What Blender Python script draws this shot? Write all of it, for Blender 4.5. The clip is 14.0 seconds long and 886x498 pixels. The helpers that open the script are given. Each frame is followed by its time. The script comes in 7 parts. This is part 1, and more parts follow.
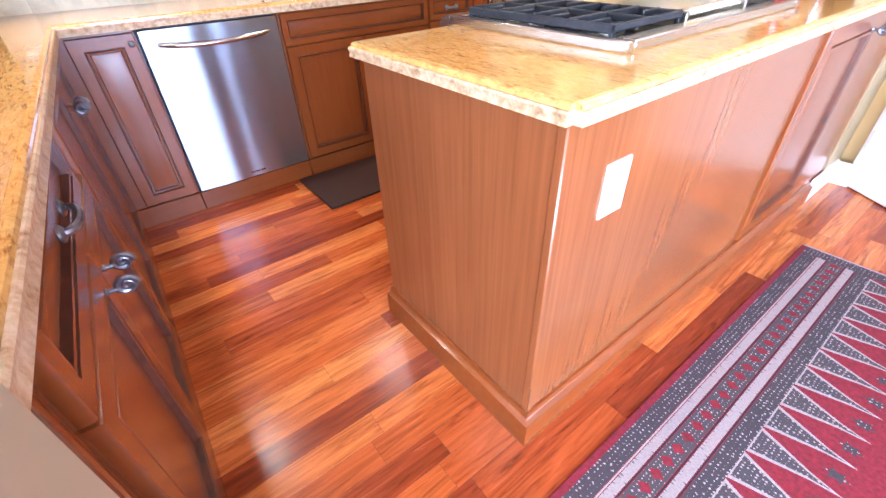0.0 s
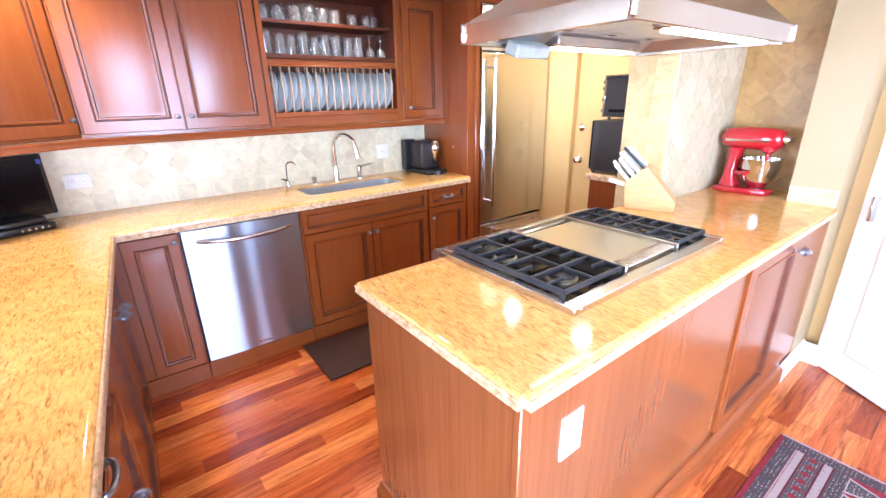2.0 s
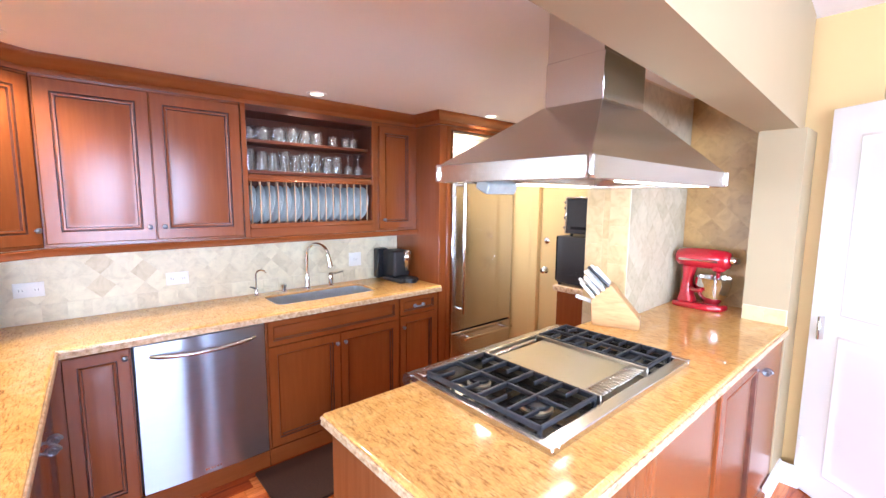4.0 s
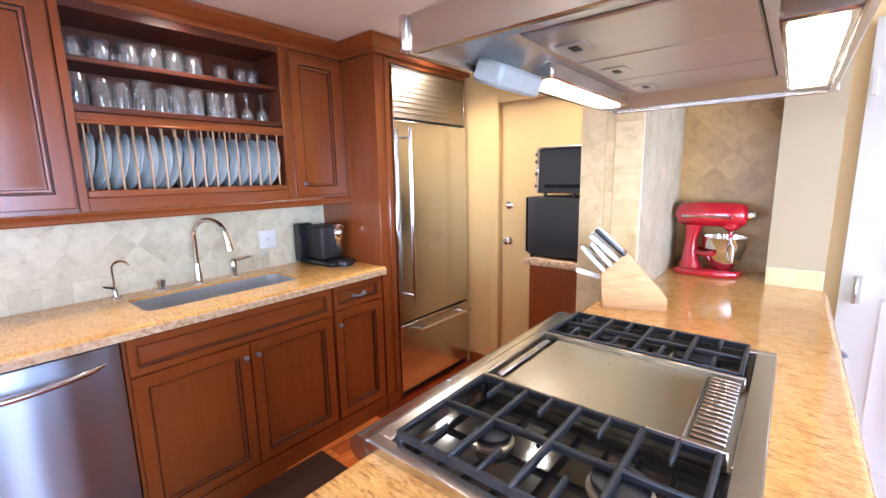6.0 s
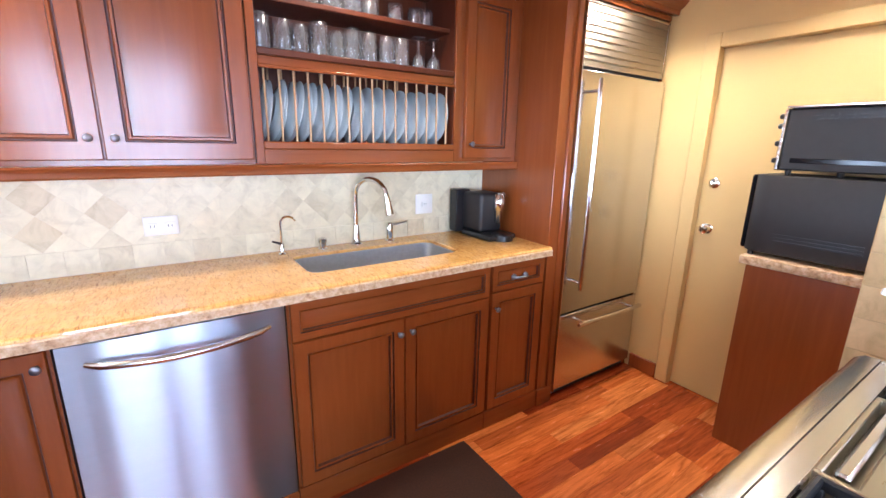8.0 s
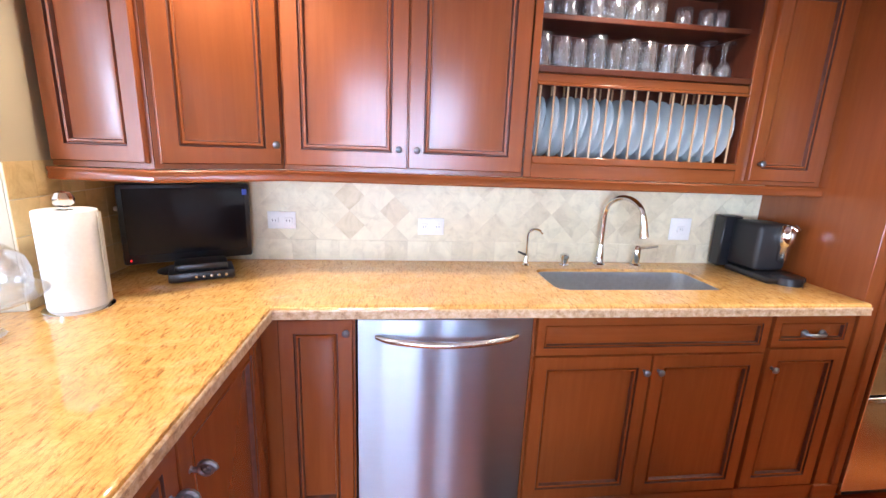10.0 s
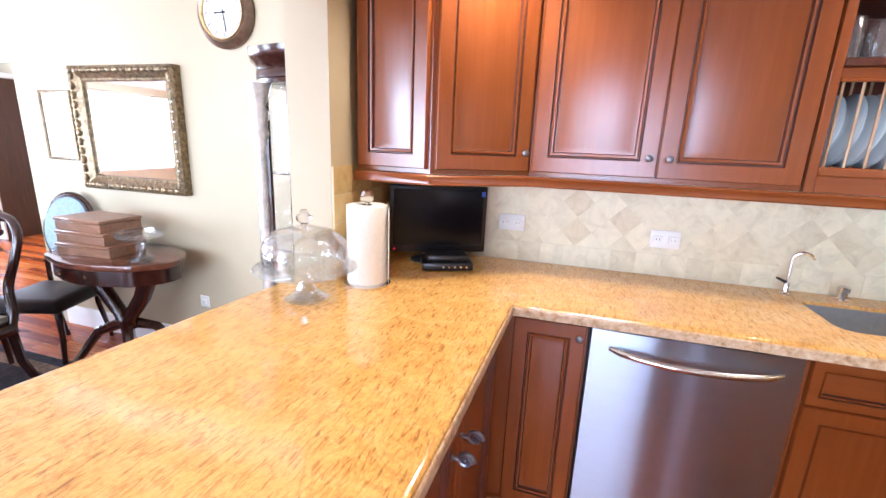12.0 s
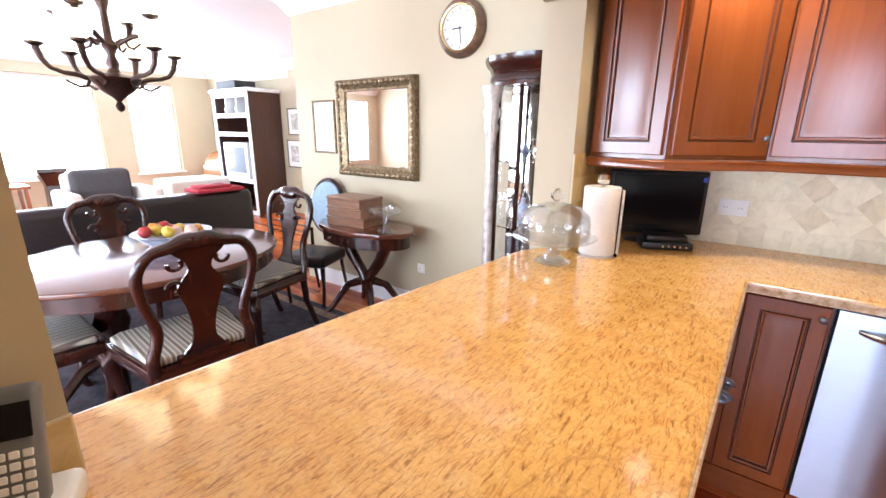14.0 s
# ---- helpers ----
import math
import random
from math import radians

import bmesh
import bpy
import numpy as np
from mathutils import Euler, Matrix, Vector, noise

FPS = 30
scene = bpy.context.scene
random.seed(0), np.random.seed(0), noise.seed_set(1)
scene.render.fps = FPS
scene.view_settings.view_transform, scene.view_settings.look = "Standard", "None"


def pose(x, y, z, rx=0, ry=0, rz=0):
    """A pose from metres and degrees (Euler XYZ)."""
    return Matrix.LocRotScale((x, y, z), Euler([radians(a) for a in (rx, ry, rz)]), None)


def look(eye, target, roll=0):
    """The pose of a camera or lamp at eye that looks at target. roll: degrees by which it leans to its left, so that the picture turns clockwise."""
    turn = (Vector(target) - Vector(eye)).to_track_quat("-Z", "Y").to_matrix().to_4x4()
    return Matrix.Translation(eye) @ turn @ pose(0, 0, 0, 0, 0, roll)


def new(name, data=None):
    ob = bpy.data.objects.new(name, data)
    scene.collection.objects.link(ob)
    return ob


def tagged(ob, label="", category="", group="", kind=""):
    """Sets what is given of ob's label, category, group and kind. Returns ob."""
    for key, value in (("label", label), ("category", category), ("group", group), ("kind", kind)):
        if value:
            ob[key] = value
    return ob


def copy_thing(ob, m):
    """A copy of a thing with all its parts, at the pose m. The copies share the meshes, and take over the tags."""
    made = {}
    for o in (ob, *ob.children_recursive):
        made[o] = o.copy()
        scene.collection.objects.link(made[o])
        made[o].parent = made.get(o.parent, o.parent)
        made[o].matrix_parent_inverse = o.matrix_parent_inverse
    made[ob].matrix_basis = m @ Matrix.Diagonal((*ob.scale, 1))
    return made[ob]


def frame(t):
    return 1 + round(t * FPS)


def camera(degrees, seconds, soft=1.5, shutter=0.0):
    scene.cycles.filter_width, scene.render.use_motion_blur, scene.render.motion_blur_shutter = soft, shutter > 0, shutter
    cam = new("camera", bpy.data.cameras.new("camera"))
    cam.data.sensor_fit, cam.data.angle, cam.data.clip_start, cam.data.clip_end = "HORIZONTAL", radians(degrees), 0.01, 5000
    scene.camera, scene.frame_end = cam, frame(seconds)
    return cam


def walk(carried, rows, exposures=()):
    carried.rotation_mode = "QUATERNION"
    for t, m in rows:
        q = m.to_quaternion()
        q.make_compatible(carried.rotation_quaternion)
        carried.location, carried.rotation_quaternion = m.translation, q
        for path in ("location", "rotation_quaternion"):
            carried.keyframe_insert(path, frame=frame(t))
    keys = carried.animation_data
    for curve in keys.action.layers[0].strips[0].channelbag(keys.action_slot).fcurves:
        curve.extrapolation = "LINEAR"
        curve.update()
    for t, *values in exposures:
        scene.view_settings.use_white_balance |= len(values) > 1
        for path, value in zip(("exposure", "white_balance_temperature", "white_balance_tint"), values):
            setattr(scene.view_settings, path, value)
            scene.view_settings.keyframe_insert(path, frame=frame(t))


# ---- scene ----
cam = camera(92.3, 14.0)
PATH = [
    (0, (0.17, 0.141, 1.135), (1.135, 1.436, -0.044), -2.2),
    (0.5, (0.176, 0.138, 1.212), (1.182, 1.49, 0.136), -1.4),
    (1, (0.18, 0.125, 1.302), (1.217, 1.542, 0.344), -1.4),
    (1.5, (0.194, 0.105, 1.392), (1.28, 1.567, 0.567), -1.4),
    (2, (0.192, 0.08, 1.475), (1.322, 1.585, 0.798), -1.2),
    (2.5, (0.186, 0.051, 1.543), (1.339, 1.599, 1.023), -1.2),
    (3, (0.173, 0.029, 1.593), (1.346, 1.604, 1.217), -1.3),
    (3.2, (0.142, 0.026, 1.602), (1.341, 1.596, 1.286), -0.6),
    (5.3, (0.443, 0.46, 1.458), (1.883, 1.821, 1.19), -1.1),
    (5.5, (0.496, 0.532, 1.449), (1.961, 1.86, 1.152), -1.0),
    (6, (0.58, 0.663, 1.433), (2.103, 1.913, 1.092), -1.1),
    (6.5, (0.638, 0.775, 1.422), (2.184, 1.987, 1.046), -0.4),
    (7, (0.665, 0.894, 1.414), (2.12, 2.198, 0.988), -0.4),
    (7.5, (0.667, 0.994, 1.412), (1.939, 2.464, 0.945), -0.1),
    (8, (0.644, 1.069, 1.409), (1.732, 2.675, 0.922), 1.1),
    (8.2, (0.631, 1.095, 1.418), (1.64, 2.751, 0.925), 1.3),
    (10.3, (0.45, 1.176, 1.409), (0.57, 3.12, 0.953), 2.4),
    (10.5, (0.434, 1.181, 1.415), (0.479, 3.127, 0.956), 2.4),
    (11, (0.381, 1.172, 1.41), (0.231, 3.115, 0.961), 2.1),
    (11.5, (0.322, 1.151, 1.404), (-0.026, 3.068, 0.95), 2.3),
    (12, (0.254, 1.103, 1.425), (-0.296, 2.965, 0.944), 2.3),
    (12.5, (0.194, 1.017, 1.422), (-0.528, 2.818, 0.938), 2.6),
    (13, (0.149, 0.893, 1.413), (-0.706, 2.632, 0.919), 2.6),
    (13.5, (0.11, 0.776, 1.408), (-0.859, 2.449, 0.898), 1.9),
    (14, (0.063, 0.654, 1.417), (-1.065, 2.217, 0.884), 0.6),
]
walk(cam, [(t, look(eye, target, roll)) for t, eye, target, roll in PATH], [(0, 0.72, 5700, 10), (0.6, 0.83, 5700, 10), (3.2, 0.7, 5900, 10), (5.5, 0.36, 5700, 10), (6.5, 0.34, 5700, 10), (8, 0.5, 5900, 10), (10.5, 0.56, 5850, 10), (11.5, 0.45, 5950, 10), (13, 0.14, 6300, 10), (14, 0.04, 6500, 10)])

# ---- light: daylight through the window walls, lamps in the hood and ceiling ----
world = bpy.data.worlds.new("sky")
scene.world = world
world.use_nodes = True
wn = world.node_tree.nodes
sky = wn.new("ShaderNodeTexSky")
sky.sky_type = "NISHITA"
sky.sun_disc = False
sky.sun_elevation = radians(38)
sky.sun_rotation = radians(200)
world.node_tree.links.new(sky.outputs[0], wn["Background"].inputs[0])
wn["Background"].inputs[1].default_value = 0.12


def area(name, m, w, h, power, colour=(1, 1, 1)):
    lamp = bpy.data.lights.new(name, "AREA")
    lamp.shape, lamp.size, lamp.size_y, lamp.energy, lamp.color = "RECTANGLE", w, h, power, colour
    ob = new(name, lamp)
    ob.matrix_world = m
    return ob


DAY = (0.8, 0.97, 1.27)
SOUTH, WEST, NORTH, EAST = -3.6, -9.0, 3.17, 3.11
area("window_light", look((-1.1, SOUTH + 0.1, 1.25), (-1.1, 0, 1.2)), 2.2, 1.9, 195, DAY)
area("window_light", look((0.875, SOUTH + 0.1, 1.25), (0.875, 0, 1.2)), 1.15, 1.9, 74, (0.74, 0.92, 1.4))
area("window_light", look((-4.0, SOUTH + 0.1, 1.25), (-4.0, 0, 1.2)), 2.2, 1.9, 300, DAY)
area("window_light", look((WEST + 0.1, -1.9, 1.4), (0, -1.9, 1.2)), 2.4, 1.5, 160, DAY)
area("window_light", look((WEST + 0.1, 2.4, 1.4), (0, 2.4, 1.2)), 1.8, 1.5, 170, DAY)
area("window_light", look((WEST + 0.1, 4.14, 1.4), (0, 4.14, 1.2)), 0.8, 1.5, 120, DAY)


# ---- building helpers ----
WORLD_OF = {}


def thing(name, label, category, at=(0, 0, 0), rz=0.0, group="", kind=""):
    """An Empty at the base of a thing."""
    ob = new(name)
    ob.empty_display_size = 0.1
    m = pose(*at, 0, 0, rz)
    ob.matrix_world = m
    WORLD_OF[ob] = m
    return tagged(ob, label, category, group, kind)


def mesh_of(name, bm, material, smooth=40):
    me = bpy.data.meshes.new(name)
    bmesh.ops.recalc_face_normals(bm, faces=bm.faces)
    if smooth:
        lim = math.cos(radians(smooth))
        for f in bm.faces:
            f.smooth = True
        for e in bm.edges:
            if len(e.link_faces) != 2 or e.link_faces[0].normal.dot(e.link_faces[1].normal) < lim:
                e.smooth = False
    bm.to_mesh(me)
    bm.free()
    if material:
        me.materials.append(material)
    return me


def part(name, bm, material, parent, label="", local=False, smooth=40):
    """One mesh under a thing or a part; its places are the world's unless local."""
    if not local:
        bm.transform(WORLD_OF[parent].inverted())
    ob = new(name, mesh_of(name, bm, material, smooth))
    ob.parent = parent
    WORLD_OF[ob] = WORLD_OF[parent]
    return tagged(ob, label)


def solo(name, bm, material, label, category, kind="", group="", smooth=40):
    """A thing or a piece of the setting that is one mesh."""
    ob = new(name, mesh_of(name, bm, material, smooth))
    WORLD_OF[ob] = Matrix.Identity(4)
    return tagged(ob, label, category, group, kind)


def box(x0, y0, z0, x1, y1, z1, bevel=0.0, bm=None, seg=1, m=None):
    """A box with rounded edges, in a new bmesh or added to one."""
    b = bmesh.new()
    bmesh.ops.create_cube(b, size=1)
    sx, sy, sz = abs(x1 - x0), abs(y1 - y0), abs(z1 - z0)
    b.transform(Matrix.Translation(((x0 + x1) / 2, (y0 + y1) / 2, (z0 + z1) / 2)) @ Matrix.Diagonal((sx, sy, sz, 1)))
    if bevel:
        bmesh.ops.bevel(b, geom=b.edges[:], offset=min(bevel, 0.45 * min(sx, sy, sz)), segments=seg, affect="EDGES", profile=0.5)
    if m is not None:
        b.transform(m)
    return add(bm, b)


def add(bm, b):
    if bm is None:
        return b
    me = bpy.data.meshes.new("tmp")
    b.to_mesh(me)
    b.free()
    bm.from_mesh(me)
    bpy.data.meshes.remove(me)
    return bm


def lathe(profile, seg=24, bm=None, m=None, cap=True):
    """A turned solid: (radius, height) from the bottom up, round z."""
    b = bmesh.new()
    rings = []
    for r, z in profile:
        if r < 1e-5:
            rings.append([b.verts.new((0, 0, z))])
        else:
            rings.append([b.verts.new((r * math.cos(2 * math.pi * i / seg), r * math.sin(2 * math.pi * i / seg), z)) for i in range(seg)])
    for a, c in zip(rings, rings[1:]):
        for i in range(seg):
            k = (i + 1) % seg
            if len(a) == 1 and len(c) == 1:
                break
            if len(a) == 1:
                b.faces.new((a[0], c[i], c[k]))
            elif len(c) == 1:
                b.faces.new((a[i], a[k], c[0]))
            else:
                b.faces.new((a[i], a[k], c[k], c[i]))
    if cap:
        for ring in (rings[0], rings[-1]):
            if len(ring) > 2:
                b.faces.new(ring)
    if m is not None:
        b.transform(m)
    return add(bm, b)


def tube(points, radius, seg=8, bm=None, m=None, closed=False):
    """A round bar along points; radius one number or one for each point."""
    pts = [Vector(p) for p in points]
    n = len(pts)
    rad = [radius] * n if isinstance(radius, (int, float)) else radius
    b = bmesh.new()
    rings, side = [], None
    for i, p in enumerate(pts):
        d = (pts[(i + 1) % n] - pts[i - 1]) if closed or 0 < i < n - 1 else (pts[1] - pts[0] if i == 0 else pts[-1] - pts[-2])
        d.normalize()
        if side is None:
            side = d.orthogonal().normalized()
        side = (side - d * side.dot(d)).normalized()
        up = d.cross(side)
        rings.append([b.verts.new(p + rad[i] * (math.cos(2 * math.pi * k / seg) * side + math.sin(2 * math.pi * k / seg) * up)) for k in range(seg)])
    pairs = list(zip(rings, rings[1:])) + ([(rings[-1], rings[0])] if closed else [])
    for a, c in pairs:
        for k in range(seg):
            b.faces.new((a[k], a[(k + 1) % seg], c[(k + 1) % seg], c[k]))
    if not closed:
        b.faces.new(rings[0])
        b.faces.new(rings[-1])
    if m is not None:
        b.transform(m)
    return add(bm, b)


def prism(outline, z0, z1, bevel=0.0, bm=None, m=None, seg=2, top_only=False):
    """An outline in x and y, drawn up from z0 to z1."""
    b = bmesh.new()
    low = [b.verts.new((x, y, z0)) for x, y in outline]
    high = [b.verts.new((x, y, z1)) for x, y in outline]
    n = len(outline)
    b.faces.new(low)
    b.faces.new(high)
    for i in range(n):
        b.faces.new((low[i], low[(i + 1) % n], high[(i + 1) % n], high[i]))
    bmesh.ops.recalc_face_normals(b, faces=b.faces)
    if bevel:
        es = [e for e in b.edges if all(v.co.z > z1 - 1e-6 for v in e.verts) or (not top_only and all(v.co.z < z0 + 1e-6 for v in e.verts))]
        bmesh.ops.bevel(b, geom=es, offset=bevel, segments=seg, affect="EDGES", profile=0.5)
    if m is not None:
        b.transform(m)
    return add(bm, b)


def moulding(path, profile, bm=None, closed=False):
    """A profile of (out, up) swept along a level path of (x, y, z); out points to the right of the way."""
    pts = [Vector(p) for p in path]
    n = len(pts)
    b = bmesh.new()
    rows = []
    for i, p in enumerate(pts):
        dirs = []
        if closed or i > 0:
            dirs.append((pts[i] - pts[i - 1]).normalized())
        if closed or i < n - 1:
            dirs.append((pts[(i + 1) % n] - pts[i]).normalized())
        rights = [Vector((d.y, -d.x, 0)) for d in dirs]
        r = sum(rights, Vector()) / len(rights)
        r = r / max(0.25, r.length_squared)
        rows.append([b.verts.new(p + r * o + Vector((0, 0, u))) for o, u in profile])
    k = len(profile)
    pairs = list(zip(rows, rows[1:])) + ([(rows[-1], rows[0])] if closed else [])
    for a, c in pairs:
        for j in range(k):
            b.faces.new((a[j], a[(j + 1) % k], c[(j + 1) % k], c[j]))
    if not closed:
        b.faces.new(rows[0])
        b.faces.new(rows[-1])
    return add(bm, b)


def rings_panel(w, h, steps, back=0.0, bm=None, m=None):
    """A board in x and z, its front towards -y, built of nested rectangles: steps of (inset, out)."""
    b = bmesh.new()
    rows = []
    for inset, out in [(0.0, back)] + list(steps):
        rows.append([b.verts.new((x, -out, z)) for x, z in ((inset, inset), (w - inset, inset), (w - inset, h - inset), (inset, h - inset))])
    b.faces.new(rows[0])
    for a, c in zip(rows, rows[1:]):
        for i in range(4):
            b.faces.new((a[i], a[(i + 1) % 4], c[(i + 1) % 4], c[i]))
    b.faces.new(rows[-1])
    if m is not None:
        b.transform(m)
    return add(bm, b)


# ---- materials ----
def node_mat(name, rough=0.5, metal=0.0, base=(0.8, 0.8, 0.8)):
    ma = bpy.data.materials.new(name)
    ma.use_nodes = True
    nt = ma.node_tree
    p = nt.nodes["Principled BSDF"]
    p.inputs["Base Color"].default_value = (*base, 1)
    p.inputs["Roughness"].default_value = rough
    p.inputs["Metallic"].default_value = metal
    return ma, nt, p


def coords(nt, scale=(1, 1, 1), rot=(0, 0, 0), shift=True, kind="POINT"):
    tc = nt.nodes.new("ShaderNodeTexCoord")
    mp = nt.nodes.new("ShaderNodeMapping")
    mp.vector_type = kind
    mp.inputs["Scale"].default_value = scale
    mp.inputs["Rotation"].default_value = [radians(a) for a in rot]
    src = tc.outputs["Object"]
    if shift:
        oi = nt.nodes.new("ShaderNodeObjectInfo")
        mul = nt.nodes.new("ShaderNodeVectorMath")
        mul.operation = "MULTIPLY_ADD"
        mul.inputs[0].default_value = (7.3, 5.1, 3.7)
        nt.links.new(oi.outputs["Random"], mul.inputs[1])
        nt.links.new(src, mul.inputs[2])
        src = mul.outputs[0]
    nt.links.new(src, mp.inputs[0])
    return mp.outputs[0]


def noise_tex(nt, vec, scale, detail=4, rough=0.6, distort=0.0):
    n = nt.nodes.new("ShaderNodeTexNoise")
    n.inputs["Scale"].default_value = scale
    n.inputs["Detail"].default_value = detail
    n.inputs["Roughness"].default_value = rough
    n.inputs["Distortion"].default_value = distort
    nt.links.new(vec, n.inputs["Vector"])
    return n.outputs["Fac"]


def ramp(nt, fac, stops):
    r = nt.nodes.new("ShaderNodeValToRGB")
    els = r.color_ramp.elements
    while len(els) < len(stops):
        els.new(0.5)
    for e, (pos, col) in zip(els, stops):
        e.position, e.color = pos, (*col, 1) if len(col) == 3 else col
    nt.links.new(fac, r.inputs[0])
    return r.outputs[0]


def mixc(nt, a, b, fac, mode="MIX"):
    m = nt.nodes.new("ShaderNodeMix")
    m.data_type, m.blend_type = "RGBA", mode
    for v, s in ((fac, m.inputs[0]), (a, m.inputs[6]), (b, m.inputs[7])):
        if isinstance(v, (int, float)):
            s.default_value = v
        elif isinstance(v, tuple):
            s.default_value = (*v, 1)
        else:
            nt.links.new(v, s)
    return m.outputs[2]


def bump(nt, p, fac, strength=0.1, dist=0.002):
    b = nt.nodes.new("ShaderNodeBump")
    b.inputs["Strength"].default_value = strength
    b.inputs["Distance"].default_value = dist
    nt.links.new(fac, b.inputs["Height"])
    nt.links.new(b.outputs[0], p.inputs["Normal"])


def rough_from(nt, p, fac, lo, hi):
    mr = nt.nodes.new("ShaderNodeMapRange")
    mr.inputs["To Min"].default_value, mr.inputs["To Max"].default_value = lo, hi
    nt.links.new(fac, mr.inputs["Value"])
    nt.links.new(mr.outputs[0], p.inputs["Roughness"])


def wood(name, dark, mid, light, rough=0.28, grain=(14, 14, 0.9), vary=0.25, coat=0.3):
    ma, nt, p = node_mat(name, rough)
    v = coords(nt, grain)
    fine = noise_tex(nt, v, 3.5, 5, 0.6, 0.5)
    big = noise_tex(nt, coords(nt, (2.2, 2.2, 0.5)), 1.6, 3)
    c = ramp(nt, fine, [(0.25, dark), (0.5, mid), (0.78, light)])
    c2 = ramp(nt, big, [(0.3, tuple(0.72 * x for x in mid)), (0.7, tuple(1.15 * x for x in light))])
    c = mixc(nt, c, c2, vary)
    nt.links.new(c, p.inputs["Base Color"])
    p.inputs["Coat Weight"].default_value = coat
    p.inputs["Coat Roughness"].default_value = 0.2
    p.inputs["Specular IOR Level"].default_value = 0.42
    return ma


def paint(name, col, rough=0.55, mottle=0.04):
    ma, nt, p = node_mat(name, rough)
    big = noise_tex(nt, coords(nt, (1, 1, 1), shift=False), 1.3, 4)
    fine = noise_tex(nt, coords(nt, (1, 1, 1), shift=False), 160, 3)
    nt.links.new(ramp(nt, big, [(0.3, tuple(x * (1 - mottle) for x in col)), (0.7, tuple(min(1, x * (1 + mottle)) for x in col))]), p.inputs["Base Color"])
    bump(nt, p, fine, 0.12, 0.0006)
    return ma


def plain(name, col, rough=0.4, metal=0.0, mottle=0.12, scale=30, coat=0.0):
    ma, nt, p = node_mat(name, rough, metal)
    f = noise_tex(nt, coords(nt), scale, 4)
    nt.links.new(ramp(nt, f, [(0.3, tuple(x * (1 - mottle) for x in col)), (0.7, tuple(min(1, x * (1 + mottle)) for x in col))]), p.inputs["Base Color"])
    rough_from(nt, p, f, rough * 0.85, min(1, rough * 1.2))
    p.inputs["Coat Weight"].default_value = coat
    return ma


def steel(name, col, rough, grain, aniso=0.0):
    ma, nt, p = node_mat(name, rough, 1.0, col)
    f = noise_tex(nt, coords(nt, grain), 6, 5, 0.7)
    nt.links.new(ramp(nt, f, [(0.3, tuple(0.96 * x for x in col)), (0.7, col)]), p.inputs["Base Color"])
    rough_from(nt, p, f, rough * (0.95 if aniso else 0.94), rough * (1.05 if aniso else 1.06))
    if aniso:
        tg = nt.nodes.new("ShaderNodeTangent")
        tg.direction_type, tg.axis = "RADIAL", "Z"
        nt.links.new(tg.outputs[0], p.inputs["Tangent"])
        p.inputs["Anisotropic"].default_value = aniso
        p.inputs["Anisotropic Rotation"].default_value = 0.25
    return ma


def glass(name, col=(1, 1, 1), rough=0.02):
    ma, nt, p = node_mat(name, rough, 0.0, col)
    p.inputs["Transmission Weight"].default_value = 1.0
    p.inputs["IOR"].default_value = 1.45
    return ma


def granite(name):
    ma, nt, p = node_mat(name, 0.1)
    v = coords(nt, (1, 1, 1), shift=False)
    flow = coords(nt, (0.2, 0.026, 0.08), (0, 0, 72), shift=False, kind="TEXTURE")
    a = noise_tex(nt, flow, 4.2, 7, 0.62, 0.7)
    b = noise_tex(nt, v, 110, 5, 0.75)
    big = noise_tex(nt, coords(nt, (1, 0.5, 1), (0, 0, 60), shift=False, kind="TEXTURE"), 2.0, 5, 0.6, 0.8)
    c = ramp(nt, a, [(0.29, (0.2, 0.075, 0.024)), (0.37, (0.58, 0.29, 0.075)), (0.45, (0.84, 0.48, 0.125)), (0.7, (0.9, 0.6, 0.22))])
    swirl = noise_tex(nt, coords(nt, (1, 1.6, 1), (0, 0, 25), shift=False), 7.5, 4, 0.55, 1.6)
    c = mixc(nt, c, ramp(nt, swirl, [(0.3, (0.6, 0.29, 0.065)), (0.48, (0.82, 0.46, 0.125)), (0.62, (0.88, 0.6, 0.25)), (0.74, (0.9, 0.69, 0.4))]), 0.45)
    c = mixc(nt, c, ramp(nt, big, [(0.35, (0.66, 0.34, 0.09)), (0.65, (0.84, 0.54, 0.22))]), 0.25)
    crumb = noise_tex(nt, coords(nt, (2.6, 0.45, 1), (0, 0, 18), shift=False), 60, 4, 0.6, 0.7)
    c = mixc(nt, c, ramp(nt, crumb, [(0.3, (0.26, 0.13, 0.08)), (0.4, (0.72, 0.56, 0.4)), (0.47, (1, 0.98, 0.95)), (0.7, (1.06, 1.05, 1.02))]), 0.78, "MULTIPLY")
    vein = noise_tex(nt, coords(nt, (1.4, 0.7, 1), (0, 0, 30), shift=False), 5.5, 6, 0.6, 1.8)
    c = mixc(nt, c, ramp(nt, vein, [(0.478, (1, 1, 1)), (0.494, (0.42, 0.27, 0.18)), (0.502, (0.42, 0.27, 0.18)), (0.518, (1, 1, 1))]), 0.28, "MULTIPLY")
    speck = ramp(nt, b, [(0.28, (0.2, 0.1, 0.06)), (0.42, (0.8, 0.68, 0.55)), (0.6, (1, 1, 1)), (0.76, (1.2, 1.15, 1.1))])
    c = mixc(nt, c, speck, 0.4, "MULTIPLY")
    c = mixc(nt, c, (0.52, 0.38, 0.2), 0.12)
    nt.links.new(c, p.inputs["Base Color"])
    rough_from(nt, p, b, 0.06, 0.15)
    p.inputs["Coat Weight"].default_value = 0.3
    return ma


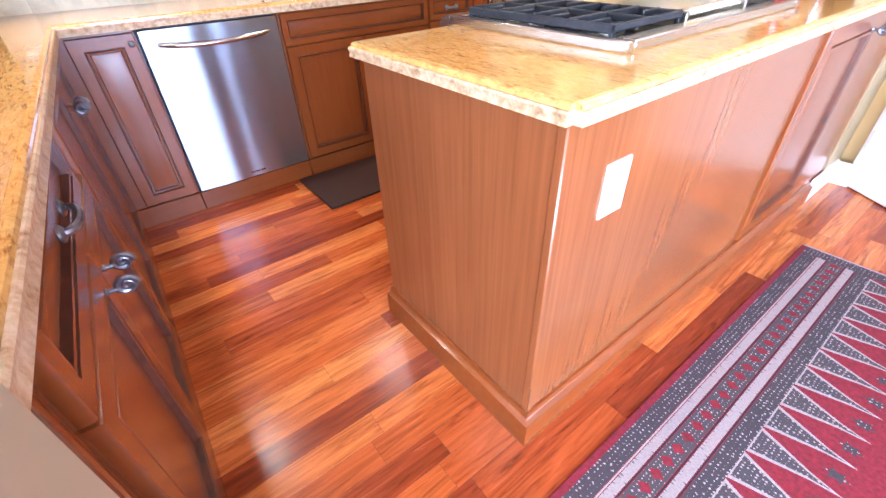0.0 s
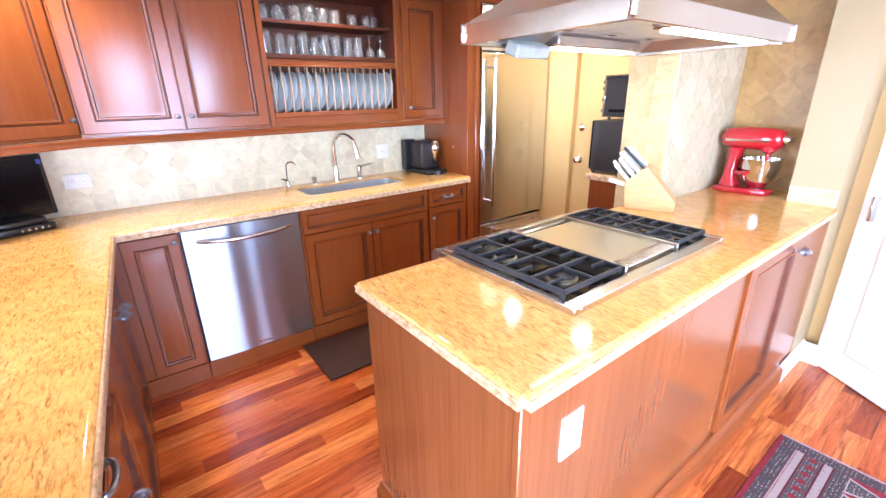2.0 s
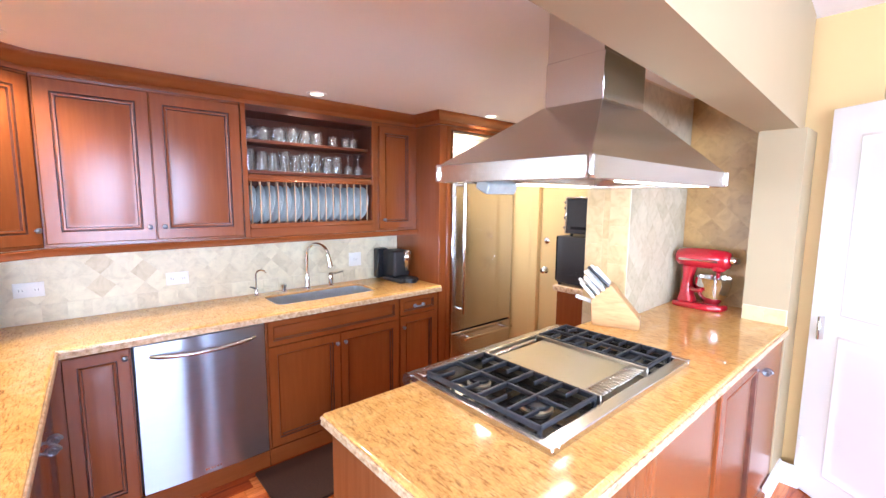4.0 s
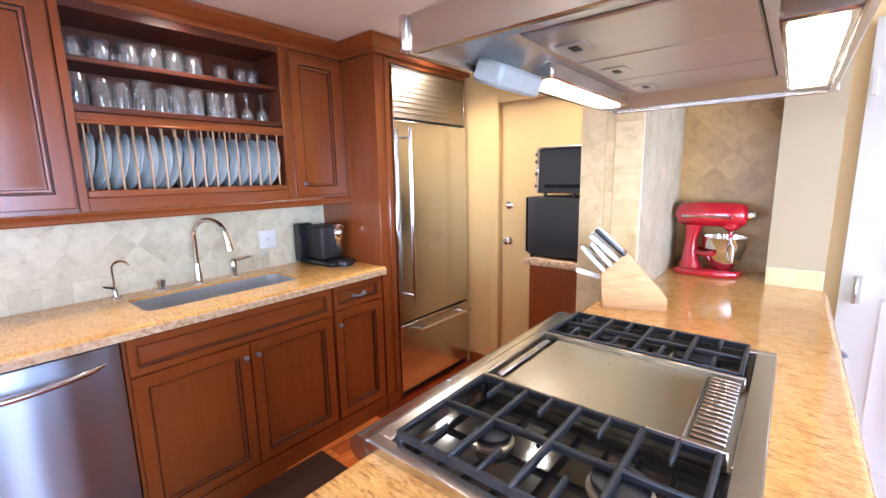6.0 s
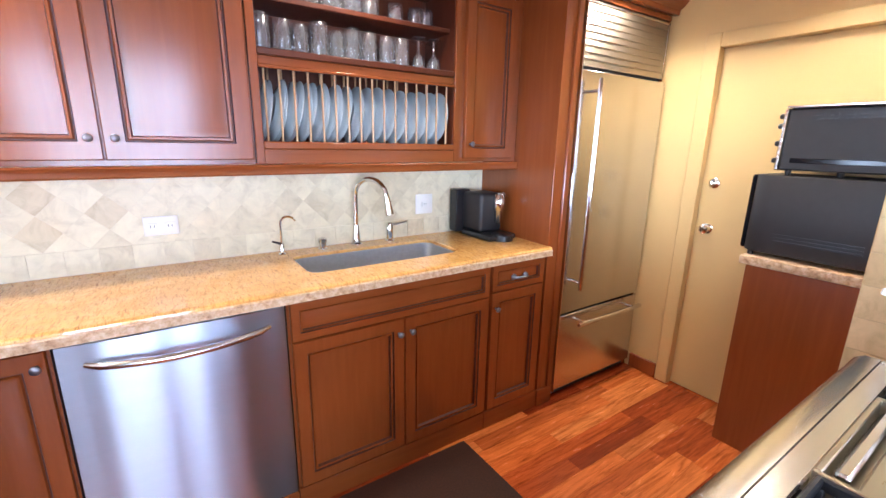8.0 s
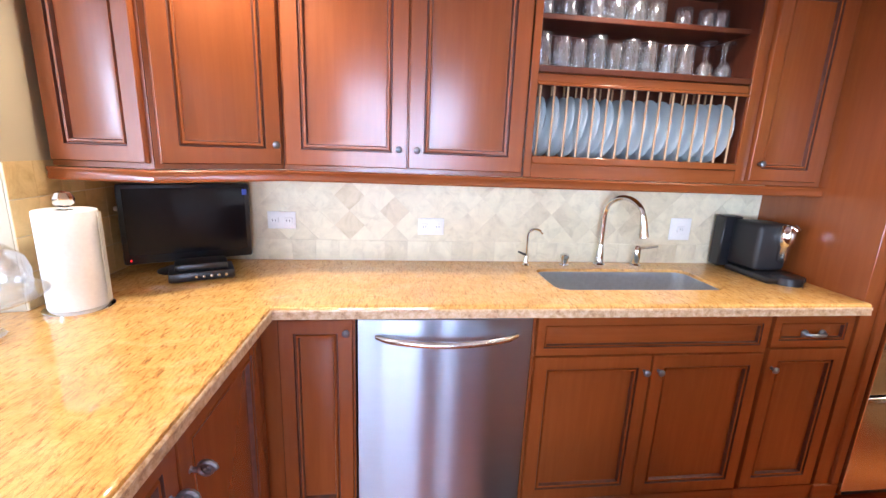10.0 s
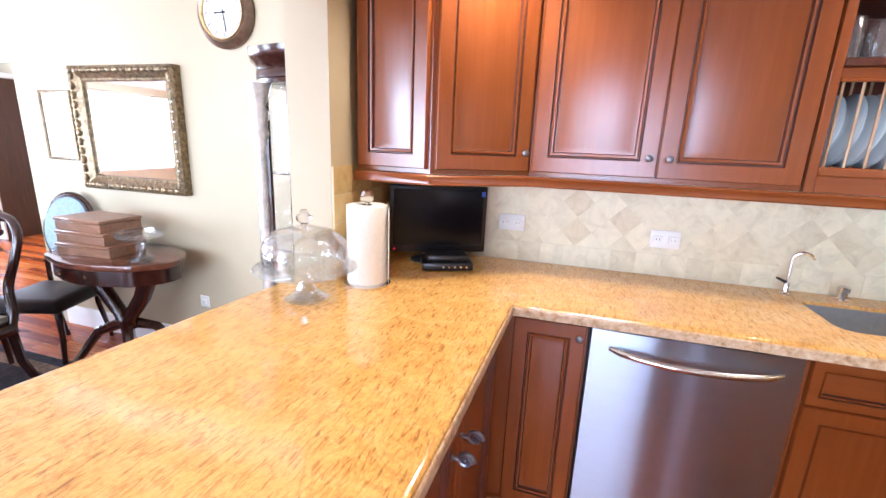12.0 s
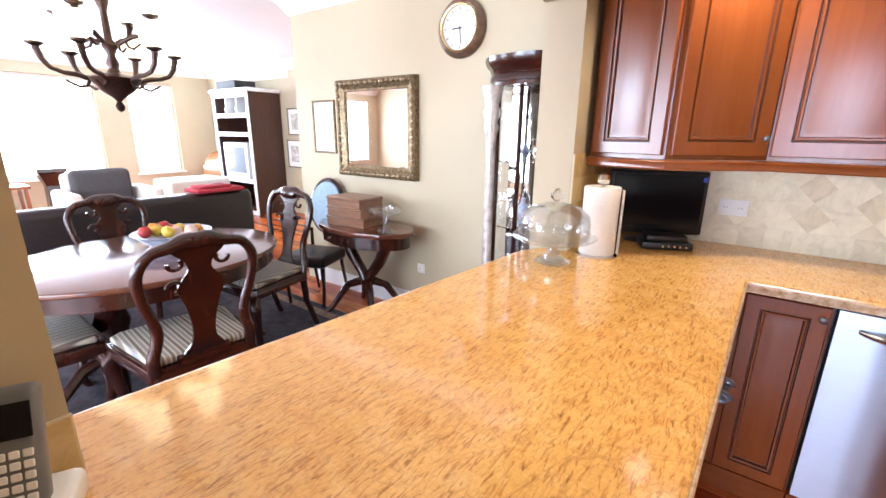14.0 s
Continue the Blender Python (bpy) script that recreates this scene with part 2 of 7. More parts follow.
def stone_edge(name):
    ma, nt, p = node_mat(name, 0.5)
    v = coords(nt, (1, 1, 1), shift=False)
    a = noise_tex(nt, v, 42, 6, 0.7)
    c = ramp(nt, a, [(0.3, (0.22, 0.11, 0.05)), (0.45, (0.5, 0.33, 0.18)), (0.65, (0.68, 0.54, 0.38))])
    nt.links.new(c, p.inputs["Base Color"])
    bump(nt, p, a, 0.5, 0.002)
    return ma


def tile_mat(name, dark, light):
    ma, nt, p = node_mat(name, 0.42)
    oi = nt.nodes.new("ShaderNodeObjectInfo")
    geo = nt.nodes.new("ShaderNodeNewGeometry")
    s = nt.nodes.new("ShaderNodeMath")
    s.operation = "ADD"
    nt.links.new(oi.outputs["Random"], s.inputs[0])
    nt.links.new(geo.outputs["Random Per Island"], s.inputs[1])
    fr = nt.nodes.new("ShaderNodeMath")
    fr.operation = "FRACT"
    nt.links.new(s.outputs[0], fr.inputs[0])
    per = ramp(nt, fr.outputs[0], [(0.0, tuple(0.9 * a for a in dark)), (0.13, dark), (0.35, tuple((a + 2 * b) / 3 for a, b in zip(dark, light))), (0.8, light), (1.0, tuple((a + b) / 2 for a, b in zip(dark, light)))])
    cloud = noise_tex(nt, coords(nt, (1, 1, 1)), 14, 6, 0.65, 0.8)
    c = mixc(nt, per, ramp(nt, cloud, [(0.3, tuple(0.72 * x for x in dark)), (0.5, tuple(0.9 * x for x in light)), (0.7, tuple(1.1 * x for x in light))]), 0.5)
    nt.links.new(c, p.inputs["Base Color"])
    bump(nt, p, cloud, 0.18, 0.0015)
    return ma


def plank_mat(name):
    ma, nt, p = node_mat(name, 0.2)
    oi = nt.nodes.new("ShaderNodeObjectInfo")
    geo = nt.nodes.new("ShaderNodeNewGeometry")
    s = nt.nodes.new("ShaderNodeMath")
    s.operation = "ADD"
    nt.links.new(oi.outputs["Random"], s.inputs[0])
    nt.links.new(geo.outputs["Random Per Island"], s.inputs[1])
    fr = nt.nodes.new("ShaderNodeMath")
    fr.operation = "FRACT"
    nt.links.new(s.outputs[0], fr.inputs[0])
    per = ramp(nt, fr.outputs[0], [(0.0, (0.22, 0.034, 0.01)), (0.3, (0.4, 0.08, 0.018)), (0.6, (0.53, 0.13, 0.028)), (0.85, (0.68, 0.23, 0.06)), (1.0, (0.31, 0.055, 0.014))])
    off = nt.nodes.new("ShaderNodeVectorMath")
    off.operation = "MULTIPLY_ADD"
    off.inputs[0].default_value = (13, 9, 5)
    nt.links.new(fr.outputs[0], off.inputs[1])
    nt.links.new(coords(nt, (1.3, 16, 4), shift=False), off.inputs[2])
    g = noise_tex(nt, off.outputs[0], 3.2, 7, 0.65, 1.0)
    streak = ramp(nt, g, [(0.26, (0.16, 0.09, 0.07)), (0.4, (0.66, 0.55, 0.48)), (0.54, (1.05, 1.0, 0.95)), (0.74, (1.4, 1.35, 1.2))])
    nt.links.new(mixc(nt, per, streak, 0.85, "MULTIPLY"), p.inputs["Base Color"])
    rough_from(nt, p, g, 0.19, 0.32)
    bump(nt, p, g, 0.03, 0.0005)
    p.inputs["Coat Weight"].default_value = 0.2
    p.inputs["Coat Roughness"].default_value = 0.22
    p.inputs["Specular IOR Level"].default_value = 0.32
    return ma


M_CHERRY = wood("cherry_wood", (0.198, 0.048, 0.0108), (0.224, 0.0565, 0.0133), (0.254, 0.069, 0.0175), 0.27, coat=0.42)
M_CHERRY_X = wood("cherry_wood_level", (0.198, 0.048, 0.0108), (0.224, 0.0565, 0.0133), (0.254, 0.069, 0.0175), 0.27, grain=(0.9, 14, 14), coat=0.42)
# cherry with the shade inside the open shelves put into its colour
M_CHERRY_SHADE = wood("dark_cherry", (0.06, 0.013, 0.005), (0.08, 0.018, 0.007), (0.1, 0.025, 0.009), 0.4, coat=0.1)
M_PANEL = wood("cherry_panel", (0.195, 0.059, 0.019), (0.255, 0.083, 0.028), (0.31, 0.11, 0.039), 0.24, (24, 24, 0.6), 0.25, 0.6)
M_GLAZE = plain("dark_glaze", (0.085, 0.022, 0.01), 0.42, 0, 0.4, 40)
M_MAHOGANY = wood("mahogany", (0.012, 0.003, 0.002), (0.026, 0.0062, 0.004), (0.05, 0.012, 0.007), 0.2, (9, 9, 1.5), 0.25, 0.35)
# dark polished wood, coloured pale to stand in for window glare
M_GLARE_WOOD = plain("lacquered_wood", (0.55, 0.5, 0.47), 0.15, 0.1, 0.3, 20, 0.9)
M_MAPLE = wood("maple_block", (0.42, 0.22, 0.08), (0.56, 0.33, 0.14), (0.66, 0.42, 0.2), 0.42, (3, 18, 18), 0.2, 0.05)
M_DOWEL = wood("rack_dowel", (0.36, 0.15, 0.06), (0.5, 0.31, 0.16), (0.6, 0.4, 0.22), 0.4, (20, 20, 1))
M_GRANITE = granite("golden_granite")
M_EDGE = stone_edge("rough_granite_edge")
M_WALL = paint("cream_paint", (0.47, 0.4, 0.27))
M_WALL_Y = paint("ochre_paint", (0.58, 0.4, 0.17))
M_CEIL = paint("white_ceiling_paint", (0.85, 0.84, 0.84), 0.7, 0.02)
M_TRIM = paint("white_trim_paint", (0.82, 0.81, 0.79), 0.3, 0.02)
M_TILE = tile_mat("cream_travertine", (0.61, 0.525, 0.345), (0.75, 0.68, 0.485))
# cream travertine darkened in colour, to offset strong light on the niche side
M_TILE_DIM = tile_mat("pale_travertine", (0.4, 0.33, 0.2), (0.53, 0.46, 0.32))
M_TILE_A = tile_mat("amber_travertine", (0.5, 0.4, 0.225), (0.66, 0.565, 0.375))
M_TILE_D = tile_mat("gold_travertine", (0.5, 0.34, 0.135), (0.7, 0.52, 0.26))
# niche back: gold tile and grout, the beam's shade put into the colours
M_TILE_SHADE = tile_mat("brown_travertine", (0.36, 0.2, 0.066), (0.5, 0.31, 0.115))
M_GROUT_SHADE = paint("shaded_grout", (0.42, 0.26, 0.1), 0.8)
M_GROUT_D = paint("gold_grout", (0.58, 0.43, 0.22), 0.8)
M_WALNUT = wood("dark_walnut", (0.03, 0.01, 0.006), (0.055, 0.018, 0.01), (0.085, 0.03, 0.016), 0.34)
# wall paint where less daylight falls, the shade mixed into its colour
M_WALL_SHADE = paint("shaded_cream_paint", (0.37, 0.285, 0.16))
M_GROUT = paint("cream_grout", (0.66, 0.58, 0.43), 0.8)
M_FLOOR = plank_mat("cherry_planks")
M_GAP = plain("plank_gap", (0.05, 0.015, 0.008), 0.6)
M_STEEL = steel("brushed_steel", (0.62, 0.6, 0.57), 0.24, (1, 1, 60))
M_STEEL_V = steel("brushed_steel_upright", (0.41, 0.46, 0.53), 0.33, (0.6, 0.6, 6), 0.85)
M_FRIDGE = steel("refrigerator_steel", (0.62, 0.61, 0.6), 0.24, (0.6, 0.6, 6), 0.5)
M_LOUVRE = steel("louvre_steel", (0.47, 0.42, 0.34), 0.4, (2, 30, 30))
M_SINK = plain("sink_steel", (0.62, 0.65, 0.69), 0.3, 0.85, 0.08, 60)
M_HOOD = steel("hood_steel", (0.62, 0.58, 0.52), 0.25, (3, 3, 160))
M_FILTER = steel("filter_steel", (0.6, 0.61, 0.62), 0.4, (2, 2, 30))
M_CHROME = steel("chrome", (0.75, 0.74, 0.72), 0.08, (5, 5, 5))
M_IRON = plain("cast_iron", (0.028, 0.031, 0.038), 0.42, 0.3, 0.3, 90)
M_PEWTER = plain("pewter", (0.24, 0.25, 0.28), 0.35, 0.9, 0.3, 60)
M_BLACK = plain("black_plastic", (0.012, 0.012, 0.014), 0.3)
M_BLACK_M = plain("black_matte", (0.02, 0.019, 0.02), 0.5)
M_SCREEN = plain("dark_screen", (0.006, 0.006, 0.008), 0.12)
M_SCREEN.node_tree.nodes["Principled BSDF"].inputs["Specular IOR Level"].default_value = 0.2
M_WHITE = plain("white_plastic", (0.8, 0.79, 0.75), 0.35, 0, 0.03)
M_GLASS = glass("clear_glass")


def thin_glass(name, tint, rough=0.1, veil=0.02):
    """Thin drinking glass: clear straight on, glossier towards its edges; a little white diffuse paints in refracted
    room light.
    """
    ma = bpy.data.materials.new(name)
    ma.use_nodes = True
    nt = ma.node_tree
    nt.nodes.remove(nt.nodes["Principled BSDF"])
    tr, gl = nt.nodes.new("ShaderNodeBsdfTransparent"), nt.nodes.new("ShaderNodeBsdfGlossy")
    tr.inputs[0].default_value = (*tint, 1)
    gl.inputs["Roughness"].default_value = rough
    lw, mr, mx = nt.nodes.new("ShaderNodeLayerWeight"), nt.nodes.new("ShaderNodeMapRange"), nt.nodes.new("ShaderNodeMixShader")
    lw.inputs[0].default_value = 0.35
    mr.inputs["To Min"].default_value, mr.inputs["To Max"].default_value = 0.06, 0.5
    nt.links.new(lw.outputs["Facing"], mr.inputs["Value"])
    nt.links.new(mr.outputs[0], mx.inputs[0])
    nt.links.new(tr.outputs[0], mx.inputs[1])
    nt.links.new(gl.outputs[0], mx.inputs[2])
    df, haze = nt.nodes.new("ShaderNodeBsdfDiffuse"), nt.nodes.new("ShaderNodeMixShader")
    df.inputs[0].default_value = (0.8, 0.82, 0.84, 1)
    haze.inputs[0].default_value = veil
    nt.links.new(mx.outputs[0], haze.inputs[1])
    nt.links.new(df.outputs[0], haze.inputs[2])
    nt.links.new(haze.outputs[0], nt.nodes["Material Output"].inputs[0])
    return ma


M_TUMBLER = thin_glass("tumbler_glass", (0.97, 0.975, 0.98), veil=0.025)
M_CRYSTAL = thin_glass("crystal_glass", (0.97, 0.98, 0.98), 0.02)
M_RED = plain("red_enamel", (0.42, 0.008, 0.018), 0.14, 0, 0.06, 10, 0.8)
M_PLATE = plain("pale_china", (0.55, 0.61, 0.62), 0.16, 0, 0.05, 12, 0.5)
M_MAT = plain("brown_rubber", (0.042, 0.018, 0.013), 0.62, 0, 0.3, 120)
M_MAT.node_tree.nodes["Principled BSDF"].inputs["Specular IOR Level"].default_value = 0.2
M_MIRROR, _nt, _p = node_mat("mirror", 0.02, 1.0, (0.9, 0.9, 0.9))
M_GOLD = plain("gilt", (0.2, 0.14, 0.075), 0.36, 0.6, 0.7, 45)
M_BRONZE = plain("bronze", (0.045, 0.024, 0.018), 0.34, 0.6, 0.3, 40)
M_BRASS = plain("brass", (0.6, 0.45, 0.22), 0.25, 1.0, 0.1)
M_PAPER = plain("paper_towel", (0.82, 0.8, 0.76), 0.9, 0, 0.04, 90)
M_LEATHER = plain("dark_leather", (0.014, 0.008, 0.008), 0.42, 0, 0.35, 25)
M_BLUE = plain("blue_upholstery", (0.3, 0.42, 0.52), 0.6, 0, 0.15, 40)


def glow(name, col, strength):
    ma = bpy.data.materials.new(name)
    ma.use_nodes = True
    nt = ma.node_tree
    nt.nodes.remove(nt.nodes["Principled BSDF"])
    e = nt.nodes.new("ShaderNodeEmission")
    e.inputs[0].default_value, e.inputs[1].default_value = (*col, 1), strength
    nt.links.new(e.outputs[0], nt.nodes["Material Output"].inputs[0])
    return ma


M_HALOGEN = glow("halogen_glow", (1.0, 0.86, 0.66), 17.0)
M_LAMP = glow("lamp_glow", (1.0, 0.88, 0.68), 4.0)
M_DAY = glow("bright_sky", (0.93, 0.98, 1.0), 5.5)

# ---- the setting ----
CEIL_K, CEIL_D, BEAM = 2.18, 2.5, 1.92
BACK = 3.045
solo("floor_base", box(WEST - 0.2, SOUTH - 0.2, -0.2, EAST + 1.6, 5.4, -0.012), M_GAP, "dark subfloor under hardwood planks", "floor", "structure")
solo("wall_kitchen", box(-0.56, BACK, 0, EAST + 0.15, BACK + 0.25, CEIL_K), M_WALL, "cream painted kitchen wall behind the cabinets", "wall", "structure")
solo("wall_dining", box(-3.28, NORTH, 0, -0.731, NORTH + 0.13, CEIL_D), M_WALL, "cream painted dining room wall", "wall", "structure")
solo("wall_stub", box(-0.73, 2.44, 0, -0.562, NORTH + 0.13, CEIL_D), M_WALL, "cream painted wall end beside the counter", "wall", "structure")
solo("wall_jog", box(-3.41, NORTH + 0.002, 0, -3.282, 5.2, CEIL_D), M_WALL, "cream painted wall corner", "wall", "structure")
solo("wall_living", box(WEST, 5.2, 0, -3.28, 5.33, CEIL_D), M_WALL, "cream painted living room wall", "wall", "structure")
bm = box(EAST, 1.376, 0, EAST + 0.13, 1.50, CEIL_D)
box(EAST + 0.056, 0.30, 0, EAST + 0.13, 1.376, CEIL_D, bm=bm)
box(EAST, 2.24, 0, EAST + 0.13, BACK, CEIL_D, bm=bm)
box(EAST, 1.50, 1.93, EAST + 0.13, 2.24, CEIL_D, bm=bm)
solo("wall_east", bm, M_WALL_Y, "ochre painted kitchen wall with a door", "wall", "structure")
solo("wall_east_hall", box(EAST + 0.5, SOUTH, 0, EAST + 0.63, 0.29, CEIL_D), M_WALL_SHADE, "hall wall in the shaded tone of the cream paint", "wall", "structure")
solo("wall_hall_return", box(EAST + 0.13, 0.3, 0, EAST + 0.63, 0.43, CEIL_D), M_WALL_SHADE, "hall wall in the shaded tone of the cream paint", "wall", "structure")


def window_wall(name, axis, at, span, holes, z0, z1, top, material, label):
    """A wall with window openings; along x (axis 0) or y (axis 1)."""
    b = bmesh.new()

    def slab(a0, a1, h0, h1):
        if axis == 0:
            box(a0, at - 0.2, h0, a1, at, h1, bm=b)
        else:
            box(at - 0.2, a0, h0, at, a1, h1, bm=b)
    edges = [span[0]] + [v for h in holes for v in h] + [span[1]]
    for i in range(0, len(edges), 2):
        slab(edges[i], edges[i + 1], 0, top)
    for a0, a1 in holes:
        slab(a0, a1, 0, z0)
        slab(a0, a1, z1, top)
    return solo(name, b, material, label, "wall", "structure")


S_HOLES = [(-5.1, -2.9), (-2.2, 0.0), (0.3, 1.45)]
W_HOLES = [(-3.2, -0.6), (1.4, 3.31), (3.76, 4.52)]
window_wall("wall_south", 0, SOUTH, (WEST - 0.2, EAST + 0.63), S_HOLES, 0.3, 2.2, CEIL_D, M_WALL, "cream painted wall with tall windows")
window_wall("wall_west", 1, WEST, (SOUTH, 5.33), W_HOLES, 0.63, 2.2, CEIL_D, M_WALL, "cream painted wall with bright windows")
solo("ceiling_dining", box(WEST - 0.2, SOUTH - 0.2, CEIL_D, EAST + 0.63, 5.4, CEIL_D + 0.15), M_CEIL, "white painted ceiling", "ceiling", "structure")
solo("ceiling_kitchen", prism([(-0.56, 0.53), (EAST, 0.757), (EAST, BACK), (-0.56, BACK)], CEIL_K, CEIL_D - 0.004), M_CEIL, "white lowered kitchen ceiling", "ceiling", "structure")



def beam_in(x):
    """The beam's inner edge; it runs a little askew to the cabinets."""
    return 0.744 - 0.062 * (2.957 - x)


solo("beam_south", prism([(-0.73, beam_in(-0.73) - 0.172), (EAST, beam_in(EAST) - 0.178), (EAST, beam_in(EAST)), (-0.73, beam_in(-0.73))], BEAM, CEIL_D), M_WALL_SHADE, "cream painted beam over the cooking island", "beam", "structure")
solo("beam_west", prism([(-0.73, 0.5165), (-0.562, 0.527), (-0.562, 2.438), (-0.73, 2.438)], BEAM, CEIL_D), M_WALL, "cream painted beam over the counter", "beam", "structure")
solo("pilaster", box(2.90, 0.53, 0, EAST + 0.054, 0.725, BEAM), M_WALL_SHADE, "cream painted pilaster at the island's end", "pilaster", "structure")
solo("pillar", prism([(2.386, 1.131), (3.16, 1.139), (3.16, 0.727), (3.165, 0.727), (3.165, 1.374), (2.386, 1.374)], 0, CEIL_K), M_GROUT, "travertine tiled pillar with a niche", "pillar", "structure")
solo("wall_post", prism([(-0.90, 0.31), (0.045, 0.31), (0.045, 0.455), (-0.70, 0.455), (-0.70, 0.77), (-0.90, 0.77)], 0, BEAM), M_WALL, "cream painted wall end by the counter", "wall", "structure")
# bright sky seen through the windows
for i, (a0, a1) in enumerate(S_HOLES):
    solo("backdrop_sky", box(a0 - 0.6, SOUTH - 0.9, -0.2, a1 + 0.6, SOUTH - 0.88, 2.8), M_DAY, "bright overcast sky outside the window", "sky", "structure")
for i, (a0, a1) in enumerate(W_HOLES):
    solo("backdrop_sky", box(WEST - 0.9, a0 - 0.3, 0.2, WEST - 0.88, a1 + 0.3, 2.8), M_DAY, "bright overcast sky outside the window", "sky", "structure")
# recessed ceiling lamps; the last is an unseen extra, added to brighten the peninsula
for x, y, watts in ((0.0, 2.5, 50), (1.36, 2.6, 28), (2.64, 2.36, 52), (2.74, 1.72, 32), (-0.12, 1.4, 38)):
    t = thing("ceiling_light", "round white recessed ceiling light, switched on", "ceiling light", (x, y, CEIL_K), group="ceiling lights")
    part("ring", lathe([(0.038, -0.004), (0.055, -0.006), (0.058, -0.002), (0.058, 0.0)], 28, m=pose(x, y, CEIL_K), cap=False), M_TRIM, t)
    part("lens", lathe([(0, -0.0015), (0.04, -0.0015), (0.04, -0.003)], 24, m=pose(x, y, CEIL_K), cap=False), M_LAMP, t, "glowing lens")
    lamp = bpy.data.lights.new("recessed_lamp", "SPOT")
    lamp.energy, lamp.color, lamp.spot_size, lamp.spot_blend, lamp.shadow_soft_size = watts, (1.0, 0.87, 0.7), radians(140), 0.7, 0.05
    ob = new("recessed_lamp", lamp)
    ob.matrix_world = pose(x, y, CEIL_K - 0.012)

# ---- cabinets ----
STEPS = ((0.0, 0.016), (0.003, 0.02), (0.048, 0.02), (0.0505, 0.012), (0.0535, 0.012), (0.057, 0.019), (0.063, 0.018), (0.066, 0.005), (0.0705, 0.005), (0.084, 0.0075))
FRONT = 2.508


def front_board(name, parent, m, w, h, frame=1.0, material=None, label=""):
    """A framed and panelled cabinet front; m sets its lower left corner, its face towards -y of m."""
    k = min(frame, 0.4 * min(w, h) / 0.078)
    b = rings_panel(w, h, [(i * k, o) for i, o in STEPS], m=m)
    for i, f in enumerate(b.faces):
        f.material_index = 1 if (i - 1) // 4 in (3, 4, 7) and i else 0
    ob = part(name, b, material or M_CHERRY, parent, label)
    ob.data.materials.append(M_GLAZE)
    return ob


def knob(parent, m):
    part("knob", lathe([(0.005, 0), (0.006, 0.004), (0.0045, 0.012), (0.009, 0.016), (0.0125, 0.02), (0.0125, 0.024), (0.008, 0.028), (0, 0.029)], 14, m=m @ pose(0, -0.0195, 0, 90)), M_PEWTER, parent, "dark pewter knob")


def scroll_knob(parent, m):
    """A snail-shell knob on a stem."""
    b = tube([(0, -0.019, 0), (0, -0.024, 0), (0, -0.036, 0)], [0.009, 0.005, 0.006], 8)
    spiral = []
    for i in range(26):
        a = i * 0.5
        r = 0.019 * (1 - i / 30)
        spiral.append((0.007 * i / 26, -0.052 - r * math.cos(a), r * math.sin(a)))
    tube(spiral, [0.0068 - 0.003 * i / 26 for i in range(26)], 7, bm=b)
    b.transform(m)
    part("scroll_knob", b, M_PEWTER, parent, "dark pewter scroll knob")


def pull(parent, m, w=0.09):
    """An arched pull with scrolled feet."""
    pts = [(-w / 2, -0.019, 0), (-w / 2, -0.03, 0)]
    for i in range(9):
        a = math.pi * i / 8
        pts.append((-w / 2 * math.cos(a), -0.03 - 0.016 * math.sin(a), 0))
    pts += [(w / 2, -0.03, 0), (w / 2, -0.019, 0)]
    b = tube(pts, 0.007, 8)
    for s in (-1, 1):
        lathe([(0.015, 0), (0.015, 0.004), (0.008, 0.009)], 12, bm=b, m=pose(s * w / 2, -0.0195, 0, 90))
    b.transform(m)
    part("pull", b, M_PEWTER, parent, "dark pewter pull")


def base_cabinet(label, x0, x1, group="base cabinets", well=False):
    t = thing("base_cabinet", label, "cabinet", ((x0 + x1) / 2, 2.75, 0), group=group)
    b = box(x0, FRONT, 0.1, x1, BACK - 0.002, 0.64 if well else 0.866)
    if well:
        # low body below the basin, with a front rail and two sides
        box(x0, FRONT, 0.641, x1, FRONT + 0.02, 0.866, bm=b)
        box(x0, FRONT + 0.021, 0.641, x0 + 0.02, BACK - 0.002, 0.866, bm=b)
        box(x1 - 0.02, FRONT + 0.021, 0.641, x1, BACK - 0.002, 0.866, bm=b)
    part("body", b, M_CHERRY, t)
    part("plinth", box(x0, FRONT - 0.012, 0.0, x1, FRONT + 0.02, 0.098, 0.002), M_CHERRY_X, t)
    return t


def at_back(x, z, y=FRONT):
    return pose(x, y, z)


# back run, from the corner to the refrigerator
c = base_cabinet("narrow cherry base cabinet beside the dishwasher", 0.05, 0.357)
d = front_board("door", c, at_back(0.112, 0.108), 0.238, 0.75)
knob(d, at_back(0.33, 0.818))
c = base_cabinet("cherry sink cabinet with two panelled doors", 0.968, 1.876, well=True)
front_board("drawer_front", c, at_back(0.978, 0.716), 0.894, 0.144, 0.6, M_CHERRY_X)
d = front_board("door", c, at_back(0.978, 0.108), 0.445, 0.602)
knob(d, at_back(1.396, 0.65))
d = front_board("door", c, at_back(1.427, 0.108), 0.445, 0.602)
knob(d, at_back(1.452, 0.65))
c = base_cabinet("cherry base cabinet with a drawer over a door", 1.878, 2.246)
d = front_board("drawer_front", c, at_back(1.888, 0.732), 0.335, 0.128, 0.6, M_CHERRY_X)
pull(d, at_back(2.055, 0.79), 0.075)
d = front_board("door", c, at_back(1.888, 0.108), 0.335, 0.618)
knob(d, at_back(1.912, 0.65))

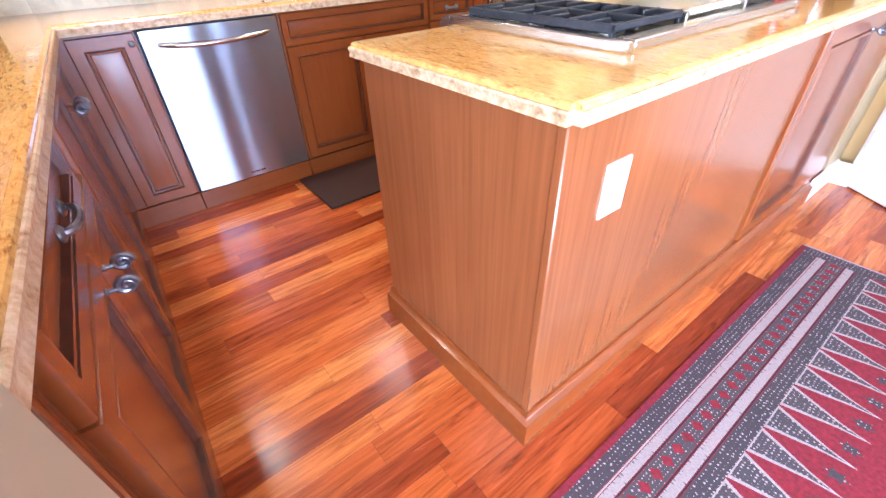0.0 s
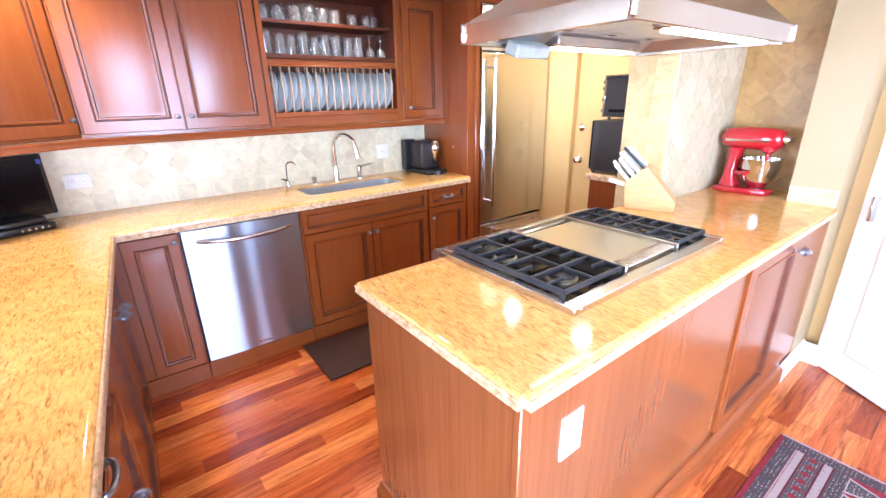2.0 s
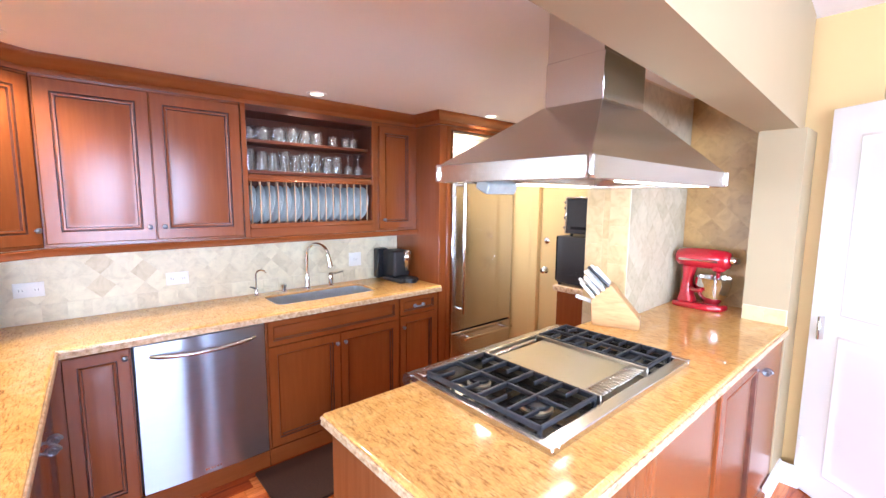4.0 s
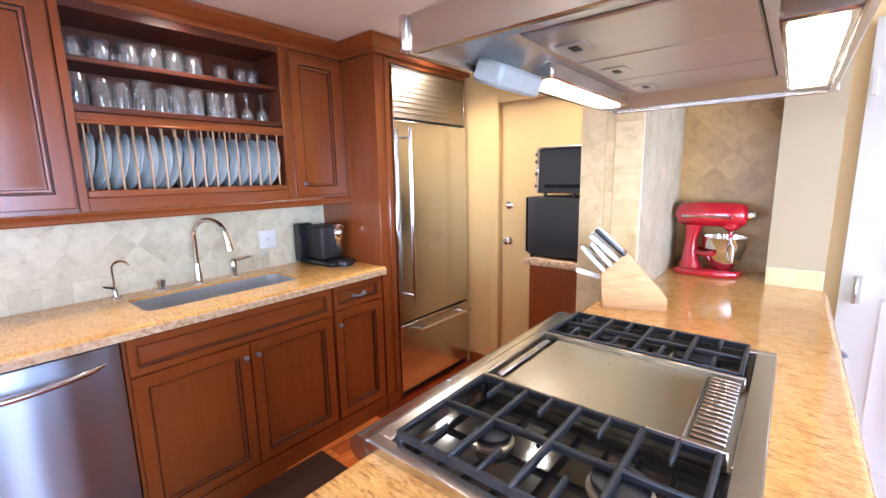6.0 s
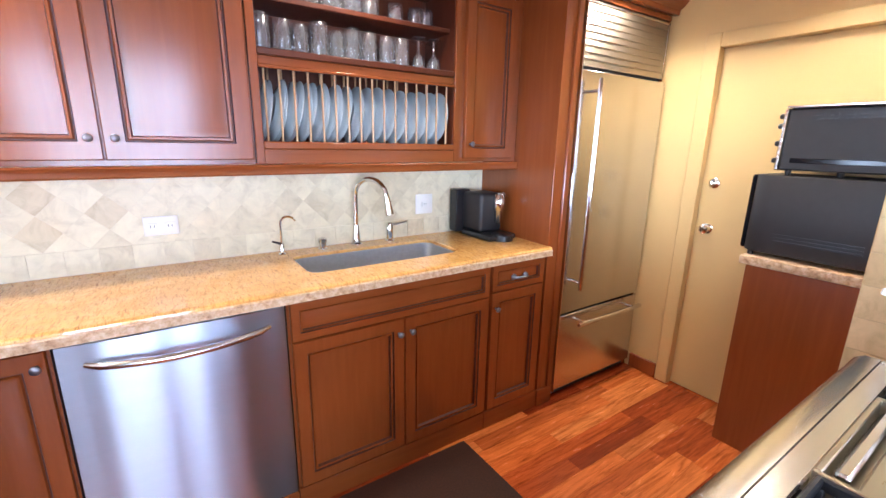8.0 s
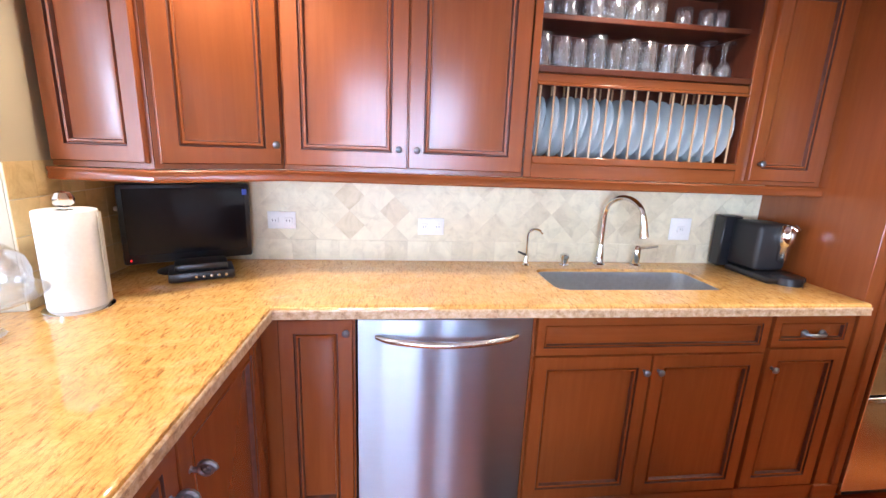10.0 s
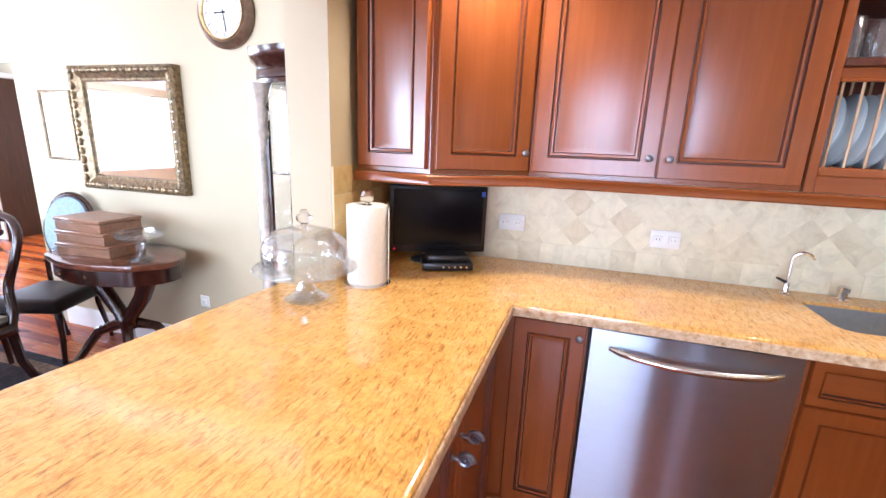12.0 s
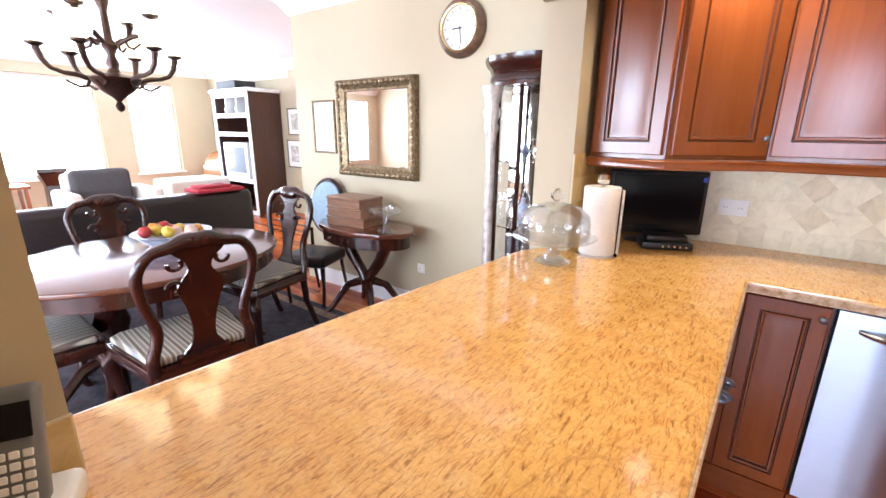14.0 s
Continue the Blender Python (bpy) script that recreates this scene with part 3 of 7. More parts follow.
# dishwasher
dw = thing("dishwasher", "stainless steel dishwasher with a bowed bar handle", "dishwasher", (0.663, 2.75, 0))
part("body", box(0.362, 2.54, 0.06, 0.963, BACK - 0.004, 0.864), M_BLACK_M, dw)
b = bmesh.new()
rows = []
for i in range(33):
    u = i / 32
    x = 0.367 + 0.591 * u
    y = 2.487 - 0.007 * max(0.0, math.sin(math.pi * u)) ** 0.6 + 0.0016 * math.sin(15 * u + 0.6) + 0.0006 * math.sin(31 * u)
    rows.append([b.verts.new((x, y, z)) for z in (0.108, 0.74, 0.76, 0.858)] + [b.verts.new((x, 2.545, z)) for z in (0.858, 0.108)])
for r0, r1 in zip(rows, rows[1:]):
    for j in range(6):
        b.faces.new((r0[j], r0[(j + 1) % 6], r1[(j + 1) % 6], r1[j]))
b.faces.new(rows[0])
b.faces.new(rows[-1])
door = part("door", b, M_STEEL_V, dw, "brushed stainless steel door")
pts, rad = [], []
for i in range(15):
    u = i / 14
    pts.append((0.427 + 0.478 * u, 2.482 - 0.046 * math.sin(math.pi * u) ** 0.5, 0.795 - 0.012 * math.sin(math.pi * u) + 0.004))
    rad.append(0.012 if 0 < i < 14 else 0.009)
part("handle", tube(pts, rad, 10), M_STEEL, door, "curved steel bar handle")
b = bmesh.new()
for i, w in enumerate((0.012, 0.008, 0.01, 0.007, 0.011, 0.008)):
    box(0.628 + 0.014 * i, 2.4775, 0.128, 0.628 + 0.014 * i + w, 2.481, 0.14, 0.001, bm=b)
part("badge", b, M_CHROME, door, "small raised maker's badge")
part("kick_plate", box(0.36, FRONT - 0.012, 0.0, 0.966, FRONT + 0.03, 0.098, 0.002), M_CHERRY_X, dw, "cherry kick board")

# counter along the wall and out towards the dining room
TOP = 0.913


def counter(t, outline, nose_path, hole=None, TOP=TOP, thick=0.042):
    b = bmesh.new()
    loops = [outline] + ([hole] if hole else [])
    edges = []
    for lp in loops:
        vs = [b.verts.new((x, y, TOP)) for x, y in lp]
        edges += [b.edges.new((vs[i], vs[(i + 1) % len(vs)])) for i in range(len(vs))]
    bmesh.ops.triangle_fill(b, use_beauty=True, use_dissolve=False, edges=edges)
    ret = bmesh.ops.extrude_face_region(b, geom=b.faces[:])
    bmesh.ops.translate(b, vec=(0, 0, 0.001 - thick), verts=[g for g in ret["geom"] if isinstance(g, bmesh.types.BMVert)])
    part("slab", b, M_GRANITE, t, "polished golden granite slab", smooth=0)
    path = [(x, y, 0) for x, y in nose_path]
    part("bead", moulding(path, [(-0.002, TOP - 0.0004), (0.007, TOP - 0.0012), (0.0115, TOP - 0.005), (0.0125, TOP - 0.012), (-0.002, TOP - 0.012)]), M_GRANITE, t, "rounded granite edge")
    n = 0.006
    part("edge", moulding(path, [(-0.002, TOP - 0.0125), (0.016, TOP - 0.0125), (0.0185, TOP - 0.017), (0.0185 - n / 2, TOP - 0.7 * thick), (0.018, TOP - thick), (-0.002, TOP - thick)]), M_EDGE, t, "rough chiselled granite edge")


ct = thing("countertop", "polished golden granite countertop on the cherry cabinets", "countertop", (0.0, 2.7, 0.868))
sink_hole = []
for cx, cy, a0 in ((1.75, 2.87, 0), (1.145, 2.87, 90), (1.145, 2.68, 180), (1.75, 2.68, 270)):
    for k in range(5):
        a = radians(a0 + 22.5 * k)
        sink_hole.append((cx + 0.05 * math.cos(a), cy + 0.05 * math.sin(a)))
counter(ct, [(-0.558, BACK - 0.002), (-0.558, 2.436), (-0.66, 2.42), (-0.715, 2.33), (-0.735, 2.1), (-0.868, 0.772), (-0.698, 0.772), (-0.698, 0.458), (0.022, 0.458), (0.09, 2.478), (2.247, 2.478), (2.247, BACK - 0.002)],
        [(0.022, 0.458), (0.09, 2.478), (2.247, 2.478)], sink_hole)
part("edge", moulding([(-0.56, 2.43, 0), (-0.66, 2.42, 0), (-0.715, 2.33, 0), (-0.735, 2.1, 0), (-0.868, 0.772, 0)], [(-0.002, TOP - 0.0006), (0.008, TOP - 0.002), (0.013, TOP - 0.012), (0.013, TOP - 0.04), (-0.002, TOP - 0.042)]), M_GRANITE, ct, "rounded granite edge")

# cabinets under the counter that runs out; their faces lean two degrees
LEAN_Z = 88.3


def at_side(y, z):
    return pose(-0.005 + 0.03 * (y - 0.458), y, z, 0, 0, LEAN_Z)


def side_cabinet(label, y0, y1):
    t = thing("side_cabinet", label, "cabinet", (-0.25, (y0 + y1) / 2, 0), group="counter cabinets")
    b = box(0, 0.0, 0.1, (y1 - y0), 0.5, 0.866)
    b.transform(at_side(y0, 0))
    part("body", b, M_CHERRY, t)
    b = box(0, -0.01, 0.0, (y1 - y0), 0.03, 0.098, 0.002)
    b.transform(at_side(y0, 0))
    part("plinth", b, M_CHERRY_X, t)
    return t


c = side_cabinet("cherry cabinet end with fluted boards by the wall", 0.458, 0.598)
for i in range(4):
    b = box(0.022 + 0.026 * i, -0.008, 0.15, 0.04 + 0.026 * i, 0.002, 0.84, 0.004)
    b.transform(at_side(0.458, 0))
    part("flute", b, M_CHERRY, c)
c = side_cabinet("cherry cabinet with a drawer over two doors", 0.6, 1.468)
d = front_board("drawer_front", c, at_side(0.612, 0.7), 0.75, 0.158, 0.75, M_CHERRY_X)
pull(d, at_side(0.99, 0.785), 0.1)
d = front_board("door", c, at_side(0.612, 0.108), 0.42, 0.585)
scroll_knob(d, at_side(0.99, 0.63))
d = front_board("door", c, at_side(1.036, 0.108), 0.42, 0.585)
scroll_knob(d, at_side(1.08, 0.63))
c = side_cabinet("cherry cabinet with two tall panelled doors", 1.47, 2.42)
d = front_board("door", c, at_side(1.48, 0.108), 0.462, 0.745)
scroll_knob(d, at_side(1.905, 0.735))
d = front_board("door", c, at_side(1.946, 0.108), 0.462, 0.745)
scroll_knob(d, at_side(1.985, 0.735))
c = side_cabinet("cherry corner post of the cabinets", 2.422, 2.5)

# wall cabinets
UP, U0, U1 = 2.775, 1.318, 2.1


def wall_cabinet(label, x0, x1):
    return thing("wall_cabinet", label, "cabinet", ((x0 + x1) / 2, 2.9, U0), group="wall cabinets")


c = wall_cabinet("cherry wall cabinet with two panelled doors", 0.09, 0.962)
part("body", box(0.09, UP, U0, 0.962, BACK - 0.002, U1), M_CHERRY, c)
d = front_board("door", c, pose(0.098, UP, 1.335), 0.427, 0.748, 1.15)
knob(d, pose(0.495, UP, 1.402))
d = front_board("door", c, pose(0.529, UP, 1.335), 0.427, 0.748, 1.15)
knob(d, pose(0.56, UP, 1.402))
c = wall_cabinet("cherry wall cabinet with one panelled door", 1.868, 2.246)
part("body", box(1.868, UP, U0, 2.246, BACK - 0.002, U1), M_CHERRY, c)
d = front_board("door", c, pose(1.9, UP, 1.335), 0.305, 0.74, 1.0)
knob(d, pose(1.932, UP, 1.402))
# open shelves with the plate rack
c = wall_cabinet("open cherry shelf unit with a built-in plate rack", 0.964, 1.866)
part("back", box(0.97, 3.02, U0, 1.86, BACK - 0.003, U1), M_CHERRY_SHADE, c)
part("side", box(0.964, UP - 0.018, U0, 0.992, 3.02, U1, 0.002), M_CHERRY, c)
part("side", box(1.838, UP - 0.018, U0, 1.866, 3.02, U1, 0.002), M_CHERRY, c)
part("top", box(0.992, UP - 0.018, 2.06, 1.838, 3.02, U1), M_CHERRY_SHADE, c)
part("bottom", box(0.992, UP - 0.018, U0, 1.838, 3.02, 1.372, 0.002), M_CHERRY_X, c)
part("rail", box(0.992, UP - 0.024, 1.372, 1.838, UP + 0.004, 1.4, 0.004), M_CHERRY_X, c)
part("shelf", box(0.992, UP - 0.018, 1.696, 1.838, 3.02, 1.72, 0.003), M_CHERRY_SHADE, c)
# added thin boards that carry the same painted shade over the inner sides
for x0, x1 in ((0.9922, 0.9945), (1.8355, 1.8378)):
    part("lining", box(x0, UP - 0.008, 1.4, x1, 3.019, 2.059), M_CHERRY_SHADE, c, "thin inner board darkened for the shade inside")
part("shelf", box(0.992, UP + 0.03, 1.885, 1.838, 3.02, 1.905, 0.003), M_CHERRY_SHADE, c)
part("rail", box(0.992, UP - 0.01, 1.664, 1.838, UP + 0.01, 1.695, 0.003), M_CHERRY_X, c)
for i in range(16):
    x = 1.015 + i * 0.053
    part("dowel", tube([(x, UP + 0.012, 1.39), (x, UP + 0.012, 1.68)], 0.0042, 7), M_DOWEL, c, "pale wooden dowel")
    part("dowel", tube([(x, UP + 0.19, 1.39), (x, UP + 0.19, 1.68)], 0.0042, 7), M_DOWEL, c, "pale wooden dowel")
part("rack_lip", box(0.992, UP - 0.022, 1.652, 1.838, UP - 0.006, 1.664, 0.003), M_CHERRY_X, c)

# the corner cabinets
A, B, C3 = Vector((-0.541, 2.598, 0)), Vector((-0.235, 2.557, 0)), Vector((0.088, 2.775, 0))


def face_pose(p, q, z):
    d = q - p
    return pose(p.x, p.y, z, 0, 0, math.degrees(math.atan2(d.y, d.x)))


c = thing("corner_cabinet", "cherry corner wall cabinet with a slanted door", "cabinet", (-0.1, 2.9, U0), group="wall cabinets")
part("body", prism([(-0.234, 2.557), (0.088, 2.775), (0.088, BACK - 0.002), (-0.234, BACK - 0.002)], U0, U1), M_CHERRY, c)
d = front_board("door", c, face_pose(B, C3, 1.335) @ pose(0.014, 0, 0), 0.362, 0.748, 1.1)
knob(d, face_pose(B, C3, 1.402) @ pose(0.35, 0, 0))
c = thing("end_cabinet", "cherry wall cabinet end against the wall", "cabinet", (-0.4, 2.85, U0), group="wall cabinets")
part("body", prism([(-0.541, 2.598), (-0.236, 2.557), (-0.236, BACK - 0.002), (-0.541, BACK - 0.002)], U0, U1), M_CHERRY, c)
front_board("door", c, face_pose(A, B, 1.335) @ pose(0.012, 0, 0), 0.285, 0.748, 1.0)

RUN = [(-0.541, 2.598), (-0.235, 2.557), (0.088, 2.775), (2.246, 2.775)]
rail = thing("light_rail", "cherry light rail under the wall cabinets", "trim", (0.8, 2.8, 1.28), kind="structure")
part("moulding", moulding([(x, y, 0) for x, y in RUN], [(-0.004, 1.316), (0.024, 1.316), (0.026, 1.31), (0.022, 1.3), (0.024, 1.284), (0.02, 1.278), (-0.004, 1.278)]), M_CHERRY_X, rail)
cr = thing("crown_moulding", "cherry crown moulding along the ceiling", "trim", (0.8, 2.8, 2.1), kind="structure")
CROWN = [(-0.004, 2.095), (0.022, 2.095), (0.026, 2.11), (0.024, 2.118), (0.04, 2.128), (0.062, 2.15), (0.07, 2.162), (0.072, 2.178), (-0.004, 2.178)]
part("moulding", moulding([(x, y, 0) for x, y in RUN], CROWN), M_CHERRY_X, cr)
part("moulding", moulding([(2.246, 2.775, 0), (2.246, 2.492, 0), (3.105, 2.492, 0)], CROWN), M_CHERRY_X, cr)

# refrigerator and its surround
c = thing("refrigerator_surround", "cherry cabinet panels round the refrigerator", "cabinet", (2.3, 2.77, 0))
part("side_panel", box(2.249, 2.496, 0.0, 2.355, BACK - 0.002, 2.095, 0.002), M_CHERRY, c)
part("side_panel", box(3.092, 2.52, 0.0, 3.108, BACK - 0.002, 2.095, 0.002), M_CHERRY, c)
part("fascia", box(2.357, 2.5, 2.068, 3.09, BACK - 0.002, 2.095, 0.002), M_CHERRY_X, c)
part("plinth", box(2.244, 2.486, 0.0, 2.359, 2.51, 0.1, 0.004), M_CHERRY_X, c)
part("trim", box(2.315, 2.484, 0.1, 2.357, 2.5, 2.09, 0.006), M_CHERRY, c)
fr = thing("refrigerator", "tall built-in stainless steel refrigerator", "refrigerator", (2.72, 2.77, 0))
part("body", box(2.362, 2.53, 0.03, 3.088, BACK - 0.004, 2.06), M_BLACK_M, fr)
d = part("door", box(2.366, 2.488, 0.515, 3.086, 2.53, 1.757, 0.004), M_FRIDGE, fr, "brushed stainless steel door")
b = tube([(2.452, 2.43, 0.66), (2.452, 2.43, 1.715)], 0.0125, 12)
for z in (0.7, 1.66):
    tube([(2.452, 2.43, z), (2.452, 2.49, z)], 0.008, 8, bm=b)
part("handle", b, M_CHROME, d, "tall tubular steel handle")
d = part("freezer_drawer", box(2.366, 2.488, 0.055, 3.086, 2.53, 0.503, 0.004), M_FRIDGE, fr, "brushed stainless steel drawer")
b = tube([(2.47, 2.43, 0.455), (3.04, 2.43, 0.455)], 0.0125, 12)
for x in (2.53, 2.98):
    tube([(x, 2.43, 0.455), (x, 2.49, 0.455)], 0.008, 8, bm=b)
part("handle", b, M_CHROME, d, "tubular steel handle")
b = box(2.366, 2.5, 1.768, 2.382, 2.53, 2.06, 0.002)
box(3.07, 2.5, 1.768, 3.086, 2.53, 2.06, 0.002, bm=b)
box(2.366, 2.5, 2.046, 3.086, 2.53, 2.06, 0.002, bm=b)
g = part("grille_frame", b, M_STEEL, fr)
for i in range(9):
    b = box(0, -0.0025, -0.017, 0.686, 0.002, 0.017, 0.002, m=pose(0, -0.004, 0, -13))
    b.transform(pose(2.383, 2.508, 1.789 + 0.0305 * i))
    part("slat", b, M_LOUVRE, fr, "broad slanted steel slat")
part("edge_trim", box(2.36, 2.474, 0.055, 2.3655, 2.53, 2.06, 0.0015), M_CHROME, fr, "bright steel edge strip")
part("kick_plate", box(2.366, 2.53, 0.0, 3.086, 2.56, 0.05), M_BLACK_M, fr)

# sink
s = thing("sink", "undermounted stainless steel kitchen sink", "sink", (1.45, 2.77, 0.66))
b = bmesh.new()
rings = []
for z, g in ((TOP - 0.013, -0.0015), (TOP - 0.05, -0.002), (0.72, -0.006), (0.69, -0.02), (0.68, -0.05)):
    cx, cy = 1.4475, 2.775
    rings.append([b.verts.new((x + (g if x > cx else -g), y + (g if y > cy else -g), z)) for x, y in sink_hole])
for r0, r1 in zip(rings, rings[1:]):
    for i in range(len(r0)):
        k = (i + 1) % len(r0)
        b.faces.new((r0[i], r0[k], r1[k], r1[i]))
b.faces.new(rings[-1])
part("basin", b, M_SINK, s, smooth=60)
part("drain", lathe([(0.0, 0.6815), (0.045, 0.6815), (0.05, 0.686), (0.055, 0.682)], 20, m=pose(1.45, 2.8, 0), cap=False), M_CHROME, s, "round chrome drain")


def faucet():
    t = thing("faucet", "tall chrome gooseneck kitchen faucet", "faucet", (1.43, 2.985, TOP))
    part("base", lathe([(0.027, 0), (0.027, 0.008), (0.02, 0.014), (0.017, 0.06), (0.013, 0.09), (0.012, 0.1)], 18, m=pose(1.43, 2.985, TOP)), M_CHROME, t)
    pts = [(1.43, 2.985, TOP + 0.095), (1.43, 2.985, TOP + 0.24)]
    for i in range(1, 12):
        a = math.pi * i / 12
        pts.append((1.43 + 0.075 * (1 - math.cos(a)) * 0.55, 2.985 - 0.085 * (1 - math.cos(a)), TOP + 0.24 + 0.085 * math.sin(a)))
    part("neck", tube(pts, 0.0115, 12), M_CHROME, t)
    e = Vector(pts[-1])
    part("spray_head", tube([e, e + Vector((0.004, -0.005, -0.03)), e + Vector((0.01, -0.012, -0.09)), e + Vector((0.011, -0.013, -0.095))], [0.012, 0.0145, 0.02, 0.016], 14), M_CHROME, t)


faucet()
t = thing("filter_tap", "slim chrome drinking water tap", "faucet", (1.075, 2.97, TOP))
part("base", lathe([(0.016, 0), (0.016, 0.005), (0.01, 0.01), (0.01, 0.045), (0.007, 0.05)], 14, m=pose(1.075, 2.97, TOP)), M_CHROME, t)
pts = [(1.075, 2.97, TOP + 0.045), (1.075, 2.97, TOP + 0.14)]
for i in range(1, 9):
    a = math.pi * i / 9
    pts.append((1.075 + 0.03 * (1 - math.cos(a)), 2.97 - 0.012 * (1 - math.cos(a)), TOP + 0.14 + 0.03 * math.sin(a)))
part("neck", tube(pts, 0.005, 8), M_CHROME, t)
part("lever", tube([(1.072, 2.97, TOP + 0.05), (1.035, 2.962, TOP + 0.066)], [0.006, 0.004], 8), M_BLACK, t, "small black lever")
t = thing("soap_pump", "short chrome soap dispenser cap", "soap dispenser", (1.26, 2.98, TOP))
part("cap", lathe([(0.022, 0), (0.022, 0.006), (0.015, 0.01), (0.015, 0.03), (0.02, 0.034), (0.02, 0.05), (0.012, 0.056), (0, 0.057)], 16, m=pose(1.26, 2.98, TOP)), M_CHROME, t)
t = thing("lever_mixer", "chrome mixer handle with a side lever", "faucet", (1.61, 2.985, TOP))
part("body", lathe([(0.024, 0), (0.024, 0.006), (0.017, 0.012), (0.019, 0.06), (0.017, 0.085), (0.01, 0.095), (0, 0.097)], 16, m=pose(1.61, 2.985, TOP)), M_CHROME, t)
part("lever", tube([(1.612, 2.98, TOP + 0.085), (1.65, 2.975, TOP + 0.088), (1.7, 2.968, TOP + 0.098)], [0.009, 0.006, 0.005], 8), M_CHROME, t)

# coffee machine
t = thing("coffee_machine", "black capsule coffee machine with a chrome head", "coffee machine", (2.1, 2.84, TOP))
part("back_panel", box(2.005, 2.955, TOP + 0.012, 2.1, 3.02, 1.16, 0.006), M_BLACK, t)
part("body", box(2.05, 2.80, TOP + 0.03, 2.205, 2.965, 1.15, 0.02, seg=3), M_BLACK_M, t)
part("base", box(2.035, 2.70, TOP, 2.22, 2.95, TOP + 0.03, 0.012, seg=2), M_BLACK, t)
part("tray", lathe([(0.058, 0), (0.058, 0.03), (0.05, 0.034), (0, 0.034)], 24, m=pose(2.135, 2.715, TOP + 0.001)), M_BLACK, t, "round black cup tray")
part("head", lathe([(0.028, 0), (0.034, 0.02), (0.034, 0.06), (0.022, 0.085), (0, 0.088)], 18, m=pose(2.165, 2.79, 1.06)), M_CHROME, t, "polished chrome brewing head")
part("spout", lathe([(0.012, 0), (0.02, 0.01), (0.022, 0.07), (0.026, 0.08)], 16, m=pose(2.165, 2.79, 0.985)), M_STEEL, t)
part("lever", tube([(2.165, 2.79, 1.145), (2.165, 2.755, 1.152), (2.165, 2.735, 1.135)], 0.009, 8), M_CHROME, t)


def outlet(name, label, m, w=0.116, h=0.074, holes=2):
    t = thing(name, label, "outlet", m.translation, group="wall plates")
    b = rings_panel(w, h, [(0, 0.003), (0.004, 0.006)], m=m)
    part("plate", b, M_WHITE, t)
    for i in range(holes):
        x = w * (i + 0.5) / holes
        sock = part("socket", rings_panel(0.034, 0.028, [(0, 0.0075), (0.002, 0.0085)], m=m @ pose(x - 0.017, -0.0055, h / 2 - 0.014)), M_WHITE, t)
        b = bmesh.new()
        for k in (-0.006, 0.006):
            box(x + k - 0.001, -0.0147, h / 2 - 0.004, x + k + 0.001, -0.0135, h / 2 + 0.005, bm=b)
        b.transform(m)
        part("slot", b, M_BLACK_M, sock)
    return t


TILE_Y = BACK - 0.012
outlet("outlet", "white double outlet on the tiled wall", pose(-0.052, TILE_Y, 1.052))
outlet("outlet", "white double outlet on the tiled wall", pose(0.588, TILE_Y, 1.036))
outlet("outlet", "white square switch plate on the tiled wall", pose(1.79, TILE_Y, 1.03), 0.105, 0.105, 1)

# plates in the rack
china = mesh_of("dinner_plate", lathe([(0, 0.002), (0.055, 0.002), (0.06, 0), (0.065, 0.003), (0.082, 0.011), (0.121, 0.017), (0.1225, 0.019), (0.12, 0.0205), (0.083, 0.015), (0.066, 0.008), (0, 0.0065)], 32, cap=False), M_PLATE, 50)
rnd = random.Random(4)
for i in range(22):
    x = 1.004 + (i // 2 if i < 12 else i - 6) * 0.053 + (0.016 if i < 12 and i % 2 else 0.0) + rnd.uniform(-0.004, 0.004)
    ob = new("dinner_plate", china)
    s = rnd.uniform(0.96, 1.0)
    ob.matrix_world = pose(x, UP + 0.13, 1.4 + 0.1215 * s, 0, 90, 0) @ pose(0, 0, 0, 0, rnd.uniform(7, 14), 0) @ Matrix.Diagonal((s, s, 1, 1))
    tagged(ob, "pale blue-white china plate standing in the rack", "plate", "plates in the rack")

# glasses on the shelves
tumbler = mesh_of("drinking_glass", lathe([(0, 0), (0.03, 0), (0.033, 0.004), (0.037, 0.12), (0.0355, 0.121), (0.031, 0.012), (0, 0.01)], 20, cap=False), M_TUMBLER, 50)
short = mesh_of("short_glass", lathe([(0, 0), (0.034, 0), (0.037, 0.004), (0.04, 0.085), (0.0385, 0.086), (0.035, 0.014), (0, 0.012)], 20, cap=False), M_TUMBLER, 50)
wine = mesh_of("stemmed_glass", lathe([(0, 0), (0.032, 0), (0.032, 0.002), (0.006, 0.008), (0.004, 0.06), (0.02, 0.078), (0.03, 0.1), (0.028, 0.135), (0.027, 0.135), (0.029, 0.1), (0.018, 0.08), (0, 0.075)], 20, cap=False), M_TUMBLER, 50)


def put_glass(me, x, y, z, h, flip, label, s=1.0):
    ob = new(me.name.split(".")[0], me)
    ob.matrix_world = (pose(x, y, z + h * s + 0.001, 180) if flip else pose(x, y, z + 0.001)) @ Matrix.Diagonal((s, s, s, 1))
    tagged(ob, label, "glass", "glasses on the shelves")


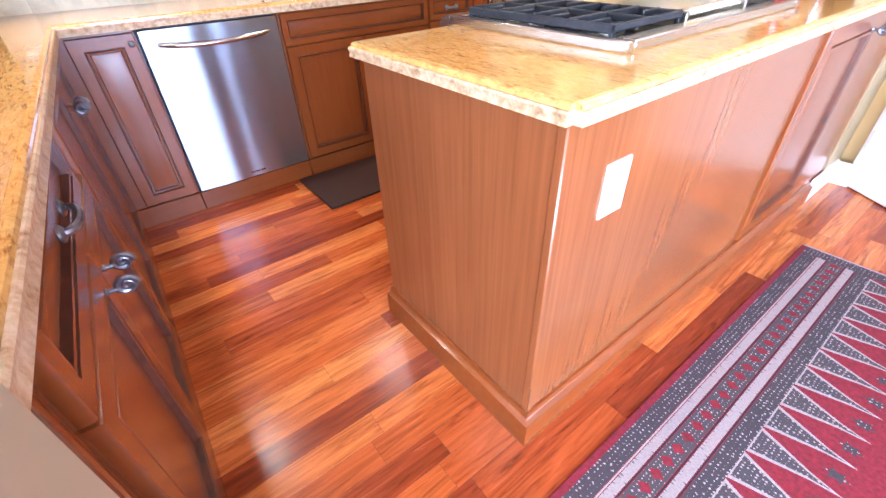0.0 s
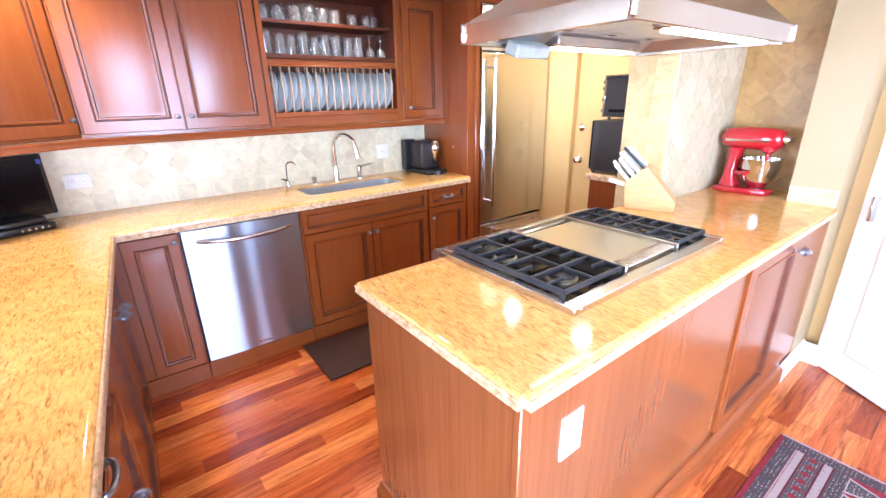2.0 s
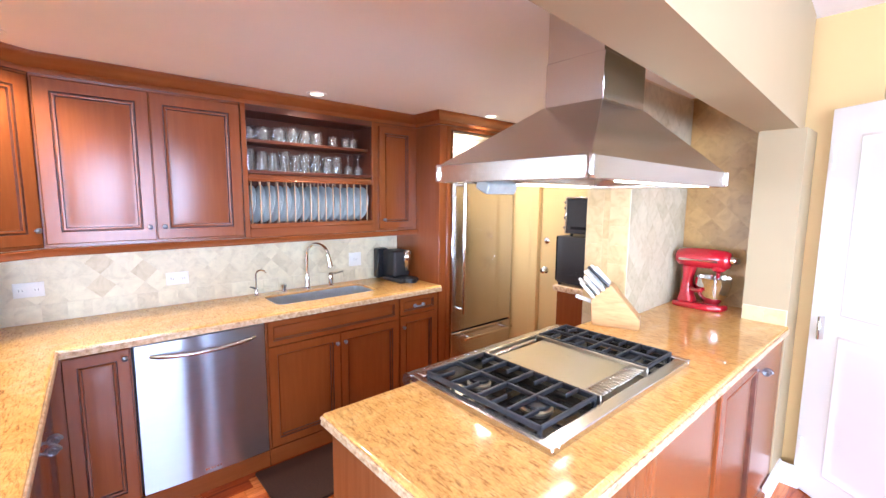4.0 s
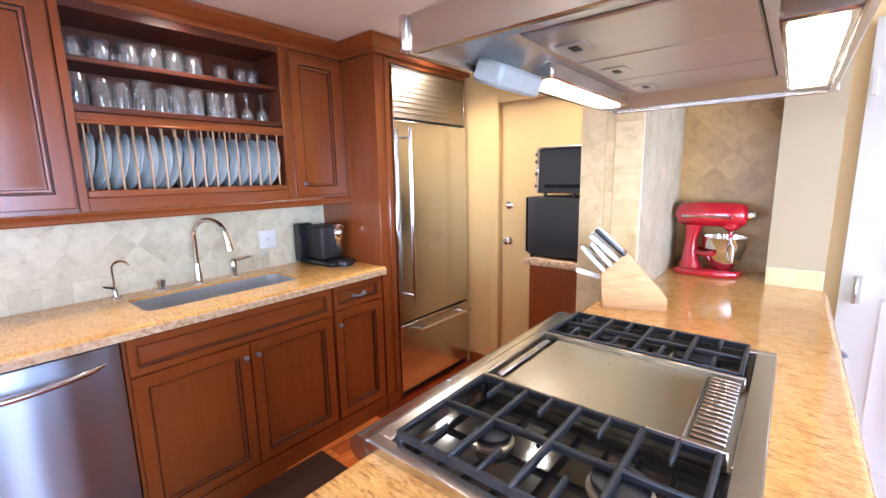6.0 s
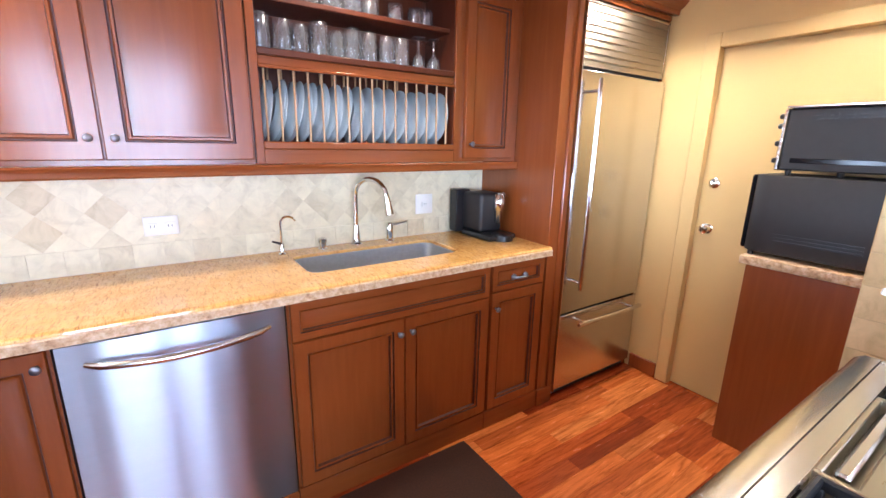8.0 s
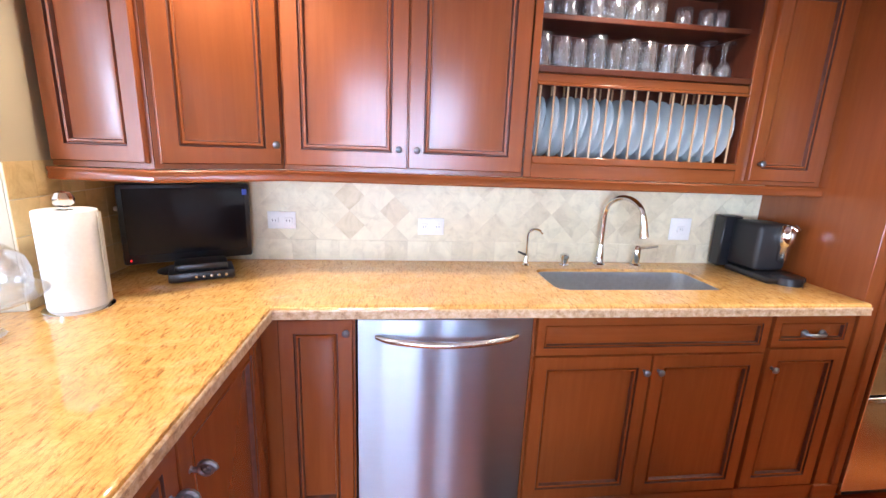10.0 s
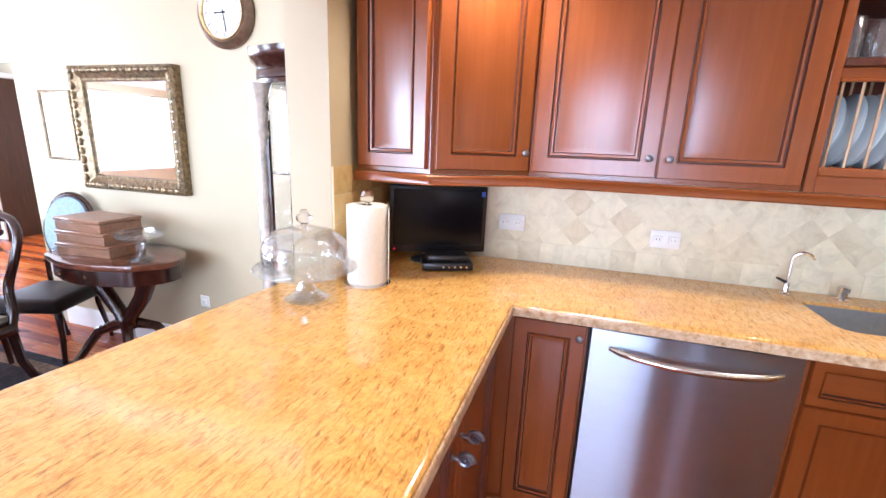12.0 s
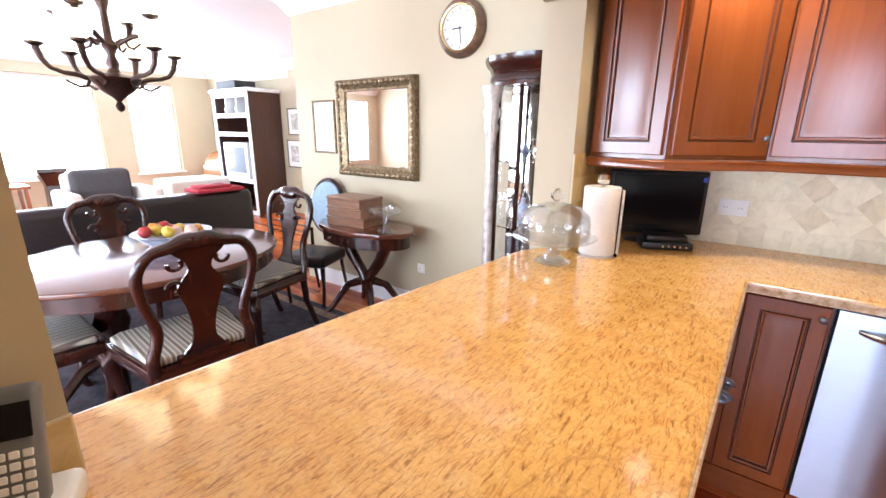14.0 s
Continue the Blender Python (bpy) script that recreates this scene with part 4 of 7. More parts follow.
for i in range(9):
    put_glass(tumbler, 1.03 + i * 0.072 + rnd.uniform(-0.006, 0.006), UP + 0.075 + rnd.uniform(-0.01, 0.015), 1.72, 0.121, True, "clear tall tumbler upside down on the shelf", rnd.uniform(0.9, 1.1))
for i in range(7):
    put_glass(tumbler, 1.06 + i * 0.085, UP + 0.17 + rnd.uniform(-0.01, 0.02), 1.72, 0.121, True, "clear tall tumbler upside down on the shelf", rnd.uniform(0.9, 1.05))
for i in range(4):
    put_glass(wine, 1.695 + 0.04 * i, UP + 0.07 + 0.07 * (i % 2), 1.72, 0.135, True, "clear stemmed glass upside down on the shelf")
for i in range(6):
    put_glass(short, 1.035 + i * 0.088 + rnd.uniform(-0.005, 0.005), UP + 0.09 + rnd.uniform(-0.01, 0.015), 1.905, 0.086, True, "clear short tumbler upside down on the shelf", rnd.uniform(0.95, 1.15))
for i in range(5):
    put_glass(short, 1.07 + i * 0.1, UP + 0.18, 1.905, 0.086, True, "clear short tumbler upside down on the shelf", rnd.uniform(0.95, 1.1))
for x in (1.6, 1.7, 1.755):
    put_glass(short, x, UP + 0.11, 1.905, 0.086, True, "clear short tumbler upside down on the shelf", rnd.uniform(0.8, 1.1))

# ---- cooking island ----
ITOP = 0.93
IX0, IX1, IY0, IY1 = 0.732, 2.9, 0.548, 1.205
isl = thing("kitchen_island", "cherry panelled cooking island with a base moulding", "kitchen island", (1.6, 0.87, 0))
b = box(IX0 + 0.004, IY0 + 0.004, 0.1, 2.376, IY1 - 0.002, 0.892)
box(2.3765, IY0 + 0.004, 0.1, IX1 - 0.001, 1.12, 0.892, bm=b)
part("body", b, M_CHERRY, isl)
part("end_panel", box(IX0 - 0.004, IY0 + 0.016, 0.09, IX0 + 0.003, IY1, 0.893), M_PANEL, isl)
part("front_panel", box(IX0 + 0.016, IY0 - 0.004, 0.09, 1.918, IY0 + 0.003, 0.893), M_PANEL, isl)
part("corner_strip", box(IX0 - 0.007, IY0 - 0.007, 0.09, IX0 + 0.0155, IY0 + 0.0155, 0.893, 0.003), M_PANEL, isl)
front_board("door", isl, pose(1.925, IY0 + 0.004, 0.125), 0.56, 0.762, 1.2)
scroll_knob(isl, pose(2.41, IY0 + 0.004, 0.825))
part("stile", box(2.49, IY0 - 0.012, 0.1, IX1 - 0.002, IY0 + 0.003, 0.892, 0.002), M_CHERRY, isl)
part("base_moulding", moulding([(IX0, IY1, 0), (IX0, IY0, 0), (2.74, IY0, 0)][::-1], [(-0.003, 0.0), (-0.003, 0.112), (-0.012, 0.112), (-0.015, 0.104), (-0.019, 0.096), (-0.03, 0.09), (-0.032, 0.084), (-0.032, 0.0)]), M_CHERRY_X, isl)
for k in range(2):
    front_board("door", isl, pose(1.04 + 0.46 * (k + 1), IY1 - 0.002, 0.108, 0, 0, 180), 0.45, 0.62)
it = thing("island_countertop", "polished golden granite top of the cooking island", "countertop", (1.8, 0.87, 0.868))
counter(it, [(0.722, 1.216), (0.722, 0.532), (2.898, 0.532), (2.898, 0.728), (3.152, 0.728), (3.152, 1.13), (2.378, 1.122), (2.378, 1.216)], [(0.722, 0.532), (2.898, 0.532)], TOP=ITOP, thick=0.036)
part("bead", moulding([(2.378, 1.216, 0), (0.722, 1.216, 0), (0.722, 0.532, 0)], [(-0.002, ITOP - 0.0004), (0.007, ITOP - 0.0012), (0.0115, ITOP - 0.005), (0.0125, ITOP - 0.012), (-0.002, ITOP - 0.012)][::-1]), M_GRANITE, it)
part("edge", moulding([(2.378, 1.216, 0), (0.722, 1.216, 0), (0.722, 0.532, 0)], [(-0.002, ITOP - 0.0125), (0.016, ITOP - 0.0125), (0.0185, ITOP - 0.017), (0.0155, ITOP - 0.026), (0.018, ITOP - 0.036), (-0.002, ITOP - 0.036)]), M_EDGE, it)
t = thing("wall_plate", "blank white plate on the island's front", "outlet", (0.91, 0.54, 0.65), group="wall plates")
part("plate", rings_panel(0.078, 0.122, [(0, 0.004), (0.004, 0.007)], m=pose(0.868, IY0 - 0.004, 0.655)), M_WHITE, t)

# cooktop
CX0, CX1, CY0, CY1 = 1.04, 1.952, 0.655, 1.235
ck = thing("cooktop", "stainless gas cooktop with cast iron grates and a griddle", "cooktop", (1.5, 0.95, ITOP))
b = box(CX0, CY0, ITOP, 1.068, CY1, ITOP + 0.024, 0.003)
box(1.925, CY0, ITOP, CX1, CY1, ITOP + 0.024, 0.003, bm=b)
box(1.068, CY0, ITOP, 1.925, 0.7, ITOP + 0.024, 0.003, bm=b)
box(1.068, 1.198, ITOP, 1.925, CY1, ITOP + 0.024, 0.003, bm=b)
part("frame", b, M_STEEL, ck)
prof = [(CY1, ITOP + 0.024), (1.262, ITOP + 0.022), (1.279, ITOP + 0.01), (1.284, ITOP - 0.008), (1.277, ITOP - 0.024), (1.262, ITOP - 0.03), (1.24, ITOP - 0.03)]
b = bmesh.new()
r0 = [b.verts.new((CX0, y, z)) for y, z in prof]
r1 = [b.verts.new((CX1, y, z)) for y, z in prof]
for i in range(len(prof)):
    k = (i + 1) % len(prof)
    b.faces.new((r0[i], r0[k], r1[k], r1[i]))
b.faces.new(r0)
b.faces.new(r1)
part("bullnose", b, M_STEEL, ck, "rounded stainless front rail")
M_ENAMEL = plain("black_enamel", (0.012, 0.011, 0.011), 0.08, 0, 0.2, 40)
part("burner_pan", box(1.068, 0.7, ITOP + 0.001, 1.36, 1.198, ITOP + 0.006), M_ENAMEL, ck, "glossy black burner pan")
part("burner_pan", box(1.70, 0.7, ITOP + 0.001, 1.925, 1.198, ITOP + 0.006), M_ENAMEL, ck, "glossy black burner pan")
# griddle
b = box(1.362, 0.7, ITOP + 0.001, 1.698, 1.198, ITOP + 0.008)
M_GRIDDLE = steel("griddle_steel", (0.46, 0.43, 0.35), 0.28, (3, 40, 3))
gr = part("griddle_tray", b, M_GRIDDLE, ck)
for x0, y0, x1, y1 in ((1.362, 0.705, 1.372, 1.195), (1.688, 0.705, 1.698, 1.195), (1.3725, 1.185, 1.6875, 1.195)):
    part("splash_rim", box(x0, y0, ITOP + 0.0082, x1, y1, ITOP + 0.042, 0.002), M_GRIDDLE, gr)
part("griddle", box(1.3725, 0.775, ITOP + 0.0082, 1.6875, 1.15, ITOP + 0.03, 0.003), M_GRIDDLE, gr, "smooth steel griddle plate")
b = box(1.40, 1.160, ITOP + 0.02, 1.66, 1.178, ITOP + 0.034, 0.004)
part("grease_bar", b, M_STEEL, gr)
for i in range(17):
    part("vent_slat", box(1.378 + i * 0.0182, 0.712, ITOP + 0.028, 1.388 + i * 0.0182, 0.768, ITOP + 0.036, 0.002), M_STEEL, gr)


def grate(x0, x1, label):
    """One cast-iron grate: a frame, a cross bar and fingers of two lengths."""
    g = []
    z0, z1 = ITOP + 0.03, ITOP + 0.046
    b = box(x0, 0.712, z0 - 0.004, x0 + 0.008, 1.188, z1, 0.003)
    box(x1 - 0.008, 0.712, z0 - 0.004, x1, 1.188, z1, 0.003, bm=b)
    xm = (x0 + x1) / 2
    box(xm - 0.005, 0.712, z0, xm + 0.005, 1.188, z1, 0.003, bm=b)
    for y in (0.712, 1.178):
        box(x0, y, z0, x1, y + 0.01, z1, 0.003, bm=b)
    for i in range(7):
        y = 0.717 + (i + 1) * 0.0582
        if i % 2 == 0:
            for xa, xb in ((x0, x0 + 0.075), (x1 - 0.075, x1)):
                box(xa, y - 0.004, z0 + 0.002, xb, y + 0.004, z1 + 0.002, 0.003, bm=b)
        else:
            box(x0, y - 0.005, z0, x1, y + 0.005, z1 + 0.002, 0.003, bm=b)
    for x in (x0 + 0.005, x1 - 0.005):
        for y in (0.72, 1.18):
            box(x - 0.006, y - 0.006, ITOP + 0.006, x + 0.006, y + 0.006, z0, 0.002, bm=b)
    part("grate", b, M_IRON, ck, label)


grate(1.072, 1.356, "blue-black cast iron grate")
grate(1.704, 1.921, "blue-black cast iron grate")
for x, y, r in ((1.21, 0.83, 0.045), (1.2, 1.06, 0.036), (1.81, 0.83, 0.045), (1.81, 1.06, 0.036)):
    bu = part("burner", lathe([(r * 1.15, 0), (r * 1.15, 0.006), (r, 0.009), (r, 0.012)], 24, m=pose(x, y, ITOP + 0.006)), M_GRIDDLE, ck, "dull metal burner ring")
    part("burner_cap", lathe([(r * 0.95, 0.0), (r, 0.004), (r * 0.96, 0.01), (r * 0.5, 0.012), (0, 0.012)], 24, m=pose(x, y, ITOP + 0.0182)), M_IRON, bu, "black burner cap")

# range hood
HX0, HX1, HY0, HY1, HZ = 1.073, 2.016, 0.607, 1.133, 1.612
hd = thing("range_hood", "pyramid stainless steel range hood with a chimney", "range hood", (1.54, 0.87, HZ))


def frustum(lo, hi, z0, z1, cap=False):
    b = bmesh.new()
    a = [b.verts.new((x, y, z0)) for x, y in ((lo[0], lo[2]), (lo[1], lo[2]), (lo[1], lo[3]), (lo[0], lo[3]))]
    c = [b.verts.new((x, y, z1)) for x, y in ((hi[0], hi[2]), (hi[1], hi[2]), (hi[1], hi[3]), (hi[0], hi[3]))]
    for i in range(4):
        b.faces.new((a[i], a[(i + 1) % 4], c[(i + 1) % 4], c[i]))
    if cap:
        b.faces.new(a)
        b.faces.new(c)
    return b


b = box(HX0, HY0, HZ, HX1, HY0 + 0.012, HZ + 0.055, 0.002)
box(HX0, HY1 - 0.012, HZ, HX1, HY1, HZ + 0.055, 0.002, bm=b)
box(HX0, HY0 + 0.012, HZ, HX0 + 0.012, HY1 - 0.012, HZ + 0.055, 0.002, bm=b)
box(HX1 - 0.012, HY0 + 0.012, HZ, HX1, HY1 - 0.012, HZ + 0.055, 0.002, bm=b)
part("rim", b, M_HOOD, hd)
for x in (HX0, HX1):
    for y in (HY0, HY1):
        part("corner_cap", box(x - 0.008, y - 0.008, HZ + 0.002, x + 0.008, y + 0.008, HZ + 0.056, 0.006, seg=3), M_STEEL, hd, "rounded pale corner cap")
part("canopy", frustum((HX0 + 0.003, HX1 - 0.003, HY0 + 0.003, HY1 - 0.003), (1.39, 1.67, 0.765, 0.975), HZ + 0.055, 1.86, True), M_HOOD, hd, smooth=0)
part("chimney", box(1.4, 0.77, 1.858, 1.66, 0.97, CEIL_K - 0.001, 0.002), M_HOOD, hd)
part("chimney_sleeve", box(1.397, 0.767, 1.86, 1.663, 0.973, 2.0, 0.002), M_HOOD, hd)
part("underside", frustum((HX0 + 0.012, HX1 - 0.012, HY0 + 0.012, HY1 - 0.012), (1.25, 1.96, 0.72, 1.04), HZ + 0.012, HZ + 0.05), M_FILTER, hd, smooth=0)
for i in range(3):
    x0 = 1.252 + i * 0.2365
    f = part("filter", box(x0, 0.722, HZ + 0.045, x0 + 0.2325, 1.038, HZ + 0.053, 0.003), M_FILTER, hd, "flat steel grease filter")
    part("latch", box(x0 + 0.085, 0.965, HZ + 0.042, x0 + 0.15, 1.018, HZ + 0.046, 0.002), M_FILTER, f)
    part("latch_slot", box(x0 + 0.103, 0.985, HZ + 0.0405, x0 + 0.132, 1.0, HZ + 0.0422), M_BLACK_M, f)
for y0, y1, x0, x1 in ((1.062, 1.112, 1.43, 1.86), (0.628, 0.69, 1.34, 1.88)):
    l = part("light_housing", box(x0 - 0.03, y0 - 0.012, HZ + 0.006, x1 + 0.03, y1 + 0.008, HZ + 0.04, 0.004), M_HOOD, hd)
    part("light_panel", box(x0, y0, HZ + 0.001, x1, y1, HZ + 0.007, 0.002), M_HALOGEN, l, "glowing light panel")
b = box(-0.075, -0.03, -0.02, 0.075, 0.03, 0.02, 0.006)
b.transform(pose(1.3, 1.088, HZ - 0.006, 22))
part("switch_box", b, plain("pale_grey_plastic", (0.3, 0.33, 0.32), 0.45), hd, "pale plastic switch box")

# knife block
t = thing("knife_block", "maple knife block full of white-handled knives", "knife block", (2.24, 1.1, ITOP), rz=-68)
W2 = 0.055
side = [(-0.11, 0), (0.11, 0), (0.11, 0.05), (-0.03, 0.215), (-0.12, 0.13)]
b = bmesh.new()
lo = [b.verts.new((x, -W2, z)) for x, z in side]
hi = [b.verts.new((x, W2, z)) for x, z in side]
for i in range(5):
    b.faces.new((lo[i], lo[(i + 1) % 5], hi[(i + 1) % 5], hi[i]))
b.faces.new(lo)
b.faces.new(hi)
bmesh.ops.bevel(b, geom=b.edges[:], offset=0.004, segments=2, affect="EDGES")
part("block", b, M_MAPLE, t, local=True)
rnd = random.Random(2)
up = Vector((-0.69, 0, 0.72)).normalized()
for i in range(5):
    for j in range(4):
        o = Vector((-0.04 - 0.022 * j, -0.042 + 0.021 * i, 0.203 - 0.021 * j))
        ln = rnd.uniform(0.09, 0.14) * (1 - 0.05 * j)
        b = box(-0.013, -0.008, -0.02, 0.012, 0.008, ln, 0.006, seg=2)
        for v in b.verts:
            v.co.x += 0.012 * max(0, v.co.z / ln - 0.55) + 0.004 * math.sin(v.co.z * 50)
        b.transform(Matrix.Translation(o) @ up.to_track_quat("Z", "Y").to_matrix().to_4x4() @ pose(0, 0, 0, rnd.uniform(-5, 5), rnd.uniform(-6, 6)))
        part("knife_handle", b, M_WHITE if (i + 2 * j) % 7 else M_BLACK, t, local=True)
b = box(-0.01, -0.007, -0.03, 0.01, 0.007, 0.1, 0.005, seg=2)
b.transform(pose(-0.11, 0.02, 0.1, 0, -75))
part("sharpener_handle", b, M_WHITE, t, local=True)

# stand mixer, its head pointing along x of its own frame
t = thing("stand_mixer", "glossy red stand mixer with a steel bowl", "stand mixer", (2.99, 0.962, ITOP), rz=-93)
t.scale = (0.88, 0.95, 1.03)
base = [(-0.14, -0.08), (-0.1, -0.1), (0.08, -0.095), (0.15, -0.06), (0.17, 0), (0.15, 0.06), (0.08, 0.095), (-0.1, 0.1), (-0.14, 0.08)]
part("foot", prism(base, 0.0, 0.032, 0.012, seg=3), M_RED, t, local=True)
b = bmesh.new()
rows = []
for z, x0, x1, w in ((0.03, -0.135, -0.02, 0.06), (0.08, -0.12, -0.045, 0.045), (0.16, -0.11, -0.05, 0.04), (0.235, -0.115, -0.03, 0.045)):
    rows.append([b.verts.new(((x0 + x1) / 2 + (x1 - x0) / 2 * math.copysign(abs(math.cos(a)) ** 0.6, math.cos(a)), w * math.copysign(abs(math.sin(a)) ** 0.6, math.sin(a)), z)) for a in [2 * math.pi * k / 20 for k in range(20)]])
for r0, r1 in zip(rows, rows[1:]):
    for k in range(20):
        b.faces.new((r0[k], r0[(k + 1) % 20], r1[(k + 1) % 20], r1[k]))
b.faces.new(rows[0])
b.faces.new(rows[-1])
part("pedestal", b, M_RED, t, local=True, smooth=60)
head = [(-0.17, 0.0), (-0.165, 0.036), (-0.14, 0.055), (-0.05, 0.062), (0.08, 0.061), (0.14, 0.056), (0.165, 0.046), (0.175, 0.0)]
b = lathe([(r, x) for x, r in head], 24, cap=False)
b.transform(Matrix.Translation((0.0, 0, 0.285)) @ Matrix.Diagonal((1, 0.95, 0.95, 1)) @ pose(0, 0, 0, 0, 90))
h = part("head", b, M_RED, t, local=True, smooth=60)
b = lathe([(0.0605, -0.13), (0.0625, -0.12), (0.0625, 0.1), (0.058, 0.11)], 24, cap=False)
b.transform(Matrix.Translation((0, 0, 0.276)) @ Matrix.Diagonal((1, 0.96, 0.25, 1)) @ pose(0, 0, 0, 0, 90))
part("trim_band", b, M_CHROME, h, "chrome trim band", local=True)
part("hub", lathe([(0.024, 0), (0.024, 0.02), (0.018, 0.03), (0.02, 0.036), (0.01, 0.05), (0, 0.05)], 16, m=pose(0.165, 0, 0.287, 0, 90)), M_CHROME, h, "chrome attachment hub", local=True)
part("beater_socket", lathe([(0.012, 0), (0.012, 0.03), (0.04, 0.045), (0.045, 0.07)], 18, m=pose(0.1, 0, 0.18)), M_RED, h, local=True)
part("beater_shaft", tube([(0.1, 0, 0.12), (0.1, 0, 0.185)], 0.006, 8), M_CHROME, h, local=True)
bw = part("bowl", lathe([(0, 0.0), (0.04, 0.0), (0.05, 0.012), (0.085, 0.05), (0.103, 0.11), (0.105, 0.15), (0.108, 0.152), (0.103, 0.15), (0.1, 0.11), (0.08, 0.052), (0.04, 0.012), (0, 0.008)], 32, m=pose(0.075, 0, 0.033), cap=False), M_CHROME, t, "polished steel bowl", local=True, smooth=60)
part("bowl_handle", tube([(0.12, -0.09, 0.16), (0.135, -0.13, 0.155), (0.135, -0.13, 0.09), (0.115, -0.08, 0.085)], 0.007, 8), M_CHROME, bw, local=True)
for s in (-1, 1):
    part("bowl_arm", tube([(-0.05, 0.035 * s, 0.11), (0.0, 0.09 * s, 0.11), (0.05, 0.108 * s, 0.115)], 0.012, 8), M_RED, t, local=True)
part("speed_knob", lathe([(0.012, 0), (0.012, 0.012), (0, 0.014)], 12, m=pose(-0.09, 0.057, 0.27, -90)), M_BLACK, t, local=True)
part("cord", tube([(-0.135, 0.01, 0.06), (-0.16, 0.06, 0.05), (-0.17, 0.1, 0.03), (-0.15, 0.12, 0.06)], 0.005, 6), M_BLACK, t, local=True)

# side counter with microwave and toaster oven
c = thing("side_counter", "narrow cherry cabinet with a granite top by the door", "cabinet", (2.95, 1.68, 0))
part("body", box(2.815, 1.379, 0.0, 3.105, 1.835, 0.903), M_CHERRY, c)
part("top", box(2.79, 1.378, 0.905, 3.106, 1.858, 0.945, 0.005, seg=2), M_EDGE, c, "granite top with a rough edge")
t = thing("microwave", "black microwave oven standing on the side counter", "microwave", (2.96, 1.64, 0.945))
b = prism([(2.825, 1.40), (2.825, 1.80), (2.83, 1.845), (2.85, 1.868), (3.1, 1.868), (3.1, 1.40)], 0.962, 1.3, 0.008)
mw = part("case", b, M_BLACK_M, t)
for i in range(3):
    part("vent_slot", box(2.8225, 1.47, 1.02 + 0.014 * i, 2.826, 1.76, 1.026 + 0.014 * i), M_BLACK, mw)
part("door", box(2.86, 1.868, 0.968, 3.098, 1.892, 1.296, 0.006), M_SCREEN, t, "glossy black door")
for x in (2.85, 3.07):
    for y in (1.43, 1.84):
        part("foot", lathe([(0.012, 0), (0.012, 0.018)], 10, m=pose(x, y, 0.945)), M_BLACK, t)
t = thing("toaster_oven", "black and steel toaster oven standing on the microwave", "toaster oven", (2.96, 1.62, 1.3))
ts = part("case", box(2.845, 1.42, 1.322, 3.09, 1.80, 1.568, 0.006), M_BLACK_M, t)
part("top_plate", box(2.84, 1.41, 1.5695, 3.095, 1.81, 1.58, 0.003), M_STEEL, t, "steel top plate")
part("front", box(2.845, 1.801, 1.322, 3.09, 1.815, 1.568, 0.003), M_STEEL, t)
for z in (1.36, 1.43, 1.5, 1.54):
    part("control_knob", lathe([(0.012, 0), (0.012, 0.014), (0.009, 0.02), (0, 0.02)], 12, m=pose(2.87, 1.815, z, -90)), M_BLACK, t)
for i in range(5):
    for k in range(2):
        part("vent_slot", box(2.8425, 1.5 + 0.046 * i, 1.525 + 0.014 * k, 2.846, 1.53 + 0.046 * i, 1.53 + 0.014 * k), M_BLACK, ts)
part("slot_recess", box(2.842, 1.45, 1.352, 2.846, 1.765, 1.372, 0.003), M_SCREEN, ts)
for y in (1.45, 1.6, 1.77):
    part("foot", lathe([(0.01, 0), (0.012, 0.02)], 10, m=pose(2.87, y, 1.301)), M_BLACK, t)

# floor mat
b = box(0.868, 2.035, 0.0, 1.735, 2.468, 0.018, 0.008, seg=2)
solo("floor_mat", b, M_MAT, "dark brown cushioned mat on the kitchen floor", "mat")

# ---- doors ----
d = thing("door_1", "flat ochre painted door with brass knob and bolt", "door", (EAST, 1.87, 0), kind="structure")
part("leaf", box(EAST + 0.03, 1.512, 0.006, EAST + 0.075, 2.228, 1.898, 0.002), M_WALL_Y, d)
b = box(EAST - 0.016, 2.228, 0, EAST + 0.1, 2.305, 1.97, 0.004)
box(EAST - 0.016, 1.44, 0, EAST + 0.1, 1.512, 1.97, 0.004, bm=b)
box(EAST - 0.016, 1.512, 1.9, EAST + 0.1, 2.228, 1.97, 0.004, bm=b)
part("frame", b, M_WALL_Y, d)
for z, r in ((0.975, 0.024), (1.222, 0.018)):
    part("knob" if z < 1 else "deadbolt", lathe([(0.028, 0), (0.028, 0.004), (0.01, 0.008), (0.01, 0.03), (r, 0.036), (r, 0.05), (0.012, 0.06), (0, 0.06)] if z < 1 else [(0.028, 0), (0.028, 0.006), (0.02, 0.012), (0, 0.013)], 18, m=pose(EAST + 0.03, 2.166, z, 0, -90)), M_CHROME, d, "pale brass knob")
for z in (0.3, 1.0, 1.7):
    part("hinge", tube([(EAST + 0.026, 1.516, z), (EAST + 0.026, 1.516, z + 0.09)], 0.007, 8), M_BRASS, d)
bb = thing("baseboard_east", "cherry baseboard beside the refrigerator", "baseboard", (EAST, 2.4, 0), kind="structure")
part("board", box(EAST - 0.014, 2.307, 0, EAST - 0.001, 2.486, 0.095, 0.004), M_CHERRY, bb)
